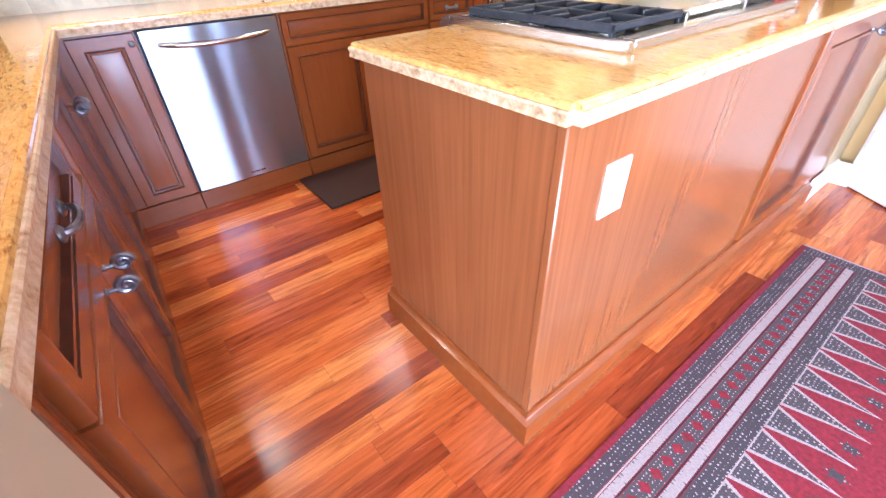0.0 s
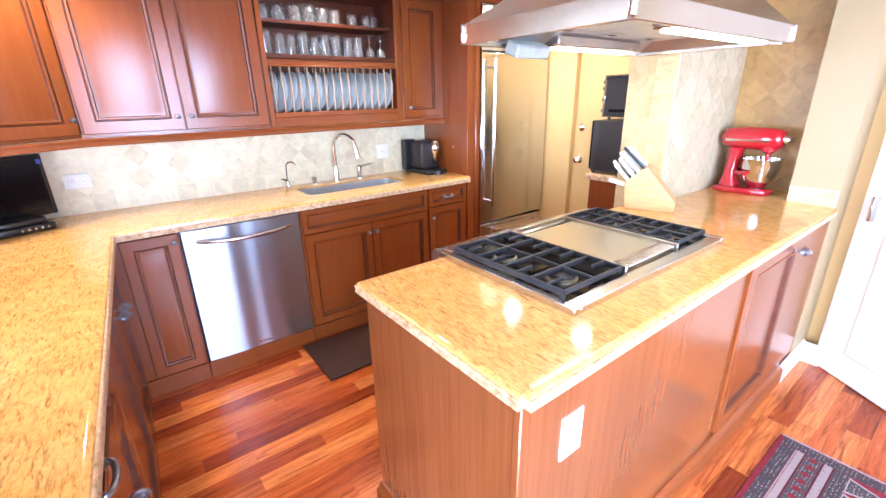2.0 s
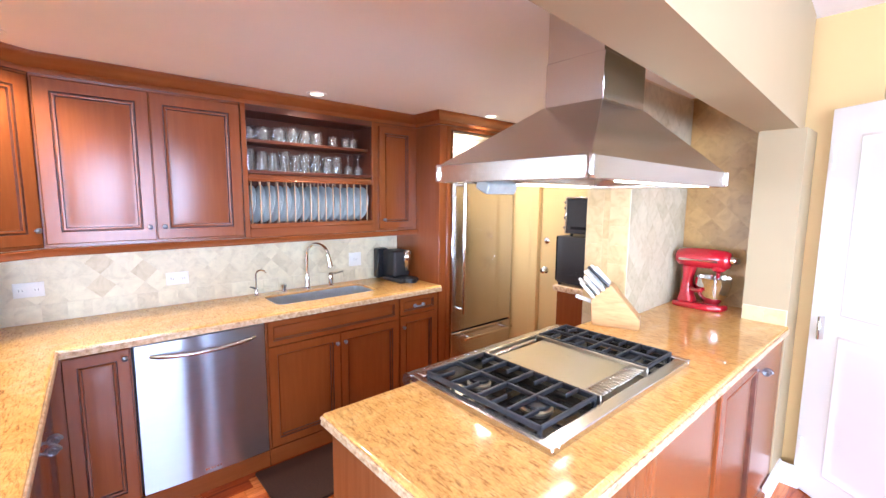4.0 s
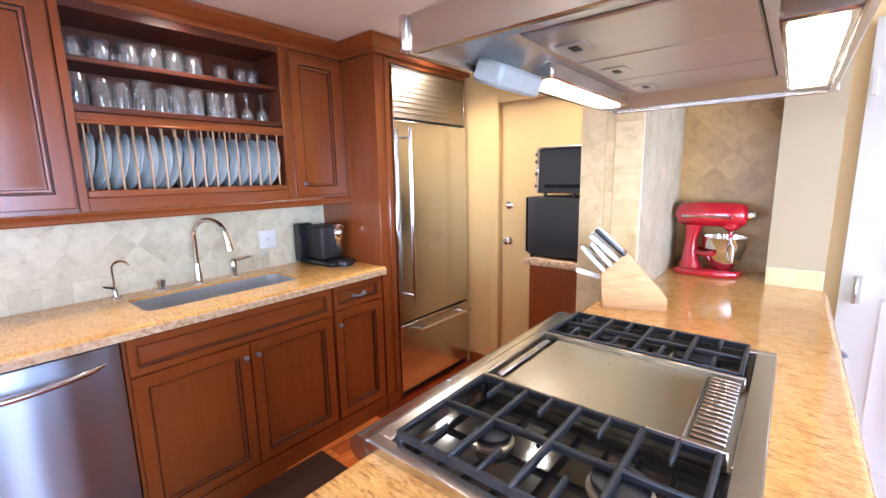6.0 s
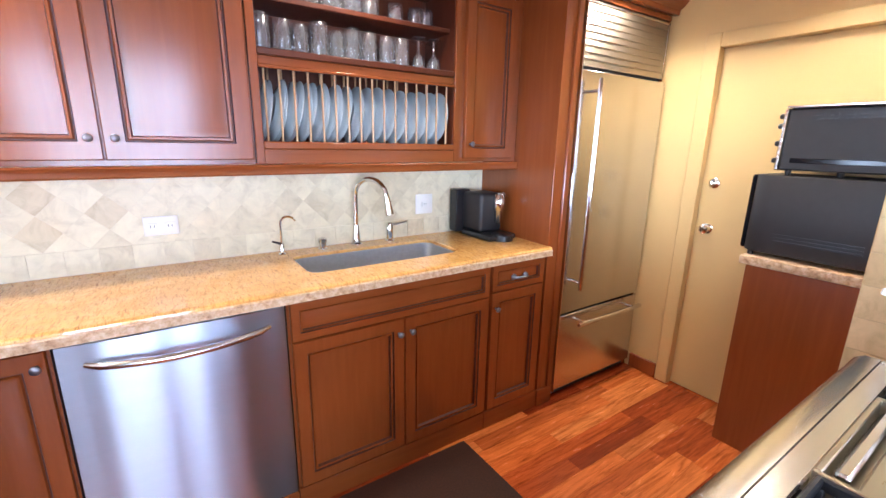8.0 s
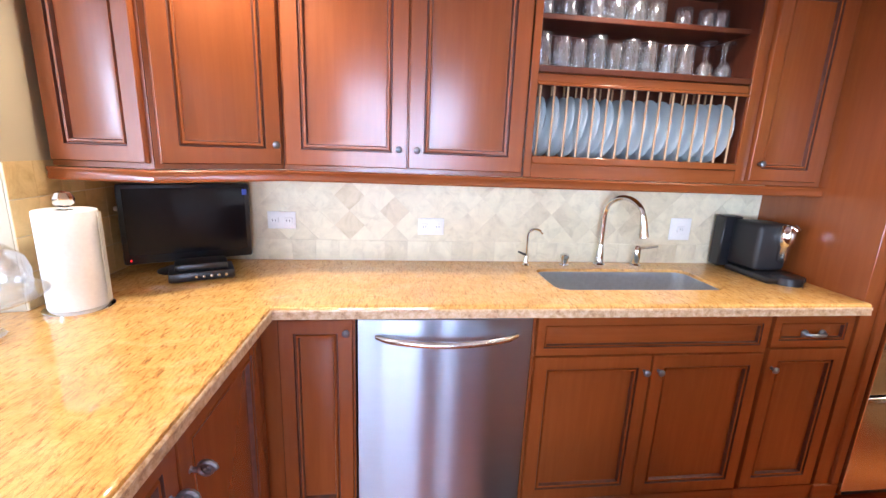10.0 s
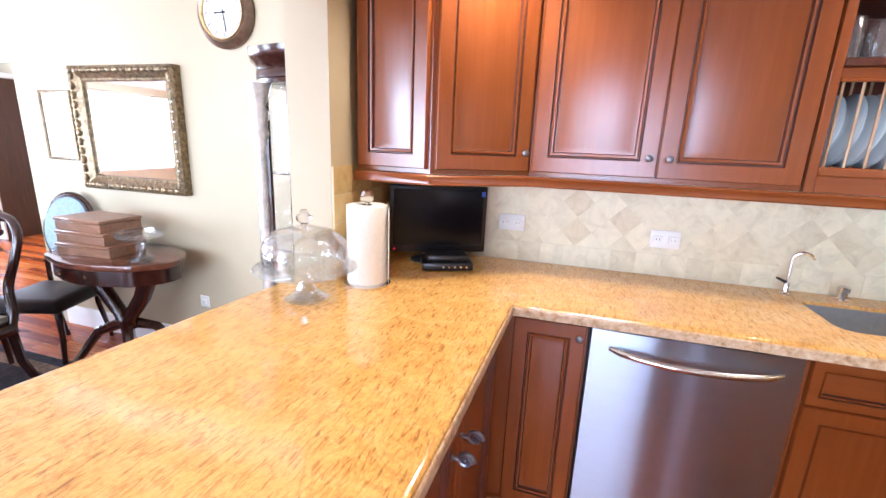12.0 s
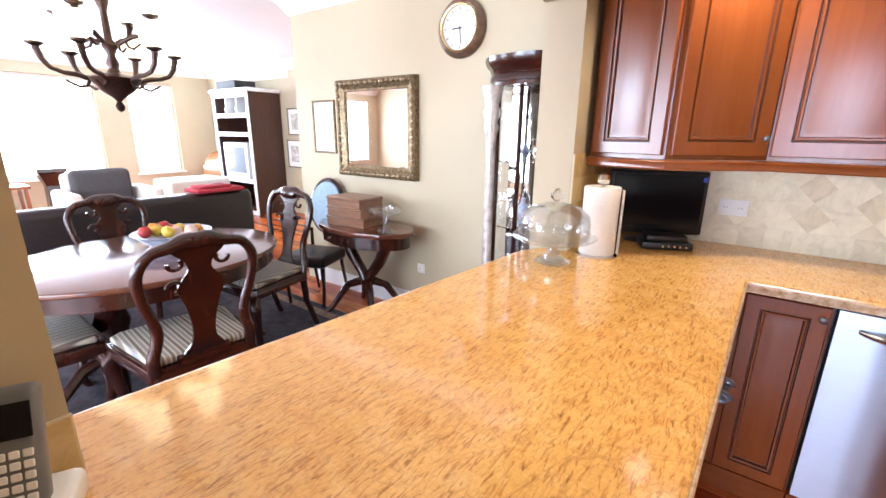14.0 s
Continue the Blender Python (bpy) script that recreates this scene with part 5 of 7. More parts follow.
# white door ajar past the pilaster
d = thing("door_2", "white panelled door standing ajar with a steel lever", "door", (3.10, 0.47, 0), rz=-124, kind="structure")
part("leaf", box(0.004, 0.0, 0.006, 0.8, 0.038, 2.02, 0.003), M_TRIM, d, local=True)
for z0, z1 in ((0.15, 0.9), (1.0, 1.88)):
    part("panel", rings_panel(0.5, z1 - z0, [(0, 0.0), (0.012, 0.006), (0.03, 0.001), (0.06, 0.004)], -0.004, m=pose(0.15, -0.001, z0)), M_TRIM, d, local=True)
part("lever", box(0.07, -0.035, 0.86, 0.086, -0.0005, 0.98, 0.004), M_STEEL, d, "brushed steel pull", local=True)
part("hinge", box(0.02, -0.008, 1.72, 0.04, 0.0, 1.82, 0.002), M_TRIM, d, local=True)
part("hinge", box(0.02, -0.008, 0.2, 0.04, 0.0, 0.3, 0.002), M_TRIM, d, local=True)
bb = thing("baseboard_hall", "white painted baseboard round the pilaster", "baseboard", (3.0, 0.5, 0), kind="structure")
part("board", moulding([(2.742, 0.53, 0), (3.112, 0.53, 0)], [(0, 0), (0.014, 0), (0.014, 0.1), (0.008, 0.118), (0, 0.12)]), M_TRIM, bb)
part("board", moulding([(3.09, 0.53, 0), (3.09, 0.45, 0), (3.2, 0.45, 0)], [(0, 0), (0.014, 0), (0.014, 0.1), (0.008, 0.118), (0, 0.12)]), M_TRIM, bb)
bb = thing("baseboard_dining", "white painted baseboard along the dining wall", "baseboard", (-2, NORTH, 0), kind="structure")
part("board", moulding([(-3.28, NORTH, 0), (-0.732, NORTH, 0)], [(0, 0), (0.016, 0), (0.016, 0.12), (0.009, 0.14), (0, 0.142)]), M_TRIM, bb)
cn = thing("cornice", "white plaster cornice along the ceiling", "cornice", (-2, NORTH, 2.4), kind="structure")
CORN = [(0, CEIL_D - 0.14), (0.012, CEIL_D - 0.14), (0.03, CEIL_D - 0.11), (0.07, CEIL_D - 0.05), (0.1, CEIL_D - 0.02), (0.105, CEIL_D), (0, CEIL_D)]
part("moulding", moulding([(-3.41, 5.2, 0), (-3.41, NORTH, 0), (-0.732, NORTH, 0)], CORN), M_TRIM, cn)
part("moulding", moulding([(WEST, SOUTH, 0), (WEST, 5.2, 0), (-3.41, 5.2, 0)], CORN), M_TRIM, cn)

# ---- windows ----
for k, (a0, a1) in enumerate(W_HOLES):
    w = thing("window_%d" % (k + 1), "tall bright window with a white frame", "window", (WEST, (a0 + a1) / 2, 0.63), kind="structure")
    for y0, y1, z0, z1 in ((a0, a0 + 0.05, 0.63, 2.2), (a1 - 0.05, a1, 0.63, 2.2), (a0 + 0.05, a1 - 0.05, 0.63, 0.68), (a0 + 0.05, a1 - 0.05, 2.15, 2.2)):
        part("frame", box(WEST - 0.16, y0, z0, WEST - 0.1, y1, z1, 0.004), M_TRIM, w)
    part("sill", box(WEST - 0.1, a0 - 0.03, 0.6, WEST + 0.06, a1 + 0.03, 0.628, 0.004), M_TRIM, w)
for k, (a0, a1) in enumerate(S_HOLES):
    w = thing("window_%d" % (k + 3), "tall bright window with dark frame bars", "window", ((a0 + a1) / 2, SOUTH, 0.3), kind="structure")
    for x0, x1, z0, z1 in ((a0, a0 + 0.05, 0.3, 2.2), (a1 - 0.05, a1, 0.3, 2.2), ((a0 + a1) / 2 - 0.03, (a0 + a1) / 2 + 0.03, 0.35, 2.15), (a0 + 0.05, a1 - 0.05, 0.3, 0.35), (a0 + 0.05, a1 - 0.05, 2.15, 2.2)):
        part("frame", box(x0, SOUTH - 0.16, z0, x1, SOUTH - 0.12, z1, 0.004), M_BRONZE, w)

# ---- things on the counter ----
DX, DY = -0.54, 2.24
t = thing("cake_dome", "clear glass cake stand with a domed lid", "cake stand", (DX, DY, TOP))
part("plate", lathe([(0, 0.098), (0.06, 0.097), (0.15, 0.1), (0.164, 0.11), (0.161, 0.113), (0.148, 0.106), (0, 0.104)], 40, m=pose(DX, DY, TOP), cap=False), M_CRYSTAL, t, smooth=50)
part("foot", lathe([(0, 0.0005), (0.066, 0.0005), (0.072, 0.006), (0.06, 0.014), (0.032, 0.036), (0.018, 0.06), (0.022, 0.08), (0.05, 0.0965), (0.046, 0.0965), (0.016, 0.082), (0.012, 0.06), (0.026, 0.036), (0.05, 0.012), (0, 0.006)], 10, m=pose(DX, DY, TOP), cap=False), M_CRYSTAL, t, "fluted clear glass foot", smooth=10)
dm = part("dome", lathe([(0.153, 0.107), (0.156, 0.112), (0.156, 0.165), (0.146, 0.196), (0.112, 0.224), (0.05, 0.24), (0.012, 0.243), (0.012, 0.24), (0.05, 0.237), (0.11, 0.221), (0.143, 0.194), (0.153, 0.165), (0.153, 0.112), (0.151, 0.107)], 40, m=pose(DX, DY, TOP + 0.0005) @ Matrix.Diagonal((0.86, 0.86, 1, 1)), cap=False), M_CRYSTAL, t, smooth=50)
part("finial", lathe([(0.012, 0.241), (0.01, 0.248), (0.024, 0.26), (0.026, 0.271), (0.014, 0.283), (0.009, 0.286), (0.011, 0.292), (0, 0.297)], 18, m=pose(DX, DY, TOP + 0.002), cap=False), M_GLASS, dm, smooth=50)
t = thing("paper_towel", "white paper towel roll on a chrome holder", "paper towel", (-0.432, 2.458, TOP))
part("base", lathe([(0.085, 0), (0.085, 0.008), (0.075, 0.013), (0, 0.013)], 28, m=pose(-0.432, 2.458, TOP)), M_CHROME, t)
b = lathe([(0.02, 0.014), (0.071, 0.014), (0.072, 0.016), (0.072, 0.29), (0.07, 0.292), (0.02, 0.292)], 36, m=pose(-0.432, 2.458, TOP), cap=False)
roll = part("roll", b, M_PAPER, t)
part("rod", tube([(-0.432, 2.458, TOP + 0.01), (-0.432, 2.458, TOP + 0.305)], 0.008, 10), M_CHROME, t)
part("finial", lathe([(0.012, 0), (0.024, 0.01), (0.027, 0.024), (0.018, 0.04), (0, 0.046)], 16, m=pose(-0.432, 2.458, TOP + 0.3)), M_CHROME, t)
b = bmesh.new()
pv = [b.verts.new((-0.432 + 0.073 + 0.02 * (k / 6) ** 2, 2.458 + 0.03 - 0.008 * k, TOP + z)) for k in range(7) for z in (0.02, 0.286)]
for k in range(6):
    b.faces.new((pv[2 * k], pv[2 * k + 2], pv[2 * k + 3], pv[2 * k + 1]))
bmesh.ops.solidify(b, geom=b.faces[:], thickness=0.0012)
part("loose_sheet", b, M_PAPER, roll)

t = thing("television", "small black flat television in the counter's corner", "television", (-0.292, 2.865, TOP), rz=25)
part("case", box(-0.215, 0.0, 0.04, 0.215, 0.045, 0.335, 0.008, seg=2), M_BLACK, t, local=True)
part("screen", box(-0.197, -0.003, 0.075, 0.197, 0.001, 0.319, 0.001), M_SCREEN, t, local=True)
part("stand", box(-0.03, 0.01, 0.01, 0.03, 0.04, 0.06, 0.004), M_BLACK, t, local=True)
part("foot", lathe([(0.1, 0), (0.1, 0.006), (0.085, 0.012), (0, 0.012)], 28, m=pose(0, 0.02, 0) @ Matrix.Diagonal((1.2, 0.8, 1, 1))), M_BLACK, t, local=True)
part("sticker", box(0.188, -0.0045, 0.29, 0.205, -0.0031, 0.312), plain("blue_sticker", (0.05, 0.1, 0.5), 0.4), t, "small blue sticker", local=True)
part("lamp", box(-0.195, -0.0045, 0.054, -0.19, -0.0005, 0.059), glow("red_led", (1, 0.02, 0.02), 2.0), t, "tiny red lamp", local=True)
part("side_clip", box(-0.225, 0.005, 0.24, -0.214, 0.03, 0.255, 0.002), M_WHITE, t, local=True)
t = thing("set_top_box", "small glossy black set-top box with silver buttons", "set-top box", (-0.225, 2.78, TOP), rz=24)
bx2 = part("case", box(-0.105, -0.065, 0.004, 0.105, 0.065, 0.036, 0.005, seg=2), M_BLACK, t, local=True)
part("upper_case", box(-0.085, -0.045, 0.036, 0.085, 0.06, 0.062, 0.006, seg=2), M_BLACK, t, local=True)
for i in range(5):
    part("button", lathe([(0.005, 0), (0.005, 0.004), (0, 0.0045)], 10, m=pose(-0.02 + 0.024 * i, -0.065, 0.02, 90)), M_STEEL, bx2, local=True)
t = thing("wall_adapter", "black power adapter on the tiled wall end", "adapter", (-0.55, 2.66, 1.02))
part("case", box(-0.551, 2.64, 1.0, -0.525, 2.69, 1.06, 0.006, seg=2), M_BLACK, t)

# cordless telephone
t = thing("telephone", "grey cordless telephone standing in a white cradle", "telephone", (-0.622, 0.70, TOP), rz=62)
part("cradle", box(-0.05, -0.075, 0.0, 0.05, 0.05, 0.045, 0.014, seg=3), M_WHITE, t, local=True)
m = pose(0, -0.01, 0.03, -18)
ph = part("handset", box(-0.026, -0.014, 0, 0.026, 0.014, 0.165, 0.01, m=m, seg=3), plain("grey_plastic", (0.16, 0.165, 0.17), 0.4), t, local=True)
part("display", box(-0.02, -0.0165, 0.1, 0.02, -0.0142, 0.145, 0.002, m=m), M_SCREEN, ph, local=True)
for r in range(5):
    for k in range(3):
        part("key", box(-0.019 + 0.0135 * k, -0.017, 0.02 + 0.014 * r, -0.008 + 0.0135 * k, -0.0142, 0.03 + 0.014 * r, 0.002, m=m), M_WHITE, ph, local=True)

# ---- dining room ----
STRIPE, nt, p = node_mat("striped_seat", 0.7)
v = coords(nt, (1, 1, 1), shift=False)
wv = nt.nodes.new("ShaderNodeTexWave")
wv.inputs["Scale"].default_value = 9
wv.inputs["Distortion"].default_value = 0.4
nt.links.new(v, wv.inputs["Vector"])
nt.links.new(ramp(nt, wv.outputs["Fac"], [(0.1, (0.12, 0.1, 0.08)), (0.35, (0.42, 0.4, 0.34)), (0.6, (0.5, 0.42, 0.28)), (0.9, (0.2, 0.2, 0.2))]), p.inputs["Base Color"])


def glide(points, radii, n=6):
    """Points and radii with a smooth curve laid through them."""
    ps, out, rad = [Vector(p) for p in points], [], []
    for i in range(len(ps) - 1):
        a, b, c, d = ps[max(0, i - 1)], ps[i], ps[i + 1], ps[min(len(ps) - 1, i + 2)]
        for k in range(n):
            u = k / n
            out.append(0.5 * (2 * b + (c - a) * u + (2 * a - 5 * b + 4 * c - d) * u * u + (3 * b - 3 * c + d - a) * u ** 3))
            rad.append(radii[i] + (radii[i + 1] - radii[i]) * u)
    return out + [ps[-1]], rad + [radii[-1]]


def dining_chair(m, label):
    """A carved chair: its front along -y of its own frame, a solid splat and cabriole legs."""
    t = thing("dining_chair", label, "chair", (0, 0, 0), group="chairs round the table")
    seat = [(-0.24, -0.22), (-0.2, -0.25), (0.2, -0.25), (0.24, -0.22), (0.19, 0.2), (-0.19, 0.2)]
    part("seat_frame", prism(seat, 0.38, 0.445, 0.008), M_MAHOGANY, t, local=True)
    part("seat", prism([(x * 0.93, y * 0.93) for x, y in seat], 0.445, 0.485, 0.018, seg=3), STRIPE, t, "striped upholstered seat", local=True)
    for s in (-1, 1):
        part("leg", tube(*glide([(0.21 * s, -0.21, 0.39), (0.235 * s, -0.24, 0.32), (0.215 * s, -0.22, 0.18), (0.2 * s, -0.205, 0.06), (0.21 * s, -0.225, 0.02), (0.21 * s, -0.23, 0.0)], [0.03, 0.033, 0.022, 0.016, 0.022, 0.026], 4), 10), M_MAHOGANY, t, local=True)
        part("leg", tube([(0.17 * s, 0.18, 0.42), (0.17 * s, 0.2, 0.22), (0.18 * s, 0.27, 0.0)], [0.023, 0.02, 0.018], 8), M_MAHOGANY, t, local=True)
        part("post", tube(*glide([(0.17 * s, 0.185, 0.42), (0.172 * s, 0.205, 0.5), (0.15 * s, 0.222, 0.62), (0.182 * s, 0.248, 0.77), (0.19 * s, 0.272, 0.88), (0.15 * s, 0.288, 0.955), (0.085 * s, 0.29, 0.975), (0.04 * s, 0.29, 0.992), (0, 0.29, 0.988)], [0.022, 0.022, 0.02, 0.019, 0.019, 0.02, 0.025, 0.032, 0.035]), 10), M_MAHOGANY, t, local=True)
    prof = [(0.44, 0.07), (0.47, 0.08), (0.51, 0.055), (0.55, 0.04), (0.63, 0.042), (0.72, 0.06), (0.79, 0.078), (0.83, 0.06), (0.87, 0.038), (0.91, 0.05), (0.95, 0.085), (0.985, 0.07)]
    prof = [(z, x) for x, y, z in glide([(w, 0, z) for z, w in prof], [1] * len(prof), 3)[0]]
    b = bmesh.new()
    rows = []
    for z, w in prof:
        y = 0.19 + 0.1 * max(0.0, (z - 0.44) / 0.55) ** 0.8
        rows.append([b.verts.new((x, yy, z)) for x, yy in ((-w, y - 0.007), (w, y - 0.007), (w, y + 0.007), (-w, y + 0.007))])
    for r0, r1 in zip(rows, rows[1:]):
        for k in range(4):
            b.faces.new((r0[k], r0[(k + 1) % 4], r1[(k + 1) % 4], r1[k]))
    b.faces.new(rows[0])
    b.faces.new(rows[-1])
    for s in (-1, 1):
        spiral = [(s * (0.082 + 0.024 * math.cos(a)), 0.25, 0.8 + 0.024 * math.sin(a)) for a in [k * 0.6 for k in range(9)]]
        tube(spiral, 0.009, 6, bm=b)
        tube([(s * (0.078 + 0.022 * math.cos(a)), 0.275, 0.9 + 0.022 * math.sin(a)) for a in [2.4 + k * 0.6 for k in range(8)]], 0.008, 6, bm=b)
    part("splat", b, M_MAHOGANY, t, "carved splat", local=True)
    part("crest", lathe([(0, 0), (0.05, 0.004), (0.062, 0.012), (0.04, 0.022), (0, 0.026)], 12, m=pose(0, 0.272, 0.972, 90) @ Matrix.Diagonal((1, 0.6, 1, 1)), cap=False), M_MAHOGANY, t, "carved shell crest", local=True)
    part("shoe", prism([(-0.1, 0.17), (0.1, 0.17), (0.09, 0.21), (-0.09, 0.21)], 0.43, 0.475, 0.006), M_MAHOGANY, t, local=True)
    t.matrix_world = m
    return t


first = dining_chair(pose(-2.0, 1.44, 0, 0, 0, -95) @ Matrix.Diagonal((1.16, 1.05, 1, 1)), "dark mahogany dining chair with a striped seat")
copy_thing(first, pose(-2.62, 2.2, 0, 0, 0, 4))
copy_thing(first, pose(-3.2, 1.62, 0, 0, 0, 88) @ Matrix.Scale(0.96, 4))
copy_thing(first, pose(-2.56, 0.96, 0, 0, 0, 178))

t = thing("dining_table", "oval mahogany pedestal dining table, polished top", "table", (-2.58, 1.55, 0))
oval = [(0.57 * math.cos(2 * math.pi * k / 56), 0.68 * math.sin(2 * math.pi * k / 56)) for k in range(56)]
M_TABLE = wood("table_top", (0.05, 0.013, 0.007), (0.11, 0.033, 0.017), (0.17, 0.06, 0.03), 0.12, (12, 1.2, 12), coat=0.8)
part("tabletop", prism(oval, 0.722, 0.75, 0.008, seg=3), M_TABLE, t, local=True)
part("apron", prism([(x * 0.96, y * 0.95) for x, y in oval], 0.645, 0.721), M_MAHOGANY, t, local=True)
for s in (-1, 1):
    pd = part("pedestal", lathe([(0.05, 0.2), (0.075, 0.24), (0.05, 0.32), (0.085, 0.42), (0.06, 0.52), (0.09, 0.62), (0.12, 0.645)], 20, m=pose(0, 0.24 * s, 0)), M_MAHOGANY, t, local=True)
    for k in range(3):
        a = radians((90 if s > 0 else 270) + 75 * (k - 1))
        cx, sx = math.cos(a), math.sin(a)
        part("foot", tube([(0.04 * cx, 0.24 * s + 0.04 * sx, 0.24), (0.16 * cx, 0.24 * s + 0.16 * sx, 0.2), (0.3 * cx, 0.24 * s + 0.3 * sx, 0.05), (0.36 * cx, 0.24 * s + 0.36 * sx, 0.02)], [0.032, 0.03, 0.024, 0.02], 8), M_MAHOGANY, pd, local=True)
t = thing("fruit_bowl", "blue and white china bowl filled with fruit", "bowl", (-2.56, 1.66, 0.75))
M_DELFT = plain("blue_white_china", (0.42, 0.5, 0.62), 0.2, 0, 0.5, 22, 0.4)
part("bowl", lathe([(0, 0), (0.08, 0), (0.085, 0.012), (0.13, 0.05), (0.19, 0.1), (0.2, 0.106), (0.195, 0.108), (0.12, 0.052), (0, 0.02)], 32, cap=False), M_DELFT, t, local=True, smooth=60)
rnd = random.Random(8)
FRUIT = [plain("orange_fruit", (0.6, 0.24, 0.03), 0.45, 0, 0.1, 60), plain("yellow_fruit", (0.62, 0.45, 0.06), 0.4), plain("red_fruit", (0.4, 0.03, 0.03), 0.3), plain("pale_fruit", (0.66, 0.5, 0.42), 0.5)]
for k in range(14):
    a, r = rnd.uniform(0, 6.28), 0.13 * math.sqrt(rnd.random())
    part("fruit", lathe([(0, -0.034), (0.018, -0.03), (0.033, -0.012), (0.034, 0.006), (0.024, 0.026), (0.006, 0.03), (0, 0.026)], 14, m=pose(r * math.cos(a), r * math.sin(a), 0.09 + rnd.uniform(0, 0.03), rnd.uniform(-40, 40), rnd.uniform(-40, 40)), cap=False), FRUIT[k % 4], t, local=True, smooth=70)

# chandelier
t = thing("chandelier", "bronze two-tier chandelier with glowing glass shades", "chandelier", (-2.5, 1.5, 1.49))
part("bowl", lathe([(0, 0.0), (0.014, 0.01), (0.02, 0.03), (0.01, 0.05), (0.022, 0.065), (0.07, 0.1), (0.1, 0.14), (0.108, 0.155), (0.09, 0.165), (0.03, 0.18), (0.02, 0.2)], 28, cap=False), M_BRONZE, t, local=True)
part("stem", lathe([(0.018, 0.19), (0.026, 0.22), (0.016, 0.26), (0.034, 0.3), (0.016, 0.33), (0.014, 0.45), (0.03, 0.5), (0.012, 0.55), (0.01, 1.0)], 16), M_BRONZE, t, local=True)
part("canopy", lathe([(0.012, 0.98), (0.06, 0.995), (0.065, 1.009)], 20), M_BRONZE, t, local=True)
M_SHADE = glow("shade_glow", (1.0, 0.86, 0.62), 5.0)
for tier, n, r, z, zs in ((0, 6, 0.265, 0.13, 0.265), (1, 4, 0.2, 0.31, 0.42)):
    for k in range(n):
        a = 2 * math.pi * k / n + 0.35 + 0.4 * tier
        cx, sx = math.cos(a), math.sin(a)
        pts = [(0.06, z), (0.1, z + 0.016), (0.145, z + 0.032), (0.19, z + 0.036), (0.232, z + 0.052), (0.256, z + 0.085), (0.27, zs)]
        arm = part("arm", tube([(u * r / 0.27 * cx, u * r / 0.27 * sx, h) for u, h in pts], [0.012, 0.011, 0.012, 0.01, 0.01, 0.011, 0.015], 8), M_BRONZE, t, local=True)
        part("scroll", tube([(r * 0.36 * cx, r * 0.36 * sx, z + 0.014), (r * 0.42 * cx, r * 0.42 * sx, z - 0.014), (r * 0.52 * cx, r * 0.52 * sx, z - 0.022), (r * 0.62 * cx, r * 0.62 * sx, z - 0.008), (r * 0.7 * cx, r * 0.7 * sx, z + 0.004)], [0.008, 0.007, 0.006, 0.006, 0.005], 6), M_BRONZE, arm, local=True)
        part("cup", lathe([(0.012, 0), (0.032, 0.01), (0.034, 0.018), (0.02, 0.02)], 14, m=pose(r * cx, r * sx, zs)), M_BRONZE, arm, local=True)
        part("shade", lathe([(0.022, 0.02), (0.045, 0.04), (0.06, 0.08), (0.07, 0.12), (0.068, 0.12), (0.057, 0.08), (0.042, 0.042), (0.02, 0.024)], 18, m=pose(r * cx, r * sx, zs), cap=False), M_SHADE, arm, "glowing frosted shade", local=True)

# mirror, print and clock on the dining wall
t = thing("wall_mirror", "large mirror in a carved gilt frame", "mirror", (-2.395, NORTH, 1.05))
part("glass", box(-2.73, NORTH - 0.018, 1.13, -2.06, NORTH - 0.012, 1.725), M_MIRROR, t)
PROF = [(0, 0.0), (0.0, 0.05), (0.014, 0.062), (0.03, 0.05), (0.05, 0.04), (0.07, 0.028), (0.085, 0.03), (0.09, 0.014)]
b = bmesh.new()
rows = []
for ins, out in PROF:
    rows.append([b.verts.new((x, NORTH - 0.002 - out, z)) for x, z in ((-2.812 + ins, 1.053 + ins), (-1.978 - ins, 1.053 + ins), (-1.978 - ins, 1.802 - ins), (-2.812 + ins, 1.802 - ins))])
for r0, r1 in zip(rows, rows[1:]):
    for k in range(4):
        b.faces.new((r0[k], r0[(k + 1) % 4], r1[(k + 1) % 4], r1[k]))
fm = part("frame", b, M_GOLD, t, "carved gilt frame", smooth=20)
rnd = random.Random(5)
for k in range(30):
    for x, z in ((-2.79 + 0.79 * k / 29, 1.08), (-2.79 + 0.79 * k / 29, 1.775)):
        if k % 2 == 0:
            part("carving", lathe([(0, 0), (0.02, 0.003), (0.014, 0.012), (0, 0.016)], 8, m=pose(x, NORTH - 0.055, z, 90) @ Matrix.Diagonal((1.3, rnd.uniform(0.7, 1.2), 1, 1)), cap=False), M_GOLD, fm)
for k in range(12):
    for x in (-2.785, -2.005):
        part("carving", lathe([(0, 0), (0.018, 0.003), (0.013, 0.012), (0, 0.016)], 8, m=pose(x, NORTH - 0.055, 1.12 + 0.62 * k / 11, 90) @ Matrix.Diagonal((0.9, 1.4, 1, 1)), cap=False), M_GOLD, fm)


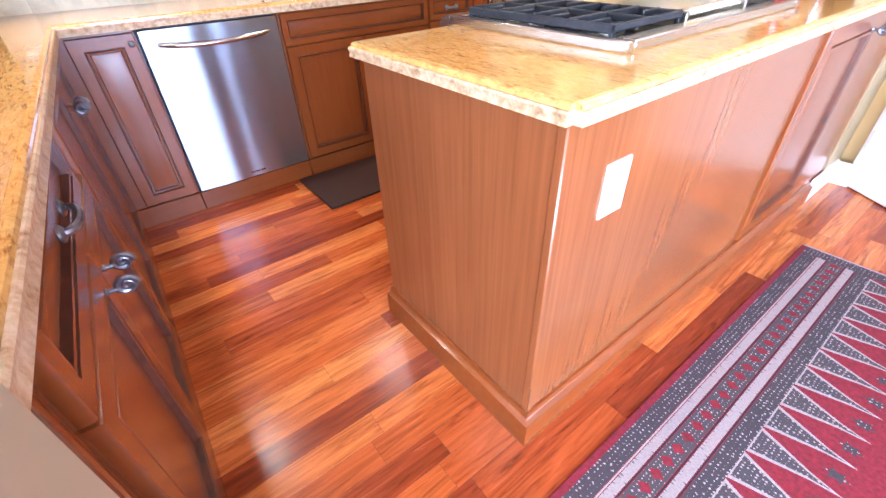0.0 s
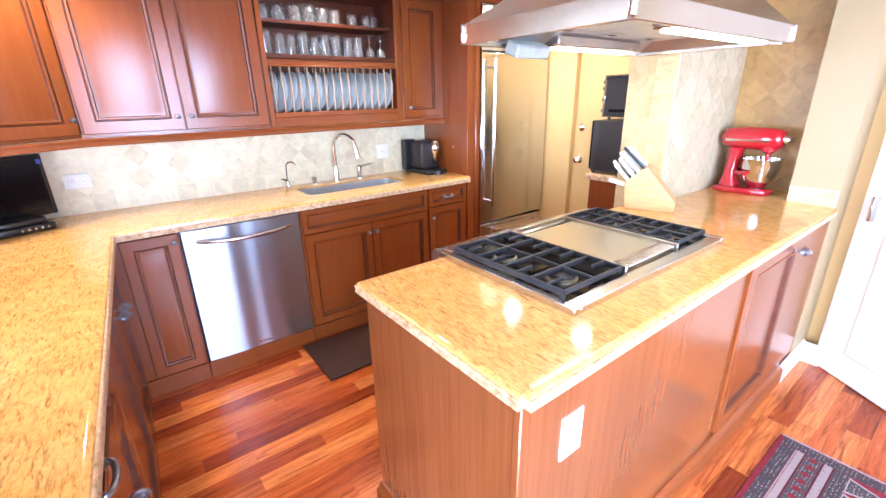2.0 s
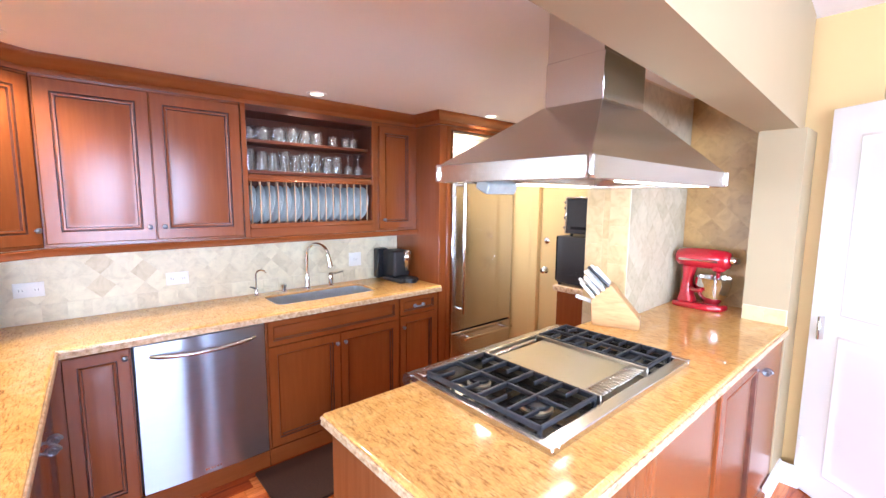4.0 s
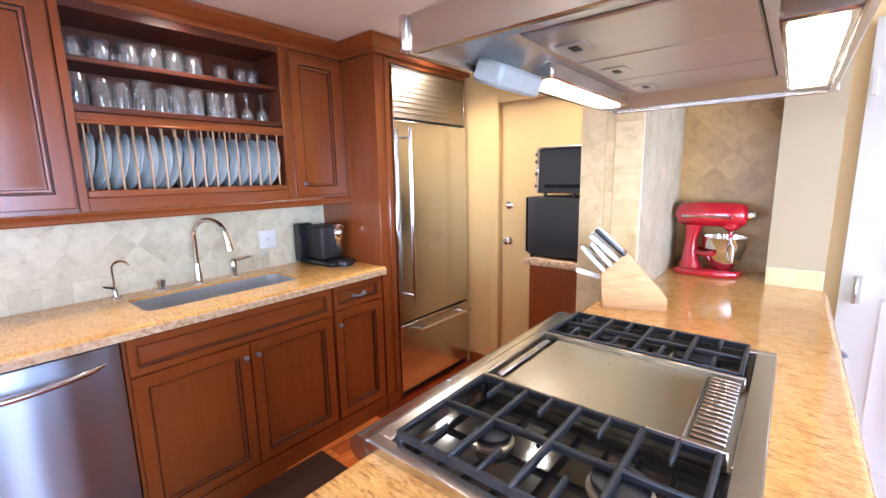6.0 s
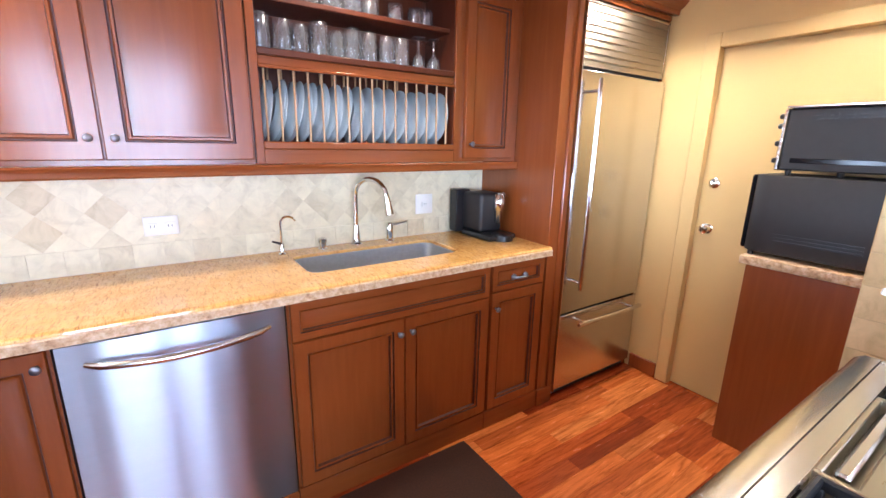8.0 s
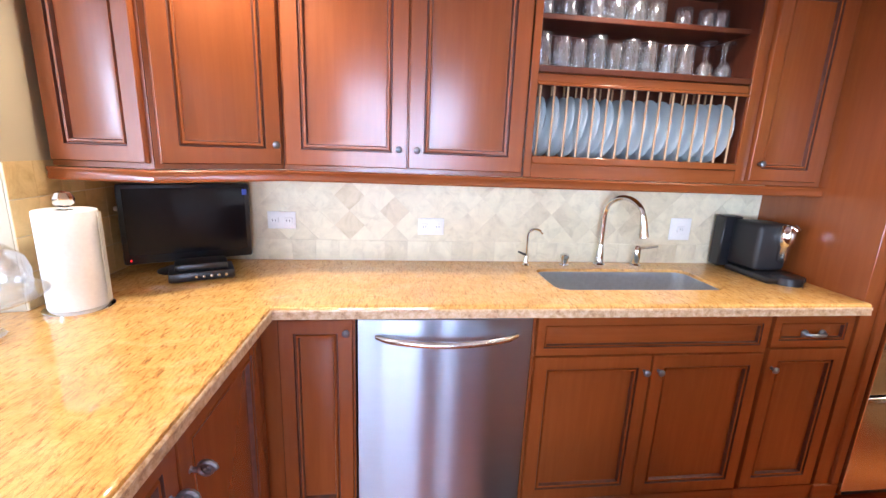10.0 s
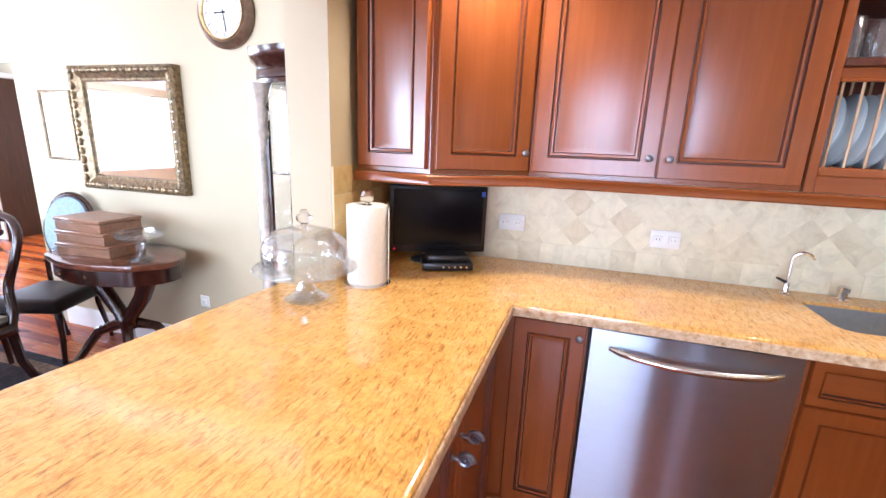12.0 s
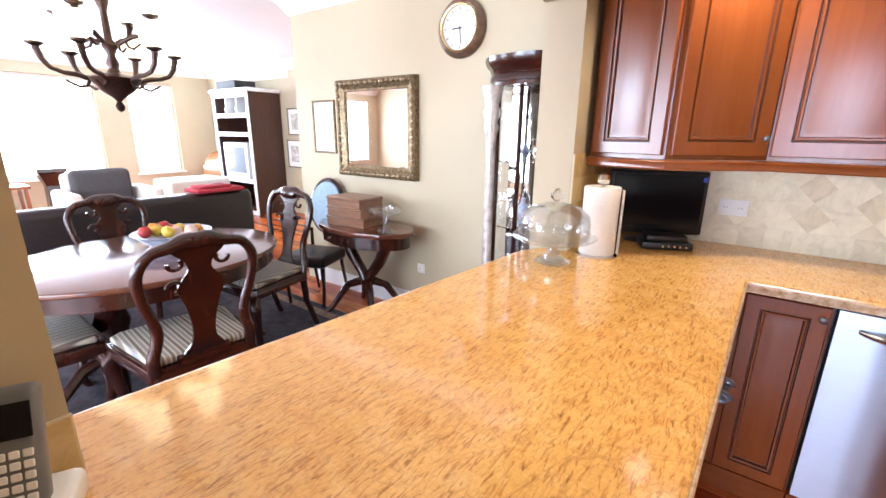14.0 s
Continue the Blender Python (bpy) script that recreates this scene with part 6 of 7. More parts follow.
def picture(m, w, h, label, ink=(0.5, 0.48, 0.42)):
    t = thing("framed_print", label, "picture", m.translation, group="framed prints")
    part("mount", box(0.008, -0.01, 0.008, w - 0.008, -0.004, h - 0.008, m=m), M_WHITE, t)
    b = bmesh.new()
    rows = []
    for ins, out in ((0, 0.0), (0, 0.018), (0.006, 0.022), (0.016, 0.018), (0.018, 0.008)):
        rows.append([b.verts.new((x, -out, z)) for x, z in ((ins, ins), (w - ins, ins), (w - ins, h - ins), (ins, h - ins))])
    for r0, r1 in zip(rows, rows[1:]):
        for k in range(4):
            b.faces.new((r0[k], r0[(k + 1) % 4], r1[(k + 1) % 4], r1[k]))
    b.transform(m)
    part("frame", b, M_GOLD, t)
    part("print", box(w * 0.24, -0.0125, h * 0.2, w * 0.76, -0.0102, h * 0.8, m=m), plain("print_ink", ink, 0.7, 0, 0.5, 18), t, "faded print")


picture(pose(-3.172, NORTH, 1.222), 0.285, 0.44, "pale framed print with a thin gilt frame", (0.72, 0.68, 0.58))
picture(pose(-6.47, 5.2, 1.33), 0.38, 0.43, "small framed print on the living room wall")
picture(pose(-6.54, 5.2, 0.79), 0.4, 0.46, "small framed print on the living room wall")
M_MARK = plain("grey_ink", (0.3, 0.29, 0.28), 0.6)
t = thing("wall_clock", "round wall clock with a white dial and bronze rim", "clock", (-1.615, NORTH, 2.055))
mc = pose(-1.615, NORTH - 0.001, 2.055, 90)
part("rim", lathe([(0.178, 0), (0.18, 0.02), (0.165, 0.04), (0.15, 0.05), (0.138, 0.045), (0.135, 0.03)], 48, m=mc, cap=False), plain("clock_bronze", (0.2, 0.13, 0.09), 0.3, 0.7, 0.3, 20), t)
part("bezel", lathe([(0.141, 0.044), (0.139, 0.052), (0.132, 0.05), (0.131, 0.032)], 48, m=mc, cap=False), M_BRASS, t)
dial = part("dial", lathe([(0, 0.03), (0.136, 0.03), (0.136, 0.027)], 48, m=mc, cap=False), M_WHITE, t)
for k in range(12):
    a = 2 * math.pi * k / 12
    part("mark", box(-0.004, 0.1, 0.0305, 0.004, 0.122, 0.032, m=mc @ pose(0, 0, 0, 0, 0, math.degrees(a))), M_MARK, dial)
part("hand", box(-0.004, -0.015, 0.033, 0.004, 0.06, 0.0345, m=mc @ pose(0, 0, 0, 0, 0, 92)), M_BLACK_M, dial)
part("hand", box(-0.003, -0.015, 0.035, 0.003, 0.1, 0.0365, m=mc @ pose(0, 0, 0, 0, 0, 188)), M_BLACK_M, dial)
outlet("outlet", "white outlet low on the dining wall", pose(-2.0, NORTH, 0.325), 0.07, 0.075, 1)

# glass-fronted curio cabinet
t = thing("curio_cabinet", "tall mahogany curio cabinet with glass sides", "display cabinet", (-1.0, 2.99, 0))
CU = [(-1.22, 3.16), (-1.22, 2.93), (-1.16, 2.86), (-1.0, 2.82), (-0.84, 2.86), (-0.78, 2.93), (-0.78, 3.16)]
part("plinth", prism(CU, 0.0, 0.14, 0.006), M_MAHOGANY, t)
part("top", prism(CU, 1.66, 1.72, 0.004), M_MAHOGANY, t)
part("cornice", moulding([(x, y, 0) for x, y in CU], [(-0.004, 1.66), (0.016, 1.66), (0.02, 1.68), (0.03, 1.685), (0.03, 1.71), (0.024, 1.72), (0.034, 1.75), (0.05, 1.765), (0.058, 1.79), (0.06, 1.81), (-0.004, 1.81)]), M_MAHOGANY, t)
part("roof", prism(CU, 1.72, 1.795), M_MAHOGANY, t)
part("back", box(-1.215, 3.148, 0.14, -0.785, 3.16, 1.66), M_MIRROR, t, "mirrored back")
for x, y in CU:
    part("post", tube([(x * 0.985 - 0.0155, y + 0.004, 0.14), (x * 0.985 - 0.0155, y + 0.004, 1.66)], 0.013, 8), M_MAHOGANY, t)
for (xa, ya), (xb, yb) in list(zip(CU, CU[1:])):
    dx, dy = xb - xa, yb - ya
    ln = math.hypot(dx, dy)
    part("pane", box(0.02, 0.004, 0.16, ln - 0.02, 0.008, 1.64, m=pose(xa, ya, 0, 0, 0, math.degrees(math.atan2(dy, dx)))), M_GLASS, t)
# corner columns; their pale colour is painted window glare
for x in (-1.19, -0.81):
    part("column", lathe([(r * 1.3, z) for r, z in [(0.034, 0.14), (0.038, 0.17), (0.026, 0.2), (0.03, 0.24), (0.024, 0.3), (0.022, 1.3), (0.026, 1.4), (0.036, 1.44), (0.028, 1.47), (0.04, 1.52), (0.03, 1.56), (0.042, 1.61), (0.05, 1.66)]], 16, m=pose(x, 2.85, 0)), M_GLARE_WOOD, t, "polished turned corner column, window glare in its pale colour")
for z in (0.5, 0.87, 1.25):
    part("shelf", prism([(x * 0.96 - 0.04, y + 0.012 if y < 3.1 else y - 0.015) for x, y in CU], z, z + 0.006), M_GLASS, t)
rnd = random.Random(11)
for z in (0.146, 0.507, 0.877, 1.257):
    for k in range(4):
        s = rnd.uniform(0.7, 1.2)
        ob = part("ornament", lathe([(0, 0), (0.03, 0), (0.02, 0.02), (0.035, 0.06), (0.03, 0.1), (0.012, 0.13), (0.015, 0.15), (0, 0.152)], 14, m=pose(-1.14 + 0.09 * k, 3.02 + rnd.uniform(-0.06, 0.05), z) @ Matrix.Diagonal((s, s, s, 1)), cap=False), (M_GLASS, M_DELFT, M_PLATE)[k % 3], t)

# console table and what stands on it
t = thing("console_table", "mahogany card table with a lobed top and splayed legs", "table", (-2.28, 2.88, 0))
lobed = []
for k in range(48):
    a = 2 * math.pi * k / 48
    r = 1 + 0.05 * math.cos(4 * a) + 0.03 * math.cos(8 * a)
    lobed.append((0.41 * r * math.copysign(abs(math.cos(a)) ** 0.7, math.cos(a)), 0.24 * r * math.copysign(abs(math.sin(a)) ** 0.7, math.sin(a))))
part("tabletop", prism(lobed, 0.69, 0.725, 0.006), M_TABLE, t, local=True)
part("apron", prism([(x * 0.93, y * 0.92) for x, y in lobed], 0.6, 0.689), M_MAHOGANY, t, local=True)
for s in (-0.14, 0.06):
    part("drawer_knob", lathe([(0.008, 0), (0.012, 0.012), (0, 0.016)], 10, m=pose(s, -0.222, 0.645, 90)), M_BRASS, t, local=True)
for sx in (-1, 1):
    part("support", tube([(0.22 * sx, 0, 0.6), (0.15 * sx, 0, 0.46), (0.04 * sx, 0, 0.33), (0.02 * sx, 0, 0.26)], [0.05, 0.045, 0.04, 0.045], 10), M_MAHOGANY, t, local=True)
    for sy in (-1, 1):
        part("leg", tube([(0.02 * sx, 0.02 * sy, 0.28), (0.12 * sx, 0.09 * sy, 0.24), (0.22 * sx, 0.17 * sy, 0.06), (0.27 * sx, 0.2 * sy, 0.0)], [0.035, 0.03, 0.022, 0.02], 8), M_MAHOGANY, t, local=True)
M_BOX = wood("leather_box", (0.16, 0.07, 0.04), (0.24, 0.12, 0.07), (0.32, 0.17, 0.1), 0.4, (2, 12, 12))
for k, (w, z) in enumerate(((0.36, 0.725), (0.345, 0.797), (0.35, 0.869))):
    t = thing("wooden_box", "brown wooden box stacked on the card table", "box", (-2.36, 2.86, z), rz=6 - 3 * k, group="stacked boxes")
    part("case", box(-w / 2, -0.12, 0, w / 2, 0.12, 0.05, 0.004), M_BOX, t, local=True)
    part("lid", box(-w / 2 - 0.005, -0.125, 0.051, w / 2 + 0.005, 0.125, 0.071, 0.005), M_BOX, t, local=True)
t = thing("cake_stand", "cut glass pedestal stand on the card table", "cake stand", (-2.02, 2.83, 0.725))
part("stand", lathe([(0, 0), (0.065, 0), (0.06, 0.014), (0.02, 0.045), (0.025, 0.09), (0.05, 0.115), (0.115, 0.13), (0.12, 0.16), (0.116, 0.16), (0.11, 0.137), (0, 0.13)], 14, cap=False), M_CRYSTAL, t, local=True, smooth=20)

# blue armchair by the wall
t = thing("blue_chair", "dark wood chair with a pale blue padded back", "chair", (-2.84, 2.84, 0), rz=20)
t.scale = (0.78, 0.85, 0.95)
part("seat", box(-0.24, -0.25, 0.36, 0.24, 0.2, 0.46, 0.03, seg=3), M_LEATHER, t, local=True)
b = lathe([(0, -0.025), (0.19, -0.025), (0.2, -0.01), (0.19, 0.03), (0, 0.045)], 32, cap=False)
b.transform(pose(0, 0.26, 0.82, 78) @ Matrix.Diagonal((0.95, 1.15, 1, 1)))
part("backrest", b, M_BLUE, t, "pale blue oval padded back", local=True, smooth=70)
ring = [(0.2 * math.cos(2 * math.pi * k / 30), 0.265 + 0.05 * math.sin(2 * math.pi * k / 30), 0.82 + 0.235 * math.sin(2 * math.pi * k / 30)) for k in range(30)]
part("back_frame", tube(ring, 0.018, 8, closed=True), M_MAHOGANY, t, local=True)
for sx in (-1, 1):
    part("leg", tube([(0.2 * sx, -0.2, 0.37), (0.22 * sx, -0.22, 0.2), (0.2 * sx, -0.22, 0.0)], [0.025, 0.02, 0.016], 8), M_MAHOGANY, t, local=True)
    part("leg", tube([(0.18 * sx, 0.2, 0.62), (0.18 * sx, 0.2, 0.3), (0.19 * sx, 0.28, 0.0)], [0.018, 0.02, 0.016], 8), M_MAHOGANY, t, local=True)

# sofa seen from behind
t = thing("leather_sofa", "long dark brown leather sofa seen from behind", "sofa", (-4.45, 2.3, 0))
part("backrest", box(-4.3, 1.15, 0.12, -4.08, 3.05, 0.83, 0.06, seg=3), M_LEATHER, t)
part("base", box(-4.95, 1.2, 0.1, -4.3, 3.0, 0.42, 0.04, seg=2), M_LEATHER, t)
for y0 in (1.15, 2.85):
    part("arm", box(-4.95, y0, 0.1, -4.26, y0 + 0.2, 0.62, 0.06, seg=3), M_LEATHER, t)
for k in range(3):
    part("seat_cushion", box(-4.96, 1.36 + 0.495 * k, 0.42, -4.3, 1.85 + 0.495 * k, 0.55, 0.04, seg=3), M_LEATHER, t)
for x in (-4.9, -4.12):
    for y in (1.25, 2.95):
        part("foot", lathe([(0.025, 0), (0.03, 0.1)], 10, m=pose(x, y, 0)), M_MAHOGANY, t)
M_THROW = plain("red_fabric", (0.4, 0.03, 0.045), 0.85, 0, 0.25, 30)
t = thing("red_throw", "folded red throw lying over the sofa's back", "blanket", (-4.2, 2.72, 0.83))
part("cloth", box(-4.35, 2.5, 0.832, -4.05, 2.95, 0.87, 0.015, seg=3), M_THROW, t)
part("fold", box(-4.32, 2.55, 0.871, -4.1, 2.85, 0.895, 0.01, seg=3), M_THROW, t)
M_GREY = plain("grey_fabric", (0.07, 0.066, 0.068), 0.85, 0, 0.2, 50)
M_CREAM = plain("cream_fabric", (0.72, 0.68, 0.6), 0.85, 0, 0.08, 40)
t = thing("armchair", "cream armchair with a grey cushion", "armchair", (-6.6, 2.55, 0))
part("seat", box(-7.0, 2.2, 0.0, -6.3, 2.95, 0.45, 0.05, seg=3), M_CREAM, t)
part("backrest", box(-7.15, 2.2, 0.1, -6.98, 2.95, 0.85, 0.06, seg=3), M_CREAM, t)
for y in (2.08, 2.95):
    part("arm", box(-7.1, y, 0.1, -6.3, y + 0.14, 0.66, 0.05, seg=3), M_CREAM, t)
t = thing("cushion", "soft grey cushion leaning in the armchair", "cushion", (-6.85, 2.57, 0.45))
part("pillow", box(-6.97, 2.25, 0.452, -6.8, 2.9, 0.9, 0.07, seg=4), M_GREY, t)
t = thing("white_bench", "low white upholstered bench by the window", "bench", (-7.6, 4.0, 0))
part("seat", box(-7.95, 3.55, 0.2, -7.25, 4.5, 0.62, 0.05, seg=3), M_CREAM, t)
for x in (-7.85, -7.35):
    for y in (3.65, 4.4):
        part("leg", lathe([(0.02, 0), (0.025, 0.2)], 10, m=pose(x, y, 0)), M_MAHOGANY, t)
t = thing("dark_pedestal", "dark wooden pedestal by the window", "pedestal", (-8.2, 2.35, 0))
part("column", lathe([(0.2, 0), (0.2, 0.06), (0.13, 0.1), (0.11, 0.6), (0.2, 0.78), (0.24, 0.8), (0.24, 0.85), (0, 0.85)], 4, m=pose(-8.2, 2.35, 0, 0, 0, 45)), M_MAHOGANY, t, smooth=10)
t = thing("side_desk", "reddish wooden side table under the window", "table", (-8.3, 1.9, 0))
part("top", box(-8.6, 1.5, 0.58, -8.1, 2.1, 0.62, 0.005), M_CHERRY_X, t)
for x in (-8.55, -8.15):
    for y in (1.55, 2.05):
        part("leg", box(x - 0.02, y - 0.02, 0, x + 0.02, y + 0.02, 0.58, 0.003), M_CHERRY, t)
t = thing("secretary_desk", "small dark secretary desk with white ornaments", "desk", (-8.2, 4.95, 0))
part("case", box(-8.6, 4.7, 0.0, -7.75, 5.18, 0.75, 0.008), M_CHERRY, t)
b = bmesh.new()
lo = [(4.72, 0.75), (4.76, 0.85), (4.9, 0.98), (5.05, 1.02), (5.18, 1.02), (5.18, 0.75)]
r0 = [b.verts.new((-8.58, y, z)) for y, z in lo]
r1 = [b.verts.new((-7.77, y, z)) for y, z in lo]
for k in range(6):
    b.faces.new((r0[k], r0[(k + 1) % 6], r1[(k + 1) % 6], r1[k]))
b.faces.new(r0)
b.faces.new(r1)
part("roll_top", b, M_CHERRY_X, t)
part("shelf_back", box(-8.5, 5.1, 1.02, -7.85, 5.18, 1.55, 0.006), M_CHERRY, t)
for k in range(4):
    ob = thing("vase", "small white china vase on the desk", "vase", (-8.4 + 0.17 * k, 5.03, 1.021), group="vases")
    part("body", lathe([(0, 0), (0.03, 0), (0.05, 0.05), (0.04, 0.1), (0.018, 0.14), (0.025, 0.17), (0.02, 0.17), (0, 0.15)], 14, cap=False), M_PLATE, ob, local=True)

# media cabinet
t = thing("media_cabinet", "tall dark wooden media cabinet with a white front", "cabinet", (-7.20, 4.9, 0))
part("side", box(-6.69, 4.62, 0, -6.65, 5.19, 2.0, 0.004), M_WALNUT, t)
part("side", box(-7.75, 4.62, 0, -7.71, 5.19, 2.0, 0.004), M_WALNUT, t)
part("back", box(-7.71, 5.17, 0, -6.69, 5.19, 2.0), M_WALNUT, t)
part("top", box(-7.79, 4.57, 2.0, -6.61, 5.19, 2.06, 0.012), M_TRIM, t)
for z in (0.1, 0.55, 1.32, 1.62, 1.96):
    part("shelf", box(-7.71, 4.63, z, -6.69, 5.17, z + 0.03), M_WALNUT, t)
for x in (-7.75, -6.71):
    part("front_stile", box(x, 4.6, 0, x + 0.06, 4.622, 2.0, 0.003), M_TRIM, t, "pale painted stile")
for z in (0.0, 0.53, 1.3, 1.6, 1.92):
    part("front_rail", box(-7.69, 4.602, z, -6.71, 4.62, z + 0.07, 0.003), M_TRIM, t, "pale painted rail")
for k in range(2):
    part("divider", box(-7.39 + 0.33 * k, 4.63, 1.65, -7.37 + 0.33 * k, 5.17, 1.96), M_TRIM, t)
tv = thing("old_television", "grey box television standing in the media cabinet", "television", (-7.20, 4.85, 0.58))
part("case", box(-7.57, 4.6, 0.581, -6.81, 5.1, 1.2, 0.03, seg=2), plain("silver_plastic", (0.5, 0.5, 0.52), 0.4), tv)
part("screen", box(-7.49, 4.594, 0.7, -6.89, 4.601, 1.13, 0.02), plain("crt_glass", (0.14, 0.16, 0.18), 0.12), tv)
for k in range(3):
    ob = thing("figurine", "small white figurine on the cabinet shelf", "ornament", (-7.53 + 0.33 * k, 4.75, 1.65), group="figurines")
    part("body", lathe([(0, 0), (0.06, 0), (0.05, 0.05), (0.07, 0.1), (0.03, 0.15), (0.035, 0.19), (0, 0.2)], 12, cap=False), M_PLATE, ob, local=True)
sp = thing("speaker", "black speaker lying on the media cabinet", "speaker", (-7.40, 4.85, 2.06))
part("case", box(-7.70, 4.68, 2.061, -7.10, 5.05, 2.2, 0.008), M_BLACK_M, sp)
vt = thing("air_vent", "white slatted air vent high on the wall", "vent", (-6.90, 5.2, 2.25))
part("frame", box(-7.40, 5.188, 2.24, -6.38, 5.199, 2.36, 0.002), M_TRIM, vt)
for k in range(6):
    part("slat", box(-7.37, 5.178, 2.25 + 0.017 * k, -6.41, 5.19, 2.258 + 0.017 * k, 0.001), plain("vent_grey", (0.5, 0.5, 0.48), 0.5), vt)

# dining rug
M_RUG2 = plain("dark_rug", (0.035, 0.03, 0.04), 0.95, 0, 0.8, 16)
t = thing("dining_rug", "dark patterned rug under the dining table", "rug", (-2.6, 1.5, 0))
part("rug_field", box(-4.0, 0.35, 0.0, -1.35, 2.75, 0.01, 0.003), M_RUG2, t)
part("border", box(-3.95, 2.6, 0.0101, -1.4, 2.68, 0.0115), plain("rug_border", (0.2, 0.13, 0.09), 0.95, 0, 0.6, 40), t)

# ---- runner rug before the island ----
def woven(name, a, b, c, scale, along=1.0):
    ma, nt, p = node_mat(name, 0.95)
    v = coords(nt, (1, along, 1), shift=False)
    vo = nt.nodes.new("ShaderNodeTexVoronoi")
    vo.distance = "MANHATTAN"
    vo.inputs["Scale"].default_value = scale
    vo.inputs["Randomness"].default_value = 0.35
    nt.links.new(v, vo.inputs["Vector"])
    n = noise_tex(nt, v, 400, 3)
    col = ramp(nt, vo.outputs["Distance"], [(0.0, c), (0.28, c), (0.34, b), (0.55, b), (0.62, a), (1.0, a)])
    nt.links.new(mixc(nt, col, ramp(nt, n, [(0.3, (0.55, 0.55, 0.55)), (0.7, (1.15, 1.15, 1.15))]), 0.6, "MULTIPLY"), p.inputs["Base Color"])
    bump(nt, p, n, 0.5, 0.002)
    return ma


INK, WOOL, RED = (0.018, 0.014, 0.022), (0.36, 0.31, 0.31), (0.2, 0.012, 0.025)
M_W1 = woven("woven_dark", (0.06, 0.05, 0.06), (0.44, 0.39, 0.39), INK, 80)
M_W2 = woven("woven_pale", WOOL, (0.16, 0.13, 0.14), INK, 80, 0.4)
M_W3 = woven("woven_grey", (0.07, 0.06, 0.07), (0.44, 0.39, 0.39), INK, 90)
M_WR = plain("rug_red", RED, 0.95, 0, 0.35, 90)
M_WI = plain("rug_ink", INK, 0.95, 0, 0.4, 120)
M_WC = plain("rug_wool", WOOL, 0.95, 0, 0.2, 120)
RX0, RX1, RY1, RY0 = -0.2, 2.31, 0.388, -0.62
rug = thing("runner_rug", "red and black woven tribal runner on the floor", "rug", (1.0, -0.1, 0))
part("rug_field", box(RX0, RY0, 0.0, RX1, RY1, 0.008, 0.003), M_WR, rug)
Z = 0.0082


def band(y0, y1, material, name="band"):
    for yy0, yy1 in ((RY1 - y1, RY1 - y0), (RY0 + y0, RY0 + y1)):
        part(name, box(RX0 + 0.02, yy0, 0.006, RX1 - 0.06, yy1, Z), material, rug)


band(0.022, 0.07, M_W1)
band(0.072, 0.076, M_WC)
band(0.078, 0.102, M_W2)
band(0.104, 0.108, M_WI)
band(0.11, 0.162, M_W3)
band(0.164, 0.168, M_WI)
band(0.17, 0.196, M_W2)
band(0.198, 0.202, M_WI)
band(0.204, 0.25, M_W1)
part("end_band", box(RX1 - 0.058, RY0 + 0.02, 0.006, RX1 - 0.008, RY1 - 0.02, Z), M_W1, rug)
part("end_fringe", box(RX1 - 0.004, RY0 + 0.005, 0.002, RX1 + 0.012, RY1 - 0.005, 0.007, 0.002), M_WC, rug)
n = 46
for k in range(n):
    x = RX0 + 0.05 + (RX1 - RX0 - 0.13) * k / (n - 1)
    for yc in (RY1 - 0.136, RY0 + 0.136):
        part("diamond", prism([(x - 0.017, yc), (x, yc - 0.02), (x + 0.017, yc), (x, yc + 0.02)], 0.0065, Z + 0.0004), M_WR, rug)
m2 = 22
for k in range(m2):
    x = RX0 + 0.08 + (RX1 - RX0 - 0.2) * k / (m2 - 1)
    for s, ye in ((-1, RY1 - 0.25), (1, RY0 + 0.25)):
        part("spear", prism([(x - 0.052, ye), (x + 0.052, ye), (x + 0.012, ye + s * 0.13), (x, ye + s * 0.2), (x - 0.012, ye + s * 0.13)], 0.006, Z + 0.0002), M_WC, rug)
        part("spear_core", prism([(x - 0.04, ye + s * 0.004), (x + 0.04, ye + s * 0.004), (x + 0.008, ye + s * 0.12), (x, ye + s * 0.175), (x - 0.008, ye + s * 0.12)], 0.006, Z + 0.0005), M_W3, rug)
        part("star", prism([(x + 0.052 + 0.02 * math.cos(a) * (1 if j % 2 else 0.5), ye + s * 0.17 + 0.03 * math.sin(a) * (1 if j % 2 else 0.5)) for j, a in enumerate([2 * math.pi * q / 12 for q in range(12)])], 0.006, Z + 0.0006), M_W1, rug)

# ---- tiles ----
def clip(poly, x0, y0, x1, y1):
    """The part of a polygon inside a rectangle."""
    for axis, lim, keep in ((0, x0, 1), (0, x1, -1), (1, y0, 1), (1, y1, -1)):
        out = []
        for i, p in enumerate(poly):
            q = poly[(i + 1) % len(poly)]
            a, c = (p[axis] - lim) * keep, (q[axis] - lim) * keep
            if a >= 0:
                out.append(p)
            if (a >= 0) != (c >= 0):
                k = a / (a - c)
                out.append((p[0] + k * (q[0] - p[0]), p[1] + k * (q[1] - p[1])))
        poly = out
        if len(poly) < 3:
            return []
    return poly


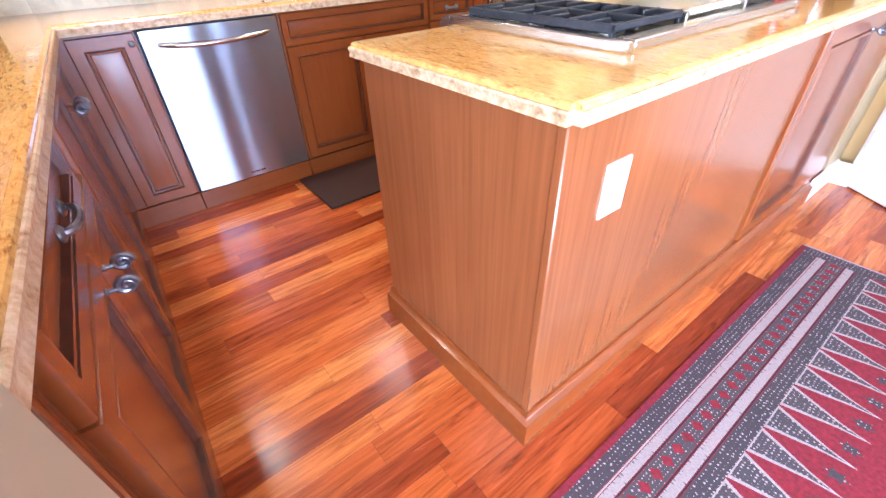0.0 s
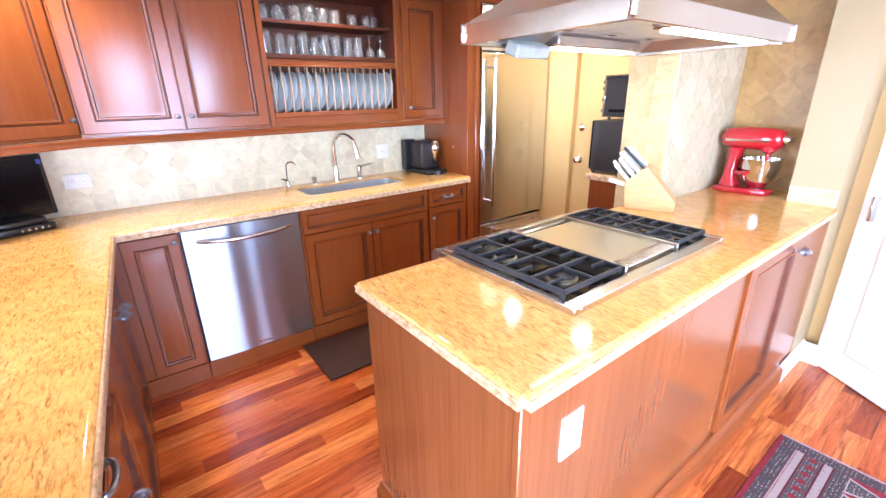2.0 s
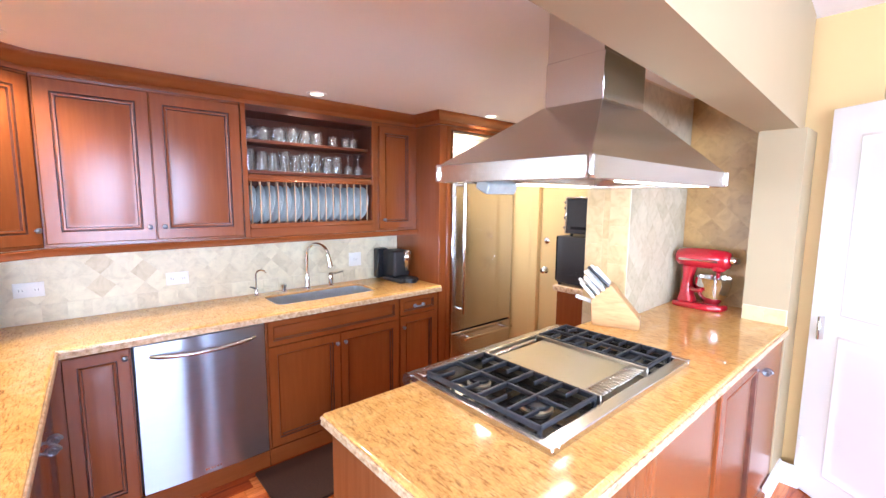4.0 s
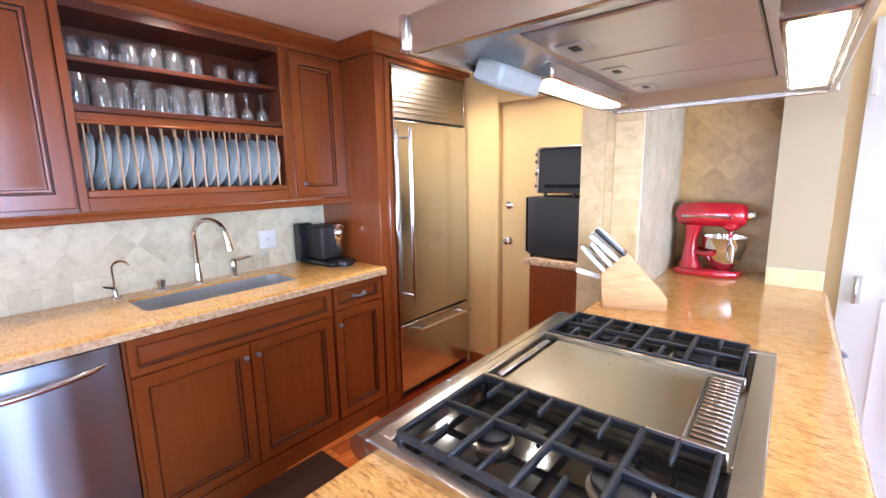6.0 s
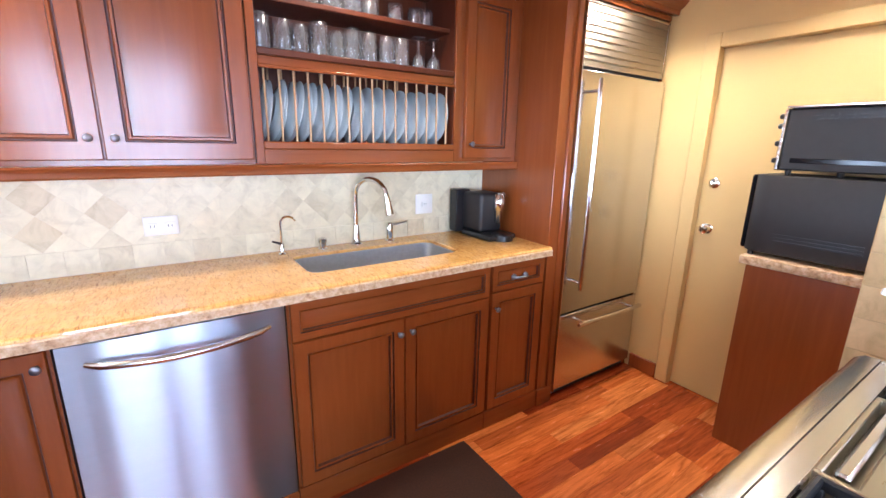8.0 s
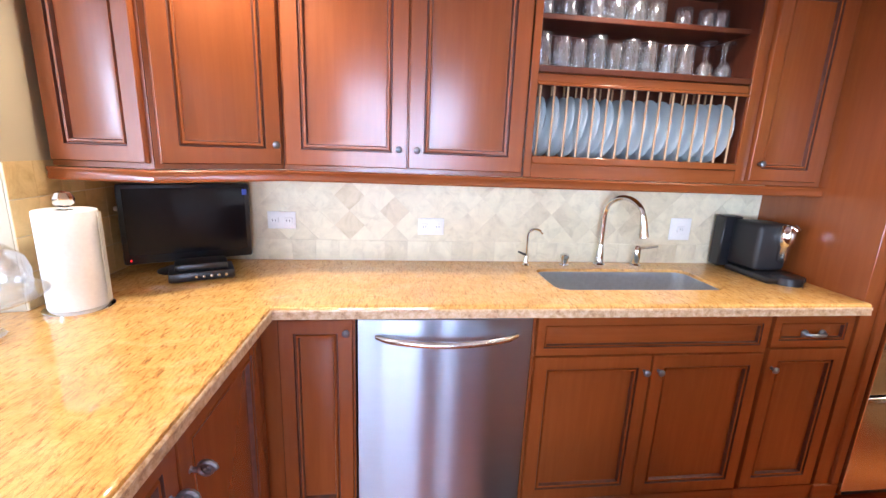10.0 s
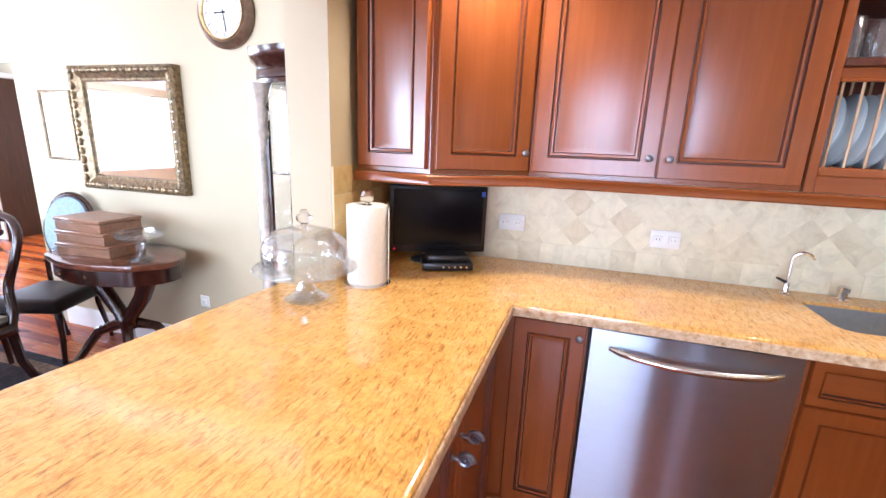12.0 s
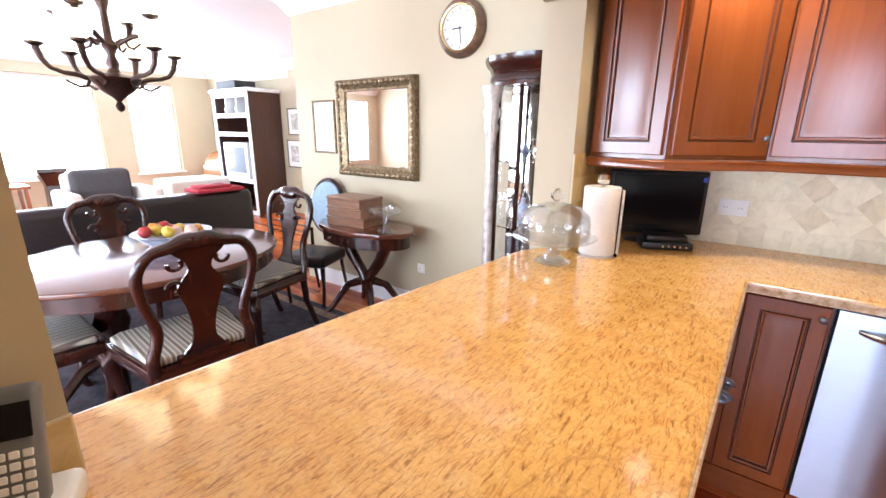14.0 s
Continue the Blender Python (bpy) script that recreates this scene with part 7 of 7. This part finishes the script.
def one_tile(parent, poly, m, material, thick=0.0024, name="tile"):
    """A tile from an outline in x and z of m, its face towards -y, edges eased."""
    area2 = abs(sum(p[0] * q[1] - q[0] * p[1] for p, q in zip(poly, poly[1:] + poly[:1])))
    if area2 < 4e-4:
        return
    cx, cz = sum(p[0] for p in poly) / len(poly), sum(p[1] for p in poly) / len(poly)
    b = bmesh.new()
    n = len(poly)
    sizes = max(0.02, max(math.hypot(p[0] - cx, p[1] - cz) for p in poly))
    k1, k2 = 1 - 0.0007 / sizes, 1 - 0.0018 / sizes
    back = [b.verts.new((cx + (x - cx) * k1, 0.0, cz + (z - cz) * k1)) for x, z in poly]
    mid = [b.verts.new((cx + (x - cx) * k1, -thick * 0.75, cz + (z - cz) * k1)) for x, z in poly]
    top = [b.verts.new((cx + (x - cx) * k2, -thick, cz + (z - cz) * k2)) for x, z in poly]
    for r0, r1 in ((back, mid), (mid, top)):
        for i in range(n):
            b.faces.new((r0[i], r0[(i + 1) % n], r1[(i + 1) % n], r1[i]))
    b.faces.new(top)
    b.transform(m)
    part(name, b, material, parent, smooth=0)


def diamond_field(parent, m, w, h0, h1, side, material, accent=None):
    d = side * math.sqrt(2) / 2
    rows = int((h1 - h0) / d) + 3
    cols = int(w / (2 * d)) + 2
    for r in range(-1, rows):
        for c in range(-1, cols):
            cx, cz = c * 2 * d + (d if r % 2 else 0), h0 + r * d
            rich = accent and accent[0] < cx < accent[1] and accent[2] < cz < accent[3] and (2 * r + c) % 4 == 0
            one_tile(parent, clip([(cx - d, cz), (cx, cz - d), (cx + d, cz), (cx, cz + d)], 0, h0, w, h1), m, M_TILE_A if rich else material, 0.0011)


def straight_row(parent, m, x0, x1, z0, z1, w, material):
    n = max(1, round((x1 - x0) / w))
    for k in range(n):
        a, c = x0 + (x1 - x0) * k / n, x0 + (x1 - x0) * (k + 1) / n
        one_tile(parent, [(a, z0), (c, z0), (c, z1), (a, z1)], m, material)


bs = solo("backsplash", box(-0.558, BACK - 0.006, TOP, 2.247, BACK - 0.0005, 1.316), M_GROUT, "cream travertine tiled backsplash behind the counter", "backsplash", "structure")
MB = pose(-0.556, BACK - 0.006, 0)
straight_row(bs, MB, 0, 2.8, TOP + 0.002, TOP + 0.092, 0.1, M_TILE)
diamond_field(bs, MB, 2.8, TOP + 0.093, 1.315, 0.092, M_TILE, (0.68, 1.14, 1.06, 1.24))
sb = solo("tiled_wall_end", box(-0.5615, 2.442, TOP, -0.556, BACK - 0.01, 1.33), M_GROUT, "travertine tiles on the wall end", "backsplash", "structure")
MS = pose(-0.556, 2.442, 0, 0, 0, 90)
for z in (TOP + 0.002, TOP + 0.107, TOP + 0.212, TOP + 0.317):
    straight_row(sb, MS, 0.0, 0.59, z, z + 0.103, 0.1, M_TILE_D)
# pillar
pt = solo("pillar_face", box(2.38, 1.131, 0.002, 2.3855, 1.3735, CEIL_K), M_GROUT_D, "travertine tiled face of the pillar", "tiled wall", "structure")
MP = pose(2.38, 1.373, 0, 0, 0, -90)
z = TOP + 0.002 - 0.102 * 8
while z < 2.05:
    straight_row(pt, MP, 0.0, 0.1, z, z + 0.1, 0.12, M_TILE_D)
    straight_row(pt, MP, 0.103, 0.135, z + 0.03, z + 0.13, 0.06, M_TILE_D)
    straight_row(pt, MP, 0.138, 0.24, z, z + 0.1, 0.12, M_TILE_D)
    z += 0.102
pn = solo("pillar_back", box(2.39, 1.3745, 0.002, 3.108, 1.3765, CEIL_K), M_WALL_Y, "ochre painted side of the pillar", "wall", "structure")
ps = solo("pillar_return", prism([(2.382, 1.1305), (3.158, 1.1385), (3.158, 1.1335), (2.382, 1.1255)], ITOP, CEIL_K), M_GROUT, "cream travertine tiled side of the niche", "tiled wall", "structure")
diamond_field(ps, pose(2.382, 1.1255, 0, 0, 0, 0.59), 0.774, ITOP + 0.002, 2.17, 0.1, M_TILE_DIM, (0.1, 0.35, 1.5, 1.85))
nb = solo("niche_back", box(3.1535, 0.727, ITOP, 3.1585, 1.132, CEIL_K), M_GROUT_SHADE, "gold travertine tiles at the back of the niche", "tiled wall", "structure")
diamond_field(nb, pose(3.1535, 1.131, 0, 0, 0, -90), 0.402, ITOP + 0.002, 2.17, 0.105, M_TILE_SHADE)
pb = solo("pilaster_foot", box(2.895, 0.53, TOP, 2.8995, 0.724, 1.01), M_GROUT, "travertine tiles at the pilaster's foot", "tiled wall", "structure")
straight_row(pb, pose(2.895, 0.722, 0, 0, 0, -90), 0.0, 0.19, TOP + 0.002, 1.008, 0.096, M_TILE_D)
pf = solo("post_foot", box(-0.6995, 0.458, TOP, -0.694, 0.772, 1.01), M_GROUT, "travertine tiles at the post's foot", "tiled wall", "structure")
straight_row(pf, pose(-0.694, 0.46, 0, 0, 0, 90), 0.0, 0.31, TOP + 0.002, 1.008, 0.1, M_TILE_D)

# ---- floor planks, along x ----
fl = solo("floor", box(WEST, SOUTH, -0.011, EAST + 0.6, 5.2, -0.006), M_GAP, "glossy red-brown cherry plank floor", "floor", "structure")
PW = 0.083
rnd = random.Random(21)
lengths = (0.45, 0.6, 0.75, 0.95)
plank_mesh = {}
for ln in lengths:
    b = box(0.0005, 0.0005, -0.006, ln - 0.0005, PW - 0.0005, 0.0)
    b.faces.ensure_lookup_table()
    plank_mesh[ln] = mesh_of("plank", b, M_FLOOR, 0)
rest = bmesh.new()
count = 0
y = -0.45
while y < 2.55:
    x = -0.05 - rnd.random() * 0.25
    while x < 3.15:
        ln = rnd.choice(lengths)
        near = 1.2 < y < 2.5 or -0.1 < y < 0.5
        fits = x + ln < 3.35
        if near and fits and x > -0.3 and count < 300:
            ob = new("plank", plank_mesh[ln])
            ob.parent = fl
            ob.matrix_basis = pose(x, y, 0)
            count += 1
        else:
            end = min(x + ln, 3.2)
            v = [rest.verts.new(p) for p in ((x + 0.0005, y + 0.0005, 0), (end - 0.0005, y + 0.0005, 0), (end - 0.0005, y + PW - 0.0005, 0), (x + 0.0005, y + PW - 0.0005, 0))]
            rest.faces.new(v)
        x += ln
    y += PW


def fill(x0, x1, y0, y1):
    y = y0
    while y < y1:
        x = x0 - rnd.random() * 0.6
        while x < x1:
            ln = rnd.choice((0.6, 0.9, 1.2, 1.5))
            e = min(x1, x + ln)
            s = max(x0, x)
            if e - s > 0.02:
                v = [rest.verts.new(p) for p in ((s + 0.0005, y + 0.0005, 0), (e - 0.0005, y + 0.0005, 0), (e - 0.0005, y + PW - 0.0005, 0), (s + 0.0005, y + PW - 0.0005, 0))]
                rest.faces.new(v)
            x += ln
        y += PW


fill(WEST, -0.75, SOUTH, 5.15)
fill(-0.75, EAST + 0.6, SOUTH, -0.46)
fill(-0.75, -0.06, -0.45, 0.32)
fill(3.2, EAST + 0.6, -0.45, 0.3)
part("more_planks", rest, M_FLOOR, fl, local=True, smooth=0)["kind"] = "stuff"
